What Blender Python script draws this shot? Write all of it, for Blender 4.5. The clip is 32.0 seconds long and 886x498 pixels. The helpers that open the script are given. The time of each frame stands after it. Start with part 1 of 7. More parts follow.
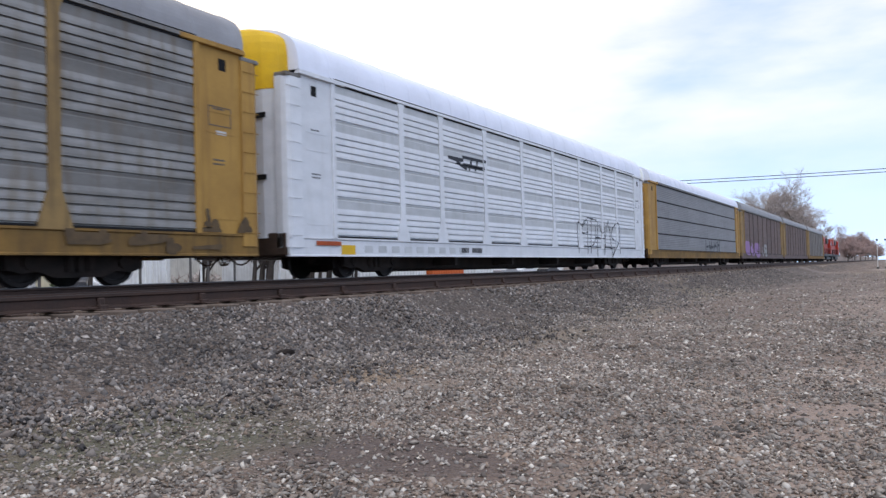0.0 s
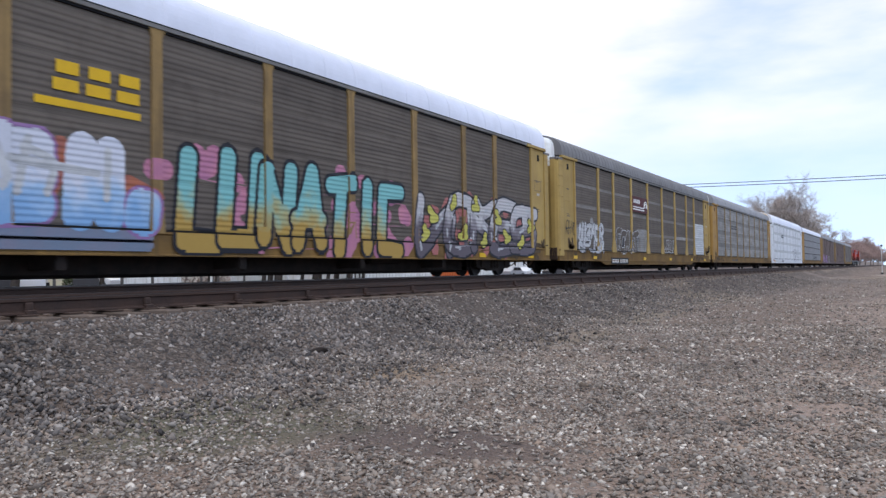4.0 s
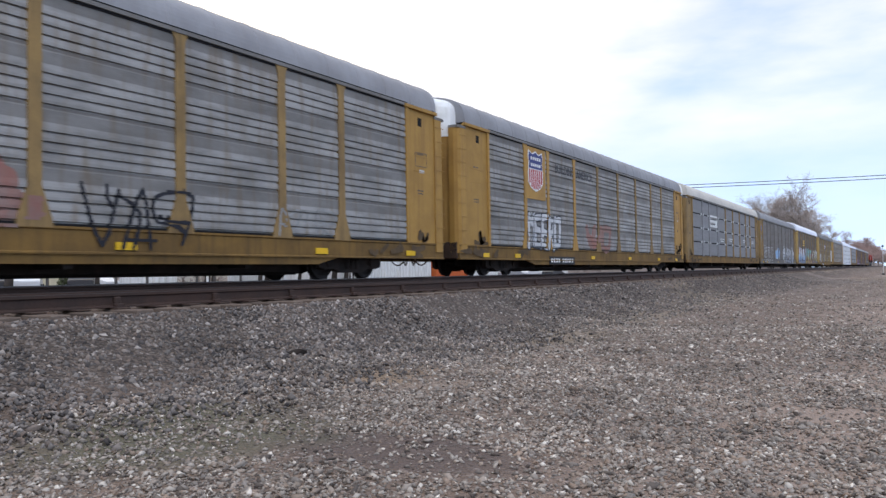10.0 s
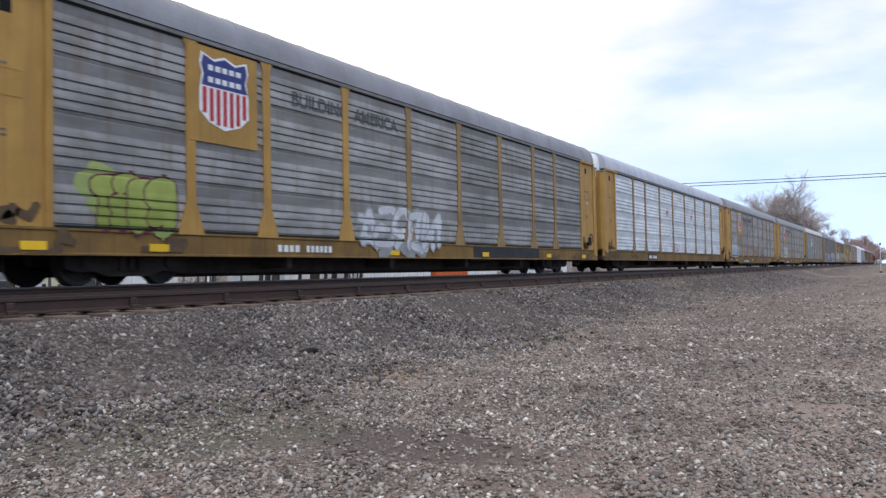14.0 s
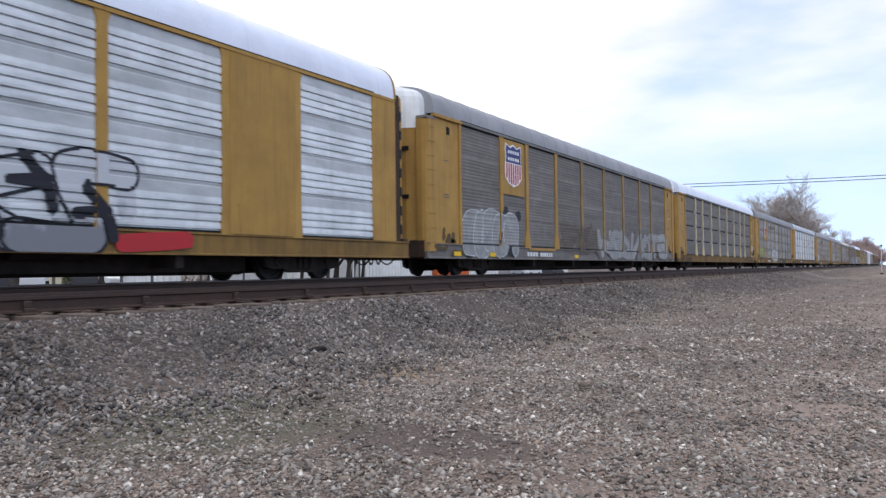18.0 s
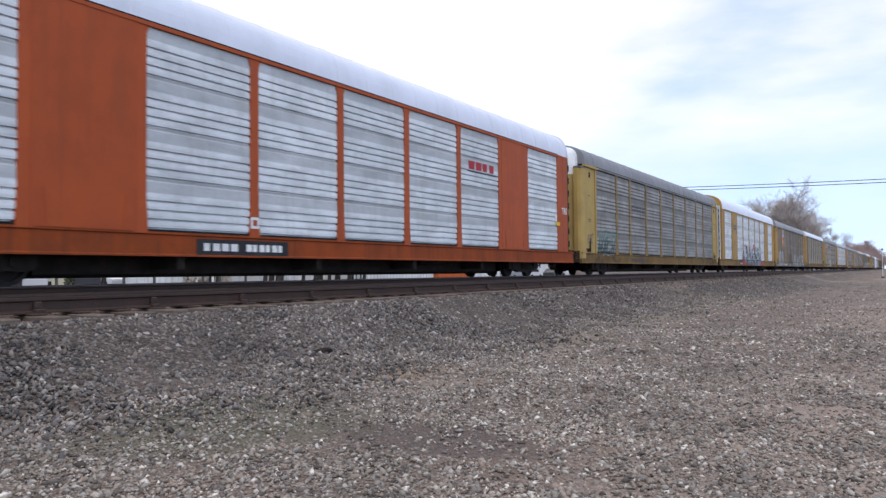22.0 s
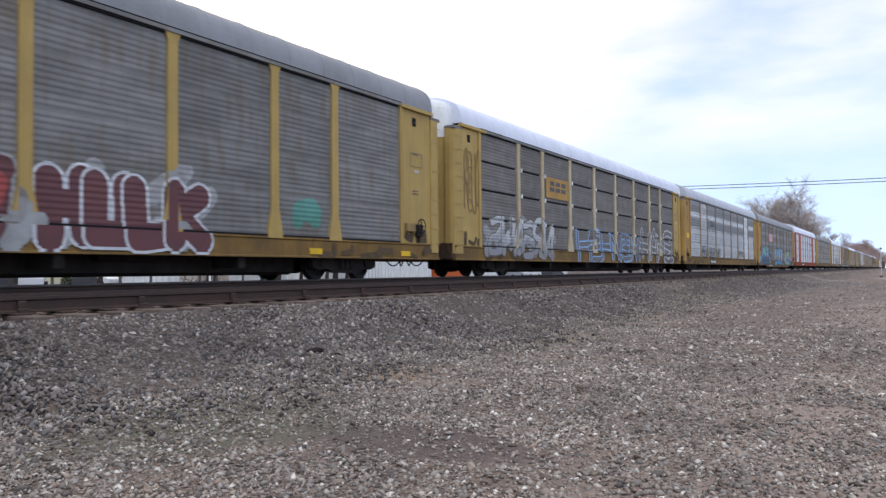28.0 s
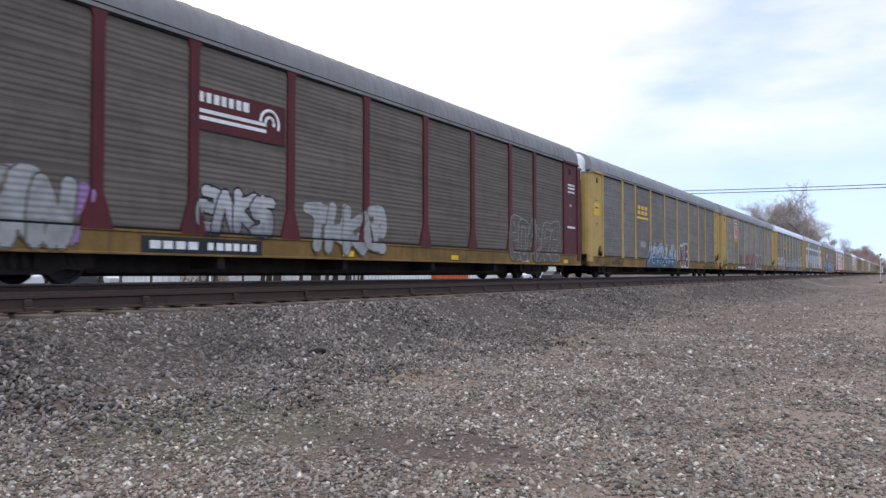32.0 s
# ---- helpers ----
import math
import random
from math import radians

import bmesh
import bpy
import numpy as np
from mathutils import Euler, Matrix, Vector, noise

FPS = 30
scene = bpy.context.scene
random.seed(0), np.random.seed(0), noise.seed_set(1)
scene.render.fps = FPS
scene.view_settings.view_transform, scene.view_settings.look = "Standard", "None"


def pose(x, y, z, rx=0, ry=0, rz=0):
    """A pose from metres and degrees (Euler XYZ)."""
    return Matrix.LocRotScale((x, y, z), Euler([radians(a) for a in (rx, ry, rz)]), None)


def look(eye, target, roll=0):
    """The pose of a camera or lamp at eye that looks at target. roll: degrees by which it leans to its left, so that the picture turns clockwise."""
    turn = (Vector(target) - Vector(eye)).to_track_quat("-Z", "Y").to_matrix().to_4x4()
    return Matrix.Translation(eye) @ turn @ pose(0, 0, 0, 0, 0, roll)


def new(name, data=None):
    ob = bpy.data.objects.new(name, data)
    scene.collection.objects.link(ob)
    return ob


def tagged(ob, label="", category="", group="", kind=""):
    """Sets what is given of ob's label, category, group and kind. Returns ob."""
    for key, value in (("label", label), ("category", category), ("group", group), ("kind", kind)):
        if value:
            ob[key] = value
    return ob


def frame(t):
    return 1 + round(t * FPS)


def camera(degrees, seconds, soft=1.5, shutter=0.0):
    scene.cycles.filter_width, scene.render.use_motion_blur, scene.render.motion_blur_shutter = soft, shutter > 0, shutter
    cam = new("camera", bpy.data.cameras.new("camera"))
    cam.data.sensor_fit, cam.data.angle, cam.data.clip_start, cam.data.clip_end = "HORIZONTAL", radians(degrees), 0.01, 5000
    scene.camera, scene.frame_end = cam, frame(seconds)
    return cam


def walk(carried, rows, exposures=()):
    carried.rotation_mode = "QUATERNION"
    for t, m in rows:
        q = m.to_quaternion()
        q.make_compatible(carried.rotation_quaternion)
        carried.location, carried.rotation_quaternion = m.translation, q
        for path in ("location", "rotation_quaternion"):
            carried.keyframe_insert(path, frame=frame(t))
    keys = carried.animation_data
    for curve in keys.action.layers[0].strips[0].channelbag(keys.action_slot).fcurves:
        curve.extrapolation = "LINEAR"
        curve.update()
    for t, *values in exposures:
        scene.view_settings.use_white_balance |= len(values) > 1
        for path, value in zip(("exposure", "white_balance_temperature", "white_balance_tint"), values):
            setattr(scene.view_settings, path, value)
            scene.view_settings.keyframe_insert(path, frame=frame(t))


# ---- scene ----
cam = camera(59.2, 32.0, soft=1.4, shutter=0.12)
ROWS = [
    (0, -0.067, 0.448, 1.055, 30.296, 1.640, 1.539),
    (0.5, -0.038, 0.283, 1.073, 30.405, 1.639, 1.018),
    (1, 0.039, -0.195, 1.121, 30.753, 1.743, -0.216),
    (1.5, 0.000, 0.000, 1.100, 30.888, 1.806, 0.377),
    (2, -0.053, 0.304, 1.069, 30.761, 1.726, 1.299),
    (2.5, 0.016, -0.058, 1.107, 30.731, 1.692, 0.733),
    (3, 0.059, -0.284, 1.130, 30.647, 1.650, 0.433),
    (3.5, -0.002, 0.094, 1.093, 30.443, 1.564, 1.403),
    (4, 0.053, -0.232, 1.126, 30.586, 1.635, 0.855),
    (4.5, 0.036, -0.138, 1.116, 30.584, 1.726, 0.921),
    (6.5, 0.059, -0.269, 1.130, 30.579, 1.555, 0.302),
    (7, 0.068, -0.332, 1.136, 30.620, 1.579, -0.139),
    (7.5, 0.060, -0.274, 1.130, 30.549, 1.637, -0.170),
    (8, 0.049, -0.201, 1.123, 30.491, 1.639, -0.236),
    (8.5, 0.037, -0.111, 1.114, 30.381, 1.601, -0.060),
    (9, 0.010, 0.023, 1.100, 30.426, 1.659, 0.192),
    (9.5, -0.030, 0.214, 1.079, 30.571, 1.742, 0.610),
    (10, -0.043, 0.274, 1.072, 30.610, 1.759, 0.949),
    (10.5, 0.032, -0.200, 1.121, 31.010, 1.739, 0.075),
    (11, 0.059, -0.359, 1.136, 31.031, 1.790, -0.225),
    (11.5, -0.005, 0.078, 1.094, 30.603, 1.691, 0.820),
    (12, 0.062, -0.307, 1.132, 30.696, 1.702, 0.229),
    (12.5, 0.016, -0.018, 1.104, 30.506, 1.660, 1.232),
    (13, -0.067, 0.460, 1.055, 30.233, 1.548, 1.907),
    (13.5, -0.010, 0.128, 1.089, 30.470, 1.679, 1.560),
    (14, 0.017, -0.021, 1.104, 30.500, 1.645, 1.060),
    (14.5, -0.009, 0.152, 1.088, 30.302, 1.474, 0.919),
    (16.5, 0.022, -0.041, 1.107, 30.463, 1.639, 1.131),
    (17, 0.057, -0.248, 1.127, 30.530, 1.673, 0.646),
    (17.5, 0.069, -0.330, 1.135, 30.587, 1.657, 0.435),
    (18, 0.051, -0.219, 1.125, 30.567, 1.575, 0.735),
    (18.5, 0.016, -0.005, 1.104, 30.450, 1.539, 1.025),
    (19, 0.043, -0.174, 1.120, 30.558, 1.581, 0.663),
    (19.5, -0.018, 0.195, 1.083, 30.332, 1.496, 1.582),
    (20, 0.031, -0.088, 1.112, 30.465, 1.570, 0.945),
    (20.5, 0.082, -0.411, 1.142, 30.639, 1.727, 0.257),
    (21, -0.043, 0.322, 1.068, 30.324, 1.754, 1.528),
    (21.5, -0.023, 0.206, 1.080, 30.413, 1.813, 1.493),
    (22, 0.070, -0.339, 1.135, 30.627, 1.718, 0.512),
    (22.5, 0.091, -0.482, 1.149, 30.729, 1.713, -0.059),
    (23, -0.007, 0.114, 1.090, 30.468, 1.690, 1.073),
    (23.5, 0.073, -0.370, 1.138, 30.704, 1.698, 0.470),
    (24, -0.092, 0.631, 1.038, 29.927, 1.352, 2.269),
    (24.5, -0.056, 0.417, 1.061, 30.188, 1.339, 1.767),
    (25, -0.025, 0.146, 1.087, 30.852, 1.542, 0.990),
    (25.5, 0.015, -0.118, 1.112, 31.099, 1.717, 0.242),
    (27.5, 0.038, -0.149, 1.116, 30.576, 1.796, 1.122),
    (28, 0.040, -0.157, 1.118, 30.535, 1.693, 0.571),
    (28.5, 0.096, -0.504, 1.151, 30.686, 1.700, 0.008),
    (29, 0.096, -0.508, 1.152, 30.722, 1.645, -0.197),
    (29.5, 0.091, -0.489, 1.150, 30.751, 1.620, -0.243),
    (30, 0.072, -0.377, 1.139, 30.749, 1.693, -0.052),
    (30.5, 0.022, -0.059, 1.108, 30.547, 1.723, 0.646),
    (31, 0.023, -0.053, 1.107, 30.465, 1.762, 0.486),
    (31.5, 0.047, -0.187, 1.120, 30.480, 1.802, 0.163),
    (32, 0.056, -0.245, 1.126, 30.500, 1.845, 0.050),
]
walk(cam, [(t, pose(x, y, z, 90 + pitch, roll, yaw)) for t, x, y, z, yaw, pitch, roll in ROWS])

# ---- sky and sun ----
SUN_EL, SUN_AZ = radians(64), radians(140)
world = bpy.data.worlds.new("sky")
scene.world = world
world.use_nodes = True


def world_nodes():
    nt = world.node_tree
    nt.nodes.clear()
    n = nt.nodes.new
    out, bg = n("ShaderNodeOutputWorld"), n("ShaderNodeBackground")
    sky = n("ShaderNodeTexSky")
    sky.sky_type, sky.sun_disc = "NISHITA", False
    sky.sun_elevation, sky.sun_rotation = SUN_EL, SUN_AZ
    sky.air_density, sky.dust_density, sky.ozone_density = 1.0, 0.1, 3.0
    dim = n("ShaderNodeVectorMath")
    dim.operation = "MULTIPLY"
    dim.inputs[1].default_value = (0.535, 0.42, 0.335)
    co, mp = n("ShaderNodeTexCoord"), n("ShaderNodeMapping")
    mp.inputs["Scale"].default_value = (1.0, 1.0, 3.4)
    mp.inputs["Location"].default_value = (0.35, 0.1, 0.25)
    big, ramp = n("ShaderNodeTexNoise"), n("ShaderNodeValToRGB")
    big.inputs["Scale"].default_value, big.inputs["Detail"].default_value, big.inputs["Roughness"].default_value = 2.1, 7, 0.5
    ramp.color_ramp.elements[0].position, ramp.color_ramp.elements[1].position = 0.45, 0.80
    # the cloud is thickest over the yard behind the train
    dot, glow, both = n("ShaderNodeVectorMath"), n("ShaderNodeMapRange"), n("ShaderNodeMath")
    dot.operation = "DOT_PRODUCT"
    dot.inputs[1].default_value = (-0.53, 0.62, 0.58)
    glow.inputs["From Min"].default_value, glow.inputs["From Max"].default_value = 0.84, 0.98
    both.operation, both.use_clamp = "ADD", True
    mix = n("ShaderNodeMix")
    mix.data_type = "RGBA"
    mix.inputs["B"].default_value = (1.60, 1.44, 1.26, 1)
    link = nt.links.new
    link(co.outputs["Generated"], mp.inputs["Vector"])
    link(mp.outputs["Vector"], big.inputs["Vector"])
    link(big.outputs["Fac"], ramp.inputs["Fac"])
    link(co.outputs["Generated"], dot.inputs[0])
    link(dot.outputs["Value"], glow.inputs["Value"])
    # thin cloud gives way to blue towards the horizon
    up, low, thin = n("ShaderNodeSeparateXYZ"), n("ShaderNodeMapRange"), n("ShaderNodeMath")
    low.inputs["From Min"].default_value, low.inputs["From Max"].default_value, low.inputs["To Min"].default_value = 0.06, 0.24, 0.15
    thin.operation = "MULTIPLY"
    link(co.outputs["Generated"], up.inputs["Vector"])
    link(up.outputs["Z"], low.inputs["Value"])
    link(ramp.outputs["Color"], thin.inputs[0])
    link(low.outputs["Result"], thin.inputs[1])
    link(thin.outputs["Value"], both.inputs[0])
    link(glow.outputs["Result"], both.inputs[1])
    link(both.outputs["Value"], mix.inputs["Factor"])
    lift, level = n("ShaderNodeVectorMath"), n("ShaderNodeVectorMath")
    lift.operation, level.operation = "ADD", "NORMALIZE"
    lift.inputs[1].default_value = (0.0, 0.0, 0.30)
    link(co.outputs["Generated"], lift.inputs[0])
    link(lift.outputs["Vector"], level.inputs[0])
    link(level.outputs["Vector"], sky.inputs["Vector"])
    link(sky.outputs["Color"], dim.inputs[0])
    link(dim.outputs["Vector"], mix.inputs["A"])
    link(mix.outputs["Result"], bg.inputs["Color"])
    bg.inputs["Strength"].default_value = 1.0
    link(bg.outputs["Background"], out.inputs["Surface"])


world_nodes()
sun = new("sun", bpy.data.lights.new("sun", "SUN"))
sun.data.energy, sun.data.angle, sun.data.color = 1.2, radians(70), (1.0, 0.90, 0.74)
sun.matrix_world = look((0, 0, 0), (-math.sin(SUN_AZ) * math.cos(SUN_EL), -math.cos(SUN_AZ) * math.cos(SUN_EL), -math.sin(SUN_EL)))
scene.view_settings.exposure = 0.0


# ---- materials ----
def surface(name, base, rough=0.7, metal=0.0, alt=None, scale=1.5, amount=0.5, grain=0.12, bump=0.15, bump_scale=60.0, streak=None, streak_amount=0.0, per_object=0.08, stretch=(1, 1, 1)):
    """Paint, metal or stone: a base colour, blotches of a second colour, fine grain, vertical run-off streaks and a fine relief."""
    m = bpy.data.materials.new(name)
    m.use_nodes = True
    nt = m.node_tree
    n, link = nt.nodes.new, nt.links.new
    b = nt.nodes["Principled BSDF"]
    b.inputs["Roughness"].default_value, b.inputs["Metallic"].default_value = rough, metal
    b.inputs["Specular IOR Level"].default_value = 0.5 if rough < 0.45 else 0.18
    co, info, add = n("ShaderNodeTexCoord"), n("ShaderNodeObjectInfo"), n("ShaderNodeVectorMath")
    off = n("ShaderNodeVectorMath")
    off.operation = "SCALE"
    off.inputs[0].default_value = (37.0, 91.0, 53.0)
    link(info.outputs["Random"], off.inputs["Scale"])
    mp = n("ShaderNodeMapping")
    mp.inputs["Scale"].default_value = stretch
    link(co.outputs["Object"], mp.inputs["Vector"])
    link(mp.outputs["Vector"], add.inputs[0])
    link(off.outputs["Vector"], add.inputs[1])

    def noise_tex(s, detail, rough_=0.6):
        t = n("ShaderNodeTexNoise")
        t.inputs["Scale"].default_value, t.inputs["Detail"].default_value, t.inputs["Roughness"].default_value = s, detail, rough_
        link(add.outputs["Vector"], t.inputs["Vector"])
        return t

    def mixer(fac, a, c, mode="MIX"):
        x = n("ShaderNodeMix")
        x.data_type, x.blend_type = "RGBA", mode
        for sock, val in (("Factor", fac), ("A", a), ("B", c)):
            s = x.inputs[sock] if sock != "Factor" else x.inputs[0]
            if isinstance(val, bpy.types.NodeSocket):
                link(val, s)
            elif sock == "Factor":
                s.default_value = val
            else:
                s.default_value = (*val, 1)
        return x.outputs["Result"]

    def band(sock, lo, hi, top=1.0):
        r = n("ShaderNodeMapRange")
        r.inputs["From Min"].default_value, r.inputs["From Max"].default_value, r.inputs["To Max"].default_value = lo, hi, top
        link(sock, r.inputs["Value"])
        return r.outputs["Result"]

    col = base
    if alt:
        col = mixer(band(noise_tex(scale, 5).outputs["Fac"], 0.38, 0.66, amount), col, alt)
    if streak:
        sm = n("ShaderNodeMapping")
        sm.inputs["Scale"].default_value = (3.0, 5.0, 0.25)
        link(add.outputs["Vector"], sm.inputs["Vector"])
        st = n("ShaderNodeTexNoise")
        st.inputs["Scale"].default_value, st.inputs["Detail"].default_value = 1.6, 4
        link(sm.outputs["Vector"], st.inputs["Vector"])
        col = mixer(band(st.outputs["Fac"], 0.5, 0.72, streak_amount), col, streak)
    fine = noise_tex(28.0, 4, 0.7)
    g = n("ShaderNodeMapRange")
    g.inputs["To Min"].default_value, g.inputs["To Max"].default_value = 1 - grain * 2, 1 + grain * 2
    link(fine.outputs["Fac"], g.inputs["Value"])
    p = n("ShaderNodeMapRange")
    p.inputs["To Min"].default_value, p.inputs["To Max"].default_value = 1 - per_object, 1 + per_object
    link(info.outputs["Random"], p.inputs["Value"])
    mul = n("ShaderNodeMath")
    mul.operation = "MULTIPLY"
    link(g.outputs["Result"], mul.inputs[0])
    link(p.outputs["Result"], mul.inputs[1])
    sc = n("ShaderNodeVectorMath")
    sc.operation = "SCALE"
    if isinstance(col, bpy.types.NodeSocket):
        link(col, sc.inputs[0])
    else:
        sc.inputs[0].default_value = col
    link(mul.outputs["Value"], sc.inputs["Scale"])
    link(sc.outputs["Vector"], b.inputs["Base Color"])
    if bump:
        bt, bn = noise_tex(bump_scale, 3), n("ShaderNodeBump")
        bn.inputs["Strength"].default_value, bn.inputs["Distance"].default_value = bump, 0.01
        link(bt.outputs["Fac"], bn.inputs["Height"])
        link(bn.outputs["Normal"], b.inputs["Normal"])
    return m


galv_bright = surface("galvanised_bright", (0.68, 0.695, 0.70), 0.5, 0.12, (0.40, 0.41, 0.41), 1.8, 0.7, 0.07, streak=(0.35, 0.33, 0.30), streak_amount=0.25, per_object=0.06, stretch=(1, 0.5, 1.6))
# flat bands take a darker, dirtier copy, as the ribs catch more light
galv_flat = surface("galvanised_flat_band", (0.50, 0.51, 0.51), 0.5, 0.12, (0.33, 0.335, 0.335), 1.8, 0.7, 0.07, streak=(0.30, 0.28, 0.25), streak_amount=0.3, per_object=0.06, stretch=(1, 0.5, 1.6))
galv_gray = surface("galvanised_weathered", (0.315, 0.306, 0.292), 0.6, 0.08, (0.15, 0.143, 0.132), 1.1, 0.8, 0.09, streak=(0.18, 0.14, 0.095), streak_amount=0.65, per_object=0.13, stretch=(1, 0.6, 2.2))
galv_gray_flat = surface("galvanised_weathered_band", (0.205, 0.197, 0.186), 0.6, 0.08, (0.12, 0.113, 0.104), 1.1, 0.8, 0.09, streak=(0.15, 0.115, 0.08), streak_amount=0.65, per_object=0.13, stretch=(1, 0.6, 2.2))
galv_slate = surface("galvanised_slate", (0.225, 0.222, 0.226), 0.6, 0.08, (0.165, 0.162, 0.162), 1.0, 0.6, 0.08, streak=(0.33, 0.33, 0.34), streak_amount=0.2, per_object=0.07, stretch=(1, 0.28, 4.5))
soot = surface("soot_stained_galvanised", (0.145, 0.121, 0.100), 0.75, 0.1, (0.088, 0.074, 0.063), 1.0, 0.7, 0.1, streak=(0.075, 0.062, 0.052), streak_amount=0.4, per_object=0.08, stretch=(1, 0.28, 4.5))
soot_light = surface("soot_stained_light_band", (0.22, 0.2, 0.18), 0.7, 0.1, (0.12, 0.11, 0.1), 1.4, 0.7, 0.1, streak=(0.1, 0.09, 0.085), streak_amount=0.4, stretch=(1, 0.4, 2.5))
soot_mid = surface("grimy_gray_galvanised", (0.178, 0.160, 0.145), 0.7, 0.1, (0.112, 0.100, 0.090), 1.0, 0.7, 0.1, streak=(0.27, 0.26, 0.25), streak_amount=0.3, per_object=0.08, stretch=(1, 0.28, 4.5))
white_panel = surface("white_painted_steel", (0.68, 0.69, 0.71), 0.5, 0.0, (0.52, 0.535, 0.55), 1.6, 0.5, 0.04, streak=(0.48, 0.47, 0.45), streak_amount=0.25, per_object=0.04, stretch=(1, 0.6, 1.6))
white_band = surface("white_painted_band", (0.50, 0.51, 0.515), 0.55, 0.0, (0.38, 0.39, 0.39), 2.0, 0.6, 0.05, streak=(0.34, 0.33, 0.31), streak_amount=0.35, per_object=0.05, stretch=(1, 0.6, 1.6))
yellow = surface("yellow_paint", (0.40, 0.232, 0.060), 0.6, 0.0, (0.29, 0.162, 0.044), 1.4, 0.7, 0.06, streak=(0.23, 0.125, 0.045), streak_amount=0.5, per_object=0.07)
yellow_pale = surface("faded_yellow_paint", (0.425, 0.292, 0.095), 0.65, 0.0, (0.33, 0.22, 0.075), 1.3, 0.7, 0.06, streak=(0.27, 0.18, 0.08), streak_amount=0.4, per_object=0.07)
yellow_dirty = surface("grimy_yellow_paint", (0.30, 0.195, 0.078), 0.7, 0.0, (0.18, 0.12, 0.058), 1.5, 0.8, 0.09, streak=(0.10, 0.07, 0.045), streak_amount=0.55, per_object=0.09)
yellow_bright = surface("bright_yellow_paint", (0.72, 0.44, 0.02), 0.5, 0.0, (0.58, 0.34, 0.03), 3.0, 0.5, 0.05)
cream = surface("cream_paint", (0.52, 0.43, 0.28), 0.65, 0.0, (0.40, 0.31, 0.18), 1.5, 0.7, 0.06, streak=(0.30, 0.21, 0.12), streak_amount=0.4)
orange = surface("orange_paint", (0.39, 0.078, 0.022), 0.6, 0.0, (0.29, 0.06, 0.02), 1.4, 0.6, 0.05, streak=(0.22, 0.055, 0.025), streak_amount=0.35, per_object=0.05)
maroon = surface("maroon_paint", (0.098, 0.020, 0.023), 0.6, 0.0, (0.062, 0.016, 0.018), 1.5, 0.7, 0.07, streak=(0.06, 0.02, 0.02), streak_amount=0.4)
maroon_soot = surface("soot_stained_maroon_gray", (0.15, 0.11, 0.1), 0.75, 0.05, (0.1, 0.074, 0.068), 1.0, 0.7, 0.1, streak=(0.20, 0.165, 0.155), streak_amount=0.35, stretch=(1, 0.28, 4.5))
roof_gray = surface("galvanised_roof", (0.285, 0.285, 0.295), 0.6, 0.08, (0.205, 0.2, 0.205), 0.8, 0.7, 0.06, streak=(0.22, 0.21, 0.20), streak_amount=0.3, per_object=0.14)
roof_white = surface("white_painted_roof", (0.70, 0.72, 0.80), 0.45, 0.0, (0.58, 0.60, 0.66), 1.0, 0.6, 0.04, per_object=0.06)
roof_cream = surface("weathered_cream_roof", (0.55, 0.52, 0.465), 0.55, 0.0, (0.42, 0.395, 0.35), 0.9, 0.7, 0.06, streak=(0.34, 0.31, 0.27), streak_amount=0.35)
roof_pale = surface("pale_galvanised_roof", (0.46, 0.47, 0.51), 0.55, 0.08, (0.36, 0.365, 0.39), 0.9, 0.7, 0.05, streak=(0.32, 0.32, 0.33), streak_amount=0.3)
galv_mid = surface("galvanised_silver", (0.47, 0.475, 0.48), 0.55, 0.1, (0.30, 0.30, 0.30), 1.6, 0.75, 0.08, streak=(0.25, 0.225, 0.19), streak_amount=0.4, per_object=0.1, stretch=(1, 0.5, 2.0))
roof_dark = surface("dull_gray_roof", (0.21, 0.205, 0.205), 0.6, 0.08, (0.15, 0.143, 0.14), 0.9, 0.7, 0.07, streak=(0.14, 0.125, 0.12), streak_amount=0.35, per_object=0.12)
cap_white = surface("white_end_cap_paint", (0.80, 0.81, 0.80), 0.5, 0.0, (0.64, 0.64, 0.60), 2.5, 0.5, 0.04, streak=(0.45, 0.41, 0.33), streak_amount=0.3)
# sill orange: grime, darkened further for the shade low on the car
orange_sill = surface("grimy_shaded_orange_sill", (0.31, 0.062, 0.014), 0.75, 0.0, (0.18, 0.042, 0.014), 1.4, 0.7, 0.08, streak=(0.12, 0.035, 0.016), streak_amount=0.5)
yellow_sill = surface("grimy_yellow_sill", (0.225, 0.130, 0.039), 0.75, 0.0, (0.105, 0.066, 0.029), 1.1, 0.75, 0.09, streak=(0.09, 0.06, 0.03), streak_amount=0.55, per_object=0.1)
rust_stain = surface("rusty_grime", (0.12, 0.082, 0.045), 0.85, 0.0, (0.07, 0.05, 0.034), 5.0, 0.8, 0.12)
rust_dark = surface("dark_rusty_steel", (0.07, 0.045, 0.032), 0.85, 0.1, (0.035, 0.026, 0.021), 4.0, 0.7, 0.12)
under = surface("underframe_grime", (0.022, 0.018, 0.016), 0.8, 0.1, (0.045, 0.032, 0.026), 3.0, 0.7, 0.12, bump=0.3)
steel_wheel = surface("wheel_steel", (0.03, 0.026, 0.025), 0.7, 0.2, (0.018, 0.015, 0.014), 6.0, 0.7, 0.1)
rail_steel = surface("rail_brown_steel", (0.068, 0.042, 0.033), 0.75, 0.15, (0.045, 0.034, 0.03), 3.0, 0.7, 0.14, bump=0.25)
rail_head = surface("worn_rail_head", (0.26, 0.25, 0.25), 0.35, 0.8, (0.15, 0.14, 0.14), 4.0, 0.5, 0.06, bump=0.05)
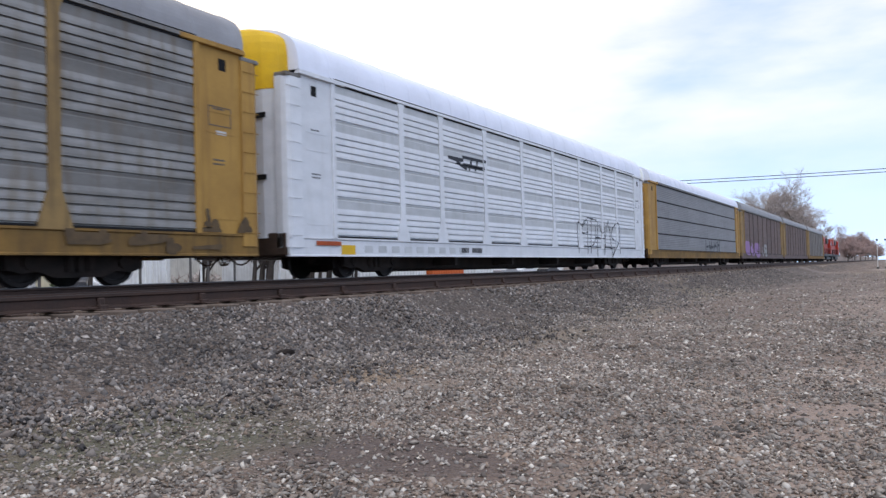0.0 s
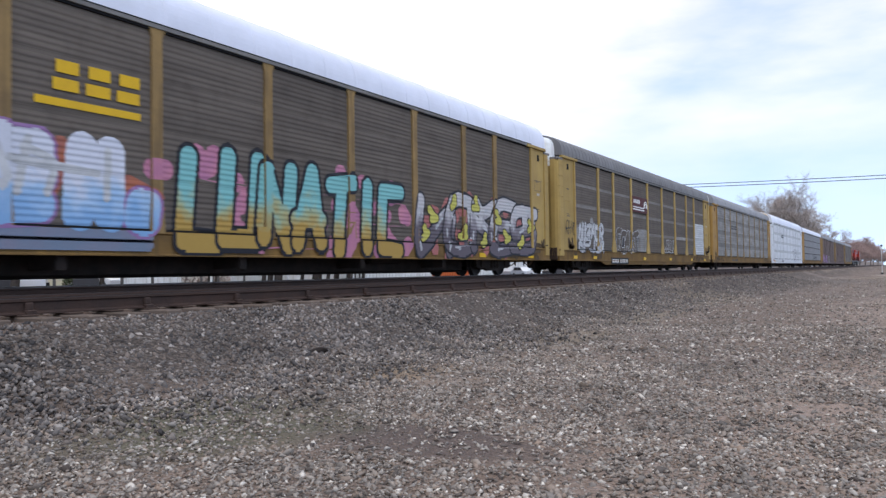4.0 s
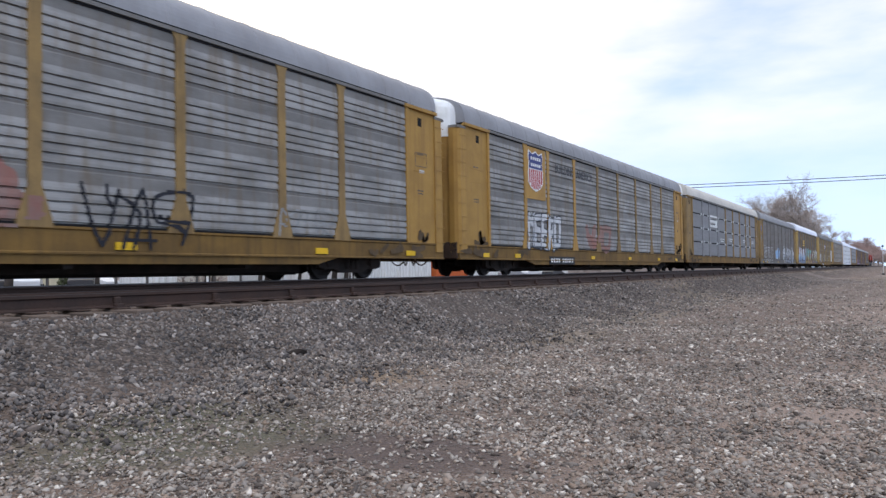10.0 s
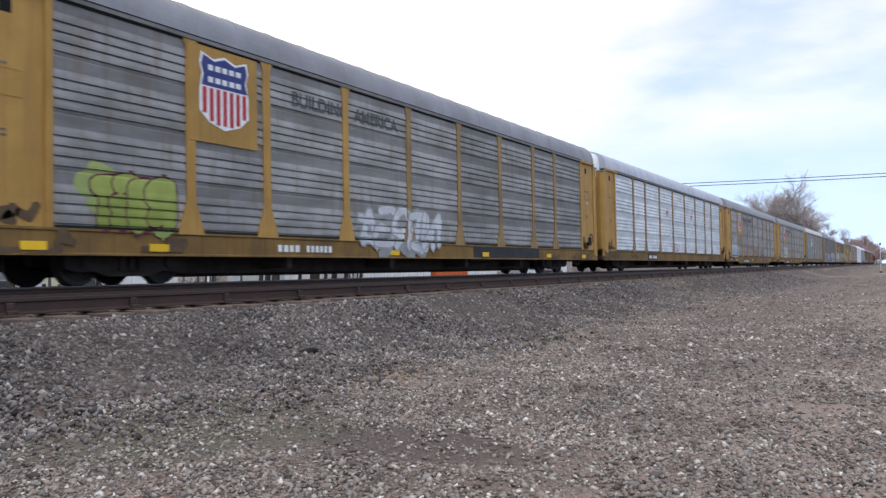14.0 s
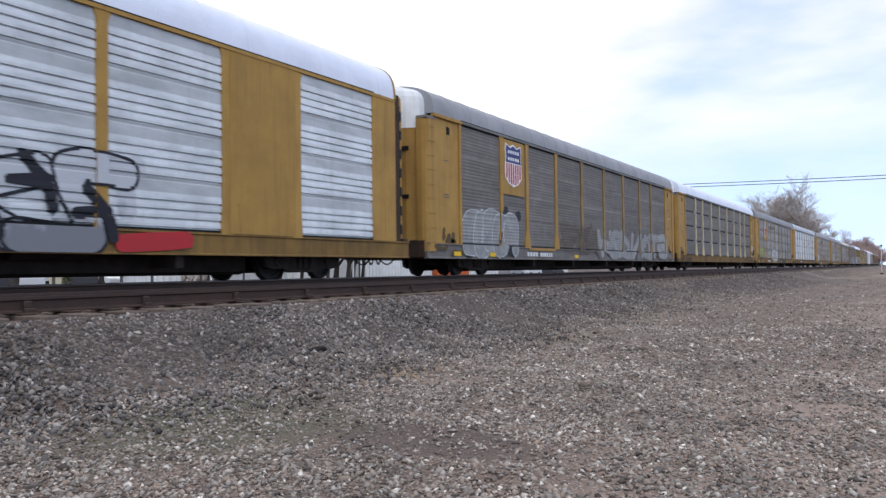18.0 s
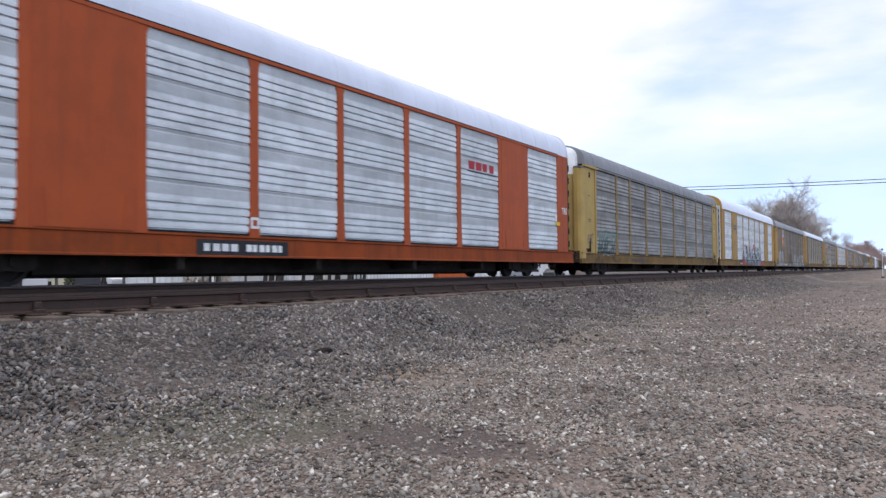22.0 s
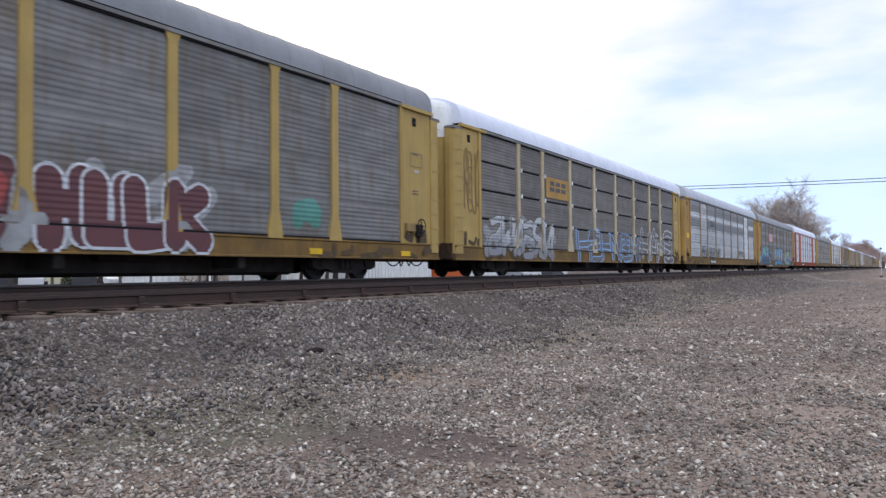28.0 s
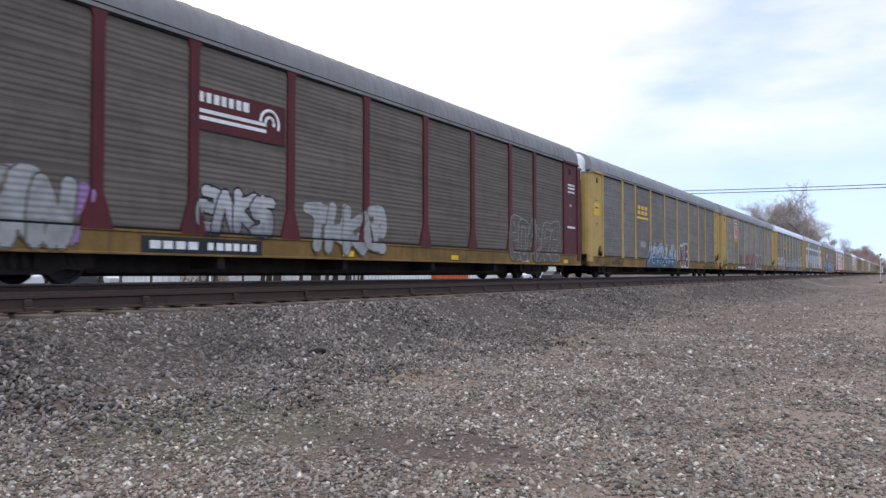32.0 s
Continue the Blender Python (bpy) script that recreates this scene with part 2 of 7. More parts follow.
rail_dull = surface("dull_rail_head", (0.062, 0.051, 0.047), 0.6, 0.2, (0.06, 0.05, 0.046), 4.0, 0.6, 0.08, bump=0.05)
tie_wood = surface("weathered_tie_timber", (0.16, 0.122, 0.096), 0.9, 0.0, (0.11, 0.085, 0.07), 4.0, 0.7, 0.16, bump=0.5, stretch=(0.25, 2, 2), per_object=0.2)
tie_plate_mat = surface("rusty_tie_plate", (0.085, 0.056, 0.042), 0.85, 0.2, (0.06, 0.042, 0.035), 8.0, 0.7, 0.14)
black_paint = surface("black_paint", (0.02, 0.02, 0.022), 0.6, 0.0, (0.045, 0.042, 0.04), 3.0, 0.6, 0.08)
seam = surface("dark_gap_and_shade", (0.012, 0.012, 0.013), 0.9)
white_paint = surface("white_lettering_paint", (0.76, 0.76, 0.74), 0.6, 0.0, (0.55, 0.55, 0.53), 6.0, 0.6, 0.06)
gray_letter = surface("faded_black_lettering", (0.07, 0.07, 0.075), 0.7, 0.0, (0.14, 0.14, 0.145), 8.0, 0.6, 0.06)
red_paint = surface("red_paint", (0.42, 0.03, 0.035), 0.55, 0.0, (0.32, 0.035, 0.04), 4.0, 0.6, 0.06)
blue_paint = surface("navy_paint", (0.035, 0.045, 0.16), 0.55, 0.0, (0.06, 0.07, 0.18), 4.0, 0.6, 0.06)


def spray(name, low, high, z0, z1, mid=None):
    """Spray paint that fades from one colour at the height z0 to another at z1."""
    m = surface(name, low, 0.55, 0.0, None, grain=0.07, per_object=0.0)
    nt = m.node_tree
    n, link = nt.nodes.new, nt.links.new
    sc = next(x for x in nt.nodes if x.type == "VECT_MATH" and x.outputs[0].is_linked and x.outputs[0].links[0].to_node.type == "BSDF_PRINCIPLED")
    co, sep, nz, add = n("ShaderNodeTexCoord"), n("ShaderNodeSeparateXYZ"), n("ShaderNodeTexNoise"), n("ShaderNodeMath")
    nz.inputs["Scale"].default_value, nz.inputs["Detail"].default_value = 2.2, 5
    link(co.outputs["Object"], nz.inputs["Vector"])
    link(co.outputs["Object"], sep.inputs["Vector"])
    mr, ramp = n("ShaderNodeMapRange"), n("ShaderNodeValToRGB")
    mr.inputs["From Min"].default_value, mr.inputs["From Max"].default_value = z0 + 0.8, z1 + 0.8
    add.operation = "MULTIPLY_ADD"
    add.inputs[1].default_value = 1.6
    link(nz.outputs["Fac"], add.inputs[0])
    link(sep.outputs["Z"], add.inputs[2])
    link(add.outputs["Value"], mr.inputs["Value"])
    link(mr.outputs["Result"], ramp.inputs["Fac"])
    e = ramp.color_ramp.elements
    e[0].color, e[1].color = (*low, 1), (*high, 1)
    e[0].position, e[1].position = 0.25, 0.75
    if mid:
        k = e.new(0.5)
        k.color = (*mid, 1)
    link(ramp.outputs["Color"], sc.inputs[0])
    return m


def island_stone(name, dark, light, tint, rough=0.9):
    """Loose stones: a shade of its own for each stone."""
    m = bpy.data.materials.new(name)
    m.use_nodes = True
    nt = m.node_tree
    n, link = nt.nodes.new, nt.links.new
    b = nt.nodes["Principled BSDF"]
    b.inputs["Roughness"].default_value = rough
    geo, ramp = n("ShaderNodeNewGeometry"), n("ShaderNodeValToRGB")
    e = ramp.color_ramp.elements
    e[0].color, e[1].color = (*dark, 1), (*light, 1)
    for pos, c in ((0.45, [a * 0.62 + d * 0.38 for a, d in zip(dark, light)]), (0.78, tint), (0.93, [0.62 * a for a in light])):
        k = e.new(pos)
        k.color = (*c, 1)
    link(geo.outputs["Random Per Island"], ramp.inputs["Fac"])
    co, nz, mx = n("ShaderNodeTexCoord"), n("ShaderNodeTexNoise"), n("ShaderNodeMix")
    nz.inputs["Scale"].default_value, nz.inputs["Detail"].default_value = 90.0, 3
    link(co.outputs["Object"], nz.inputs["Vector"])
    mx.data_type, mx.blend_type = "RGBA", "MULTIPLY"
    mx.inputs[0].default_value = 0.7
    mr = n("ShaderNodeMapRange")
    mr.inputs["To Min"].default_value, mr.inputs["To Max"].default_value = 0.6, 1.3
    link(nz.outputs["Fac"], mr.inputs["Value"])
    link(ramp.outputs["Color"], mx.inputs["A"])
    link(mr.outputs["Result"], mx.inputs["B"])
    wide, tone, last = n("ShaderNodeTexNoise"), n("ShaderNodeMapRange"), n("ShaderNodeVectorMath")
    wide.inputs["Scale"].default_value, wide.inputs["Detail"].default_value = 0.8, 4
    tone.inputs["From Min"].default_value, tone.inputs["From Max"].default_value = 0.32, 0.68
    tone.inputs["To Min"].default_value, tone.inputs["To Max"].default_value = 0.68, 1.3
    last.operation = "SCALE"
    link(co.outputs["Object"], wide.inputs["Vector"])
    link(wide.outputs["Fac"], tone.inputs["Value"])
    link(mx.outputs["Result"], last.inputs[0])
    link(tone.outputs["Result"], last.inputs["Scale"])
    link(last.outputs["Vector"], b.inputs["Base Color"])
    return m


def ground_material():
    """Gravel lot, dark ballast beside the tracks, dry tan patches, a damp brown hollow and thin grass, blended by noise."""
    m = bpy.data.materials.new("gravel_ground")
    m.use_nodes = True
    nt = m.node_tree
    n, link = nt.nodes.new, nt.links.new
    b = nt.nodes["Principled BSDF"]
    b.inputs["Roughness"].default_value = 0.95
    co, sep = n("ShaderNodeTexCoord"), n("ShaderNodeSeparateXYZ")
    link(co.outputs["Object"], sep.inputs["Vector"])

    def tex(s, d=4, r=0.6, vor=False):
        t = n("ShaderNodeTexVoronoi" if vor else "ShaderNodeTexNoise")
        t.inputs["Scale"].default_value = s
        if not vor:
            t.inputs["Detail"].default_value, t.inputs["Roughness"].default_value = d, r
        link(co.outputs["Object"], t.inputs["Vector"])
        return t

    def mrange(sock, lo, hi, a=0.0, c=1.0):
        r = n("ShaderNodeMapRange")
        for k, v in (("From Min", lo), ("From Max", hi), ("To Min", a), ("To Max", c)):
            r.inputs[k].default_value = v
        link(sock, r.inputs["Value"])
        return r.outputs["Result"]

    def mix(fac, a, c, mode="MIX"):
        x = n("ShaderNodeMix")
        x.data_type, x.blend_type = "RGBA", mode
        if isinstance(fac, float):
            x.inputs[0].default_value = fac
        else:
            link(fac, x.inputs[0])
        for k, v in (("A", a), ("B", c)):
            if isinstance(v, bpy.types.NodeSocket):
                link(v, x.inputs[k])
            else:
                x.inputs[k].default_value = (*v, 1)
        return x.outputs["Result"]

    def maths(op, a, c):
        x = n("ShaderNodeMath")
        x.operation = op
        for i, v in enumerate((a, c)):
            if isinstance(v, bpy.types.NodeSocket):
                link(v, x.inputs[i])
            else:
                x.inputs[i].default_value = v
        return x.outputs["Value"]

    def blob(cx, cy, rx, ry, soft=0.6):
        dx = maths("DIVIDE", maths("SUBTRACT", sep.outputs["X"], cx), rx)
        dy = maths("DIVIDE", maths("SUBTRACT", sep.outputs["Y"], cy), ry)
        d = maths("ADD", maths("MULTIPLY", dx, dx), maths("MULTIPLY", dy, dy))
        wob = maths("MULTIPLY", maths("SUBTRACT", tex(1.3, 5).outputs["Fac"], 0.5), 3.0)
        return mrange(maths("ADD", d, wob), 1.0 + soft, 1.0 - soft)

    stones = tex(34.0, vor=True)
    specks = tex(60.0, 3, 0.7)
    # cell edges darkened as the shade between the stones
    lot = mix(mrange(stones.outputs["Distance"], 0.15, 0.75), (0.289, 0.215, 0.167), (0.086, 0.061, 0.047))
    rnd = n("ShaderNodeSeparateColor")
    link(stones.outputs["Color"], rnd.inputs["Color"])
    lot = mix(mrange(rnd.outputs["Red"], 0.9, 0.95, 0.0, 0.85), lot, (0.706, 0.611, 0.549))
    lot = mix(mrange(specks.outputs["Fac"], 0.35, 0.7, 0.0, 0.5), lot, (0.177, 0.131, 0.101))
    dust = mix(mrange(tex(0.7, 6).outputs["Fac"], 0.40, 0.60, 0.0, 0.7), lot, (0.214, 0.153, 0.114))
    # ballast likewise: shade between its stones is mixed into the colour
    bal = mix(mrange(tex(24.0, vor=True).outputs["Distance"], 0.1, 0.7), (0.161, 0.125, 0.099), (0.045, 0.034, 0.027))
    edge = maths("ADD", sep.outputs["X"], maths("MULTIPLY", maths("SUBTRACT", tex(0.5, 5).outputs["Fac"], 0.5), 3.4))
    away = mrange(sep.outputs["Y"], 30.0, 140.0, 1.0, 0.55)
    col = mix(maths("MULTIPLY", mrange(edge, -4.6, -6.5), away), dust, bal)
    bed = mrange(maths("ADD", sep.outputs["X"], maths("MULTIPLY", maths("SUBTRACT", tex(6.0, 4).outputs["Fac"], 0.5), 0.5)), -7.35, -7.6, 0.0, 0.8)
    col = mix(bed, col, mix(mrange(tex(14.0, 4).outputs["Fac"], 0.3, 0.7), (0.107, 0.070, 0.051), (0.177, 0.117, 0.086)))
    far = n("ShaderNodeMapping")
    far.inputs["Scale"].default_value = (0.55, 0.12, 1.0)
    link(co.outputs["Object"], far.inputs["Vector"])
    patch = n("ShaderNodeTexNoise")
    patch.inputs["Scale"].default_value, patch.inputs["Detail"].default_value, patch.inputs["Roughness"].default_value = 1.6, 7, 0.65
    link(far.outputs["Vector"], patch.inputs["Vector"])
    dist = mrange(sep.outputs["Y"], 14.0, 40.0)
    col = mix(maths("MULTIPLY", mrange(patch.outputs["Fac"], 0.50, 0.60, 0.0, 0.75), dist), col, (0.123, 0.092, 0.072))
    col = mix(maths("MULTIPLY", mrange(patch.outputs["Fac"], 0.46, 0.38, 0.0, 0.7), dist), col, (0.310, 0.234, 0.162))
    tan = (0.27, 0.218, 0.152)
    for spot, c, k in (((-4.9, 11.8, 0.7, 1.8), tan, 0.6), ((-5.6, 26.0, 1.0, 6.0), tan, 0.6), ((-3.9, 6.7, 0.35, 0.5), (0.289, 0.224, 0.171), 0.7),
                       ((-2.7, 4.2, 0.9, 0.42), (0.120, 0.088, 0.074), 0.9), ((-4.4, 4.0, 1.0, 1.2), (0.118, 0.112, 0.070), 0.85),
                       ((-5.4, 75.0, 2.4, 3.5), (0.364, 0.291, 0.243), 0.35), ((-2.6, 62.0, 1.6, 7.0), (0.182, 0.148, 0.126), 0.6), ((0.5, 95.0, 3.0, 9.0), (0.428, 0.353, 0.297), 0.7), ((-5.0, 33.0, 1.2, 1.6), (0.150, 0.115, 0.099), 0.6), ((-5.1, 17.0, 0.7, 2.8), (0.28, 0.228, 0.16), 0.6), ((-5.2, 52.0, 2.0, 20.0), (0.139, 0.115, 0.099), 0.6), ((-1.5, 36.0, 2.5, 9.0), (0.214, 0.167, 0.135), 0.5), ((2.0, 18.0, 2.2, 4.0), (0.203, 0.158, 0.131), 0.5), ((3.0, 75.0, 6.0, 14.0), (0.278, 0.220, 0.153), 0.5), ((0.6, 6.5, 2.2, 4.5), (0.353, 0.267, 0.211), 0.75), ((1.0, 22.0, 2.6, 9.0), (0.342, 0.258, 0.203), 0.7), ((-4.75, 7.1, 0.5, 0.7), (0.332, 0.239, 0.153), 0.7)):
        f = n("ShaderNodeMath")
        f.operation = "MULTIPLY"
        f.inputs[1].default_value = k
        link(blob(*spot), f.inputs[0])
        f.use_clamp = True
        col = mix(f.outputs["Value"], col, c)
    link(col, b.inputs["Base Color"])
    bn = n("ShaderNodeBump")
    bn.inputs["Strength"].default_value, bn.inputs["Distance"].default_value = 0.9, 0.03
    link(mrange(stones.outputs["Distance"], 0.0, 0.8, 1.0, 0.0), bn.inputs["Height"])
    link(bn.outputs["Normal"], b.inputs["Normal"])
    return m


ground_mat = ground_material()
lot_stone = island_stone("lot_gravel", (0.072, 0.054, 0.043), (0.74, 0.665, 0.57), (0.262, 0.190, 0.138))
ballast_stone = island_stone("track_ballast", (0.034, 0.029, 0.028), (0.42, 0.37, 0.325), (0.15, 0.112, 0.088))


# ---- mesh helpers ----
def box(bm, x0, x1, y0, y1, z0, z1, bevel=0.0):
    vs = [bm.verts.new((x, y, z)) for x in (x0, x1) for y in (y0, y1) for z in (z0, z1)]
    fs = [bm.faces.new([vs[i] for i in q]) for q in ((0, 1, 3, 2), (4, 6, 7, 5), (0, 4, 5, 1), (2, 3, 7, 6), (0, 2, 6, 4), (1, 5, 7, 3))]
    if bevel:
        es = {e for f in fs for e in f.edges}
        bmesh.ops.bevel(bm, geom=list(es), offset=bevel, segments=1, affect="EDGES")
    return bm


def boxed(*dims, bevel=0.0):
    return box(bmesh.new(), *dims, bevel=bevel)


def rod(bm, a, c, r, sides=8, r2=None):
    """A round bar from a to c."""
    a, c = Vector(a), Vector(c)
    q = (c - a).to_track_quat("Z", "Y")
    r2 = r if r2 is None else r2
    ring = [[bm.verts.new(p + q @ Vector((rr * math.cos(k * math.tau / sides), rr * math.sin(k * math.tau / sides), 0))) for k in range(sides)] for p, rr in ((a, r), (c, r2))]
    for k in range(sides):
        bm.faces.new((ring[0][k], ring[0][(k + 1) % sides], ring[1][(k + 1) % sides], ring[1][k]))
    bm.faces.new(ring[0][::-1])
    bm.faces.new(ring[1])
    return bm


def tube(bm, pts, r, sides=6):
    """A round cable through the points."""
    rings = []
    for i, p in enumerate(pts):
        q = (pts[min(i + 1, len(pts) - 1)] - pts[max(i - 1, 0)]).to_track_quat("Z", "Y")
        rings.append([bm.verts.new(p + q @ Vector((r * math.cos(k * math.tau / sides), r * math.sin(k * math.tau / sides), 0))) for k in range(sides)])
    for a, c in zip(rings, rings[1:]):
        for k in range(sides):
            bm.faces.new((a[k], a[(k + 1) % sides], c[(k + 1) % sides], c[k]))
    return bm


def extrude_profile(pts, y0, y1, closed=True):
    """A profile of (x, z) drawn along y."""
    bm = bmesh.new()
    a = [bm.verts.new((x, y0, z)) for x, z in pts]
    c = [bm.verts.new((x, y1, z)) for x, z in pts]
    k = len(pts)
    for i in range(k if closed else k - 1):
        bm.faces.new((a[i], a[(i + 1) % k], c[(i + 1) % k], c[i]))
    if closed:
        bm.faces.new(a[::-1])
        bm.faces.new(c)
        bmesh.ops.recalc_face_normals(bm, faces=bm.faces[:])
    return bm


def to_mesh(name, bm, *mats, smooth=False):
    me = bpy.data.meshes.new(name)
    bm.to_mesh(me)
    bm.free()
    for m in mats:
        me.materials.append(m)
    if smooth:
        me.shade_smooth()
    return me


def part(name, bm, material, parent, label="", at=None, smooth=False):
    """Links a bmesh, or a mesh that is there already, as one object under a thing or a part."""
    me = to_mesh(name, bm, material, smooth=smooth) if isinstance(bm, bmesh.types.BMesh) else bm
    ob = new(name, me)
    ob.parent = parent
    if at is not None:
        ob.matrix_basis = at
    if label:
        ob["label"] = label
    return ob


def thing(name, label, category, m=None, group="", kind=""):
    ob = new(name)
    ob.empty_display_size = 0.2
    if m is not None:
        ob.matrix_basis = m
    return tagged(ob, label, category, group, kind)


# ---- ground, tracks ----
RAIL_A, RAIL_B = 0.96, 0.90          # rail tops of the far (train) track and of the near track
TRACK_A, TRACK_B = -13.245, -8.92    # their centre lines
GAUGE = 0.755
LIE = [(-1500, 0.1), (-60, 0.1), (-19, 0.35), (-16.2, 0.72), (-15.0, 0.79), (-11.4, 0.74), (-10.6, 0.66), (-8.32, 0.70), (-8.25, 0.61), (-8.05, 0.60), (-7.96, 0.642), (-7.5, 0.645), (-6.9, 0.40), (-6.3, 0.19), (-5.6, 0.065), (-4.4, 0.0), (1500, 0.0)]


def lie(x):
    return float(np.interp(x, [p[0] for p in LIE], [p[1] for p in LIE]))


def build_ground():
    xs = sorted({p[0] for p in LIE} | {float(v) for v in np.arange(-8.0, 4.01, 0.25)} | {-300, -120, -40, -30, -25, 8, 14, 25, 50, 120, 300})
    ys = sorted({float(v) for v in np.arange(-2, 24, 0.25)} | {float(v) for v in range(24, 130, 2)} | {-1500, -900, -400, -200, -100, -50, -20, -10, -5, 160, 220, 320, 500, 800, 1200, 2000, 3000})
    bm = bmesh.new()
    grid = []
    for y in ys:
        row = []
        for x in xs:
            near = 1.0 if -8 < x < 4.5 and -2.5 < y < 26 else 0.3 if abs(x) < 60 and abs(y) < 140 else 0
            wav = 0.03 * noise.noise((x * 0.5, y * 0.5, 0)) + 0.018 * noise.noise((x * 2.1, y * 2.1, 4))
            row.append(bm.verts.new((x, y, lie(x) + near * wav)))
        grid.append(row)
    for j in range(len(ys) - 1):
        for i in range(len(xs) - 1):
            bm.faces.new((grid[j][i], grid[j][i + 1], grid[j + 1][i + 1], grid[j + 1][i]))
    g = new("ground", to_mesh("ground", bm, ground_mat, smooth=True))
    tagged(g, "brown-gray gravel lot rising to dark track ballast", "ground", kind="structure")


build_ground()


def stones(name, label, spots, sizes, material, flat=0.62, seed=3):
    """Loose stones as one object: bent octahedra with one extra ring, turned at random."""
    rng = np.random.default_rng(seed)
    k = len(spots)
    base = np.array([(0, 0, 1)] + [(math.cos(a), math.sin(a), 0.12 * (-1) ** i) for i, a in enumerate(np.linspace(0, math.tau, 6)[:-1])] + [(0, 0, -1)], float)
    tri = np.array([(0, 1 + i, 1 + (i + 1) % 5) for i in range(5)] + [(6, 1 + (i + 1) % 5, 1 + i) for i in range(5)])
    v = base[None] * (1 + rng.uniform(-0.45, 0.45, (k, 7, 1)))
    v = v * np.stack([rng.uniform(0.75, 1.3, k), rng.uniform(0.6, 1.0, k), rng.uniform(0.75, 1.25, k) * flat], 1)[:, None]
    tilt = rng.normal(0, 0.35, (k, 2))
    v[:, :, 2] += v[:, :, 0] * tilt[:, :1] + v[:, :, 1] * tilt[:, 1:]
    a = rng.uniform(0, math.tau, k)
    x = v[:, :, 0] * np.cos(a)[:, None] - v[:, :, 1] * np.sin(a)[:, None]
    y = v[:, :, 0] * np.sin(a)[:, None] + v[:, :, 1] * np.cos(a)[:, None]
    v = np.stack([x, y, v[:, :, 2]], 2) * np.asarray(sizes)[:, None, None] * 0.5 + np.asarray(spots)[:, None]
    me = bpy.data.meshes.new(name)
    f = (tri[None] + 7 * np.arange(k)[:, None, None]).reshape(-1, 3)
    me.vertices.add(k * 7)
    me.vertices.foreach_set("co", v.reshape(-1).astype(np.float32))
    me.loops.add(len(f) * 3)
    me.loops.foreach_set("vertex_index", f.reshape(-1).astype(np.int32))
    me.polygons.add(len(f))
    me.polygons.foreach_set("loop_start", np.arange(0, len(f) * 3, 3, dtype=np.int32))
    me.update(calc_edges=True)
    me.validate()
    me.materials.append(material)
    tagged(new(name, me), label, "gravel", kind="stuff")


BARE = ((-2.7, 4.2, 0.95, 0.45, 0.78), (-4.4, 4.0, 1.0, 1.2, 0.6), (-3.9, 6.7, 0.4, 0.55, 0.7), (-4.75, 7.1, 0.5, 0.7, 0.6), (-4.9, 11.8, 0.6, 1.5, 0.8), (-5.1, 17.0, 0.55, 2.4, 0.8), (-5.6, 26.0, 0.8, 5.0, 0.8))


def scatter_gravel():
    rng = np.random.default_rng(11)
    # the lot: dense where the eye is near, thinner with distance, gathered in drifts
    out, size = [], []
    for y0, y1, x0, x1, dens, s in ((1.5, 5.5, -5.6, 1.0, 1750, 0.026), (5.5, 9.0, -6.0, 1.2, 1150, 0.029), (9.0, 16.0, -6.0, 1.6, 380, 0.036), (16.0, 34.0, -6.2, 2.5, 60, 0.046), (34.0, 75.0, -6.4, 4.0, 9, 0.06)):
        k = int((y1 - y0) * (x1 - x0) * dens)
        x, y = rng.uniform(x0, x1, k), rng.uniform(y0, y1, k)
        keep = np.array([noise.noise((a * 0.9, c * 0.9, 7)) + 0.5 * noise.noise((a * 2.7, c * 2.7, 2)) for a, c in zip(x, y)]) > rng.normal(-0.52, 0.28, k)
        # few stones lie on the damp hollow, the thin grass and the dry patches
        for cx, cy, rx, ry, bare in BARE:
            d = ((x - cx) / rx) ** 2 + ((y - cy) / ry) ** 2 + rng.normal(0, 0.3, k)
            keep &= (d > 1) | (rng.uniform(0, 1, k) > bare)
        x, y = x[keep], y[keep]
        sz = s * rng.lognormal(0, 0.38, len(x))
        out += [(a, c, lie(a) + 0.03 * noise.noise((a * 0.5, c * 0.5, 0)) + 0.018 * noise.noise((a * 2.1, c * 2.1, 4)) + 0.004) for a, c in zip(x, y)]
        size += list(np.clip(sz, 0.012, 0.085))
    stones("gravel", "loose brown, gray and white gravel on the lot", out, size, lot_stone, 0.55, 5)
    out, size = [], []
    for y0, y1, x0, x1, dens, s in ((1.5, 12, -7.58, -4.2, 700, 0.046), (12, 26, -7.6, -4.2, 300, 0.05), (26, 60, -7.6, -4.4, 75, 0.058), (1.5, 12, -7.9, -7.5, 120, 0.035), (1.0, 30, -10.4, -8.36, 90, 0.05)):
        k = int((y1 - y0) * (x1 - x0) * dens)
        x, y = rng.uniform(x0, x1, k), rng.uniform(y0, y1, k)
        keep = rng.uniform(0, 1, k) < np.clip((-4.2 - x) / 2.1, 0, 1) ** 1.25
        x, y = x[keep], y[keep]
        out += [(a, c, lie(a) + 0.008) for a, c in zip(x, y)]
        size += list(np.clip(s * rng.lognormal(0, 0.3, len(x)), 0.02, 0.11))
    stones("ballast", "dark gray crushed stone ballast on the track shoulder", out, size, ballast_stone, 0.75, 6)


scatter_gravel()


def rail_profile(top):
    half = [(0.036, top - 0.006), (0.036, top - 0.035), (0.010, top - 0.05), (0.009, top - 0.14), (0.07, top - 0.16), (0.07, top - 0.175)]
    return [(-x, z) for x, z in reversed(half)] + half


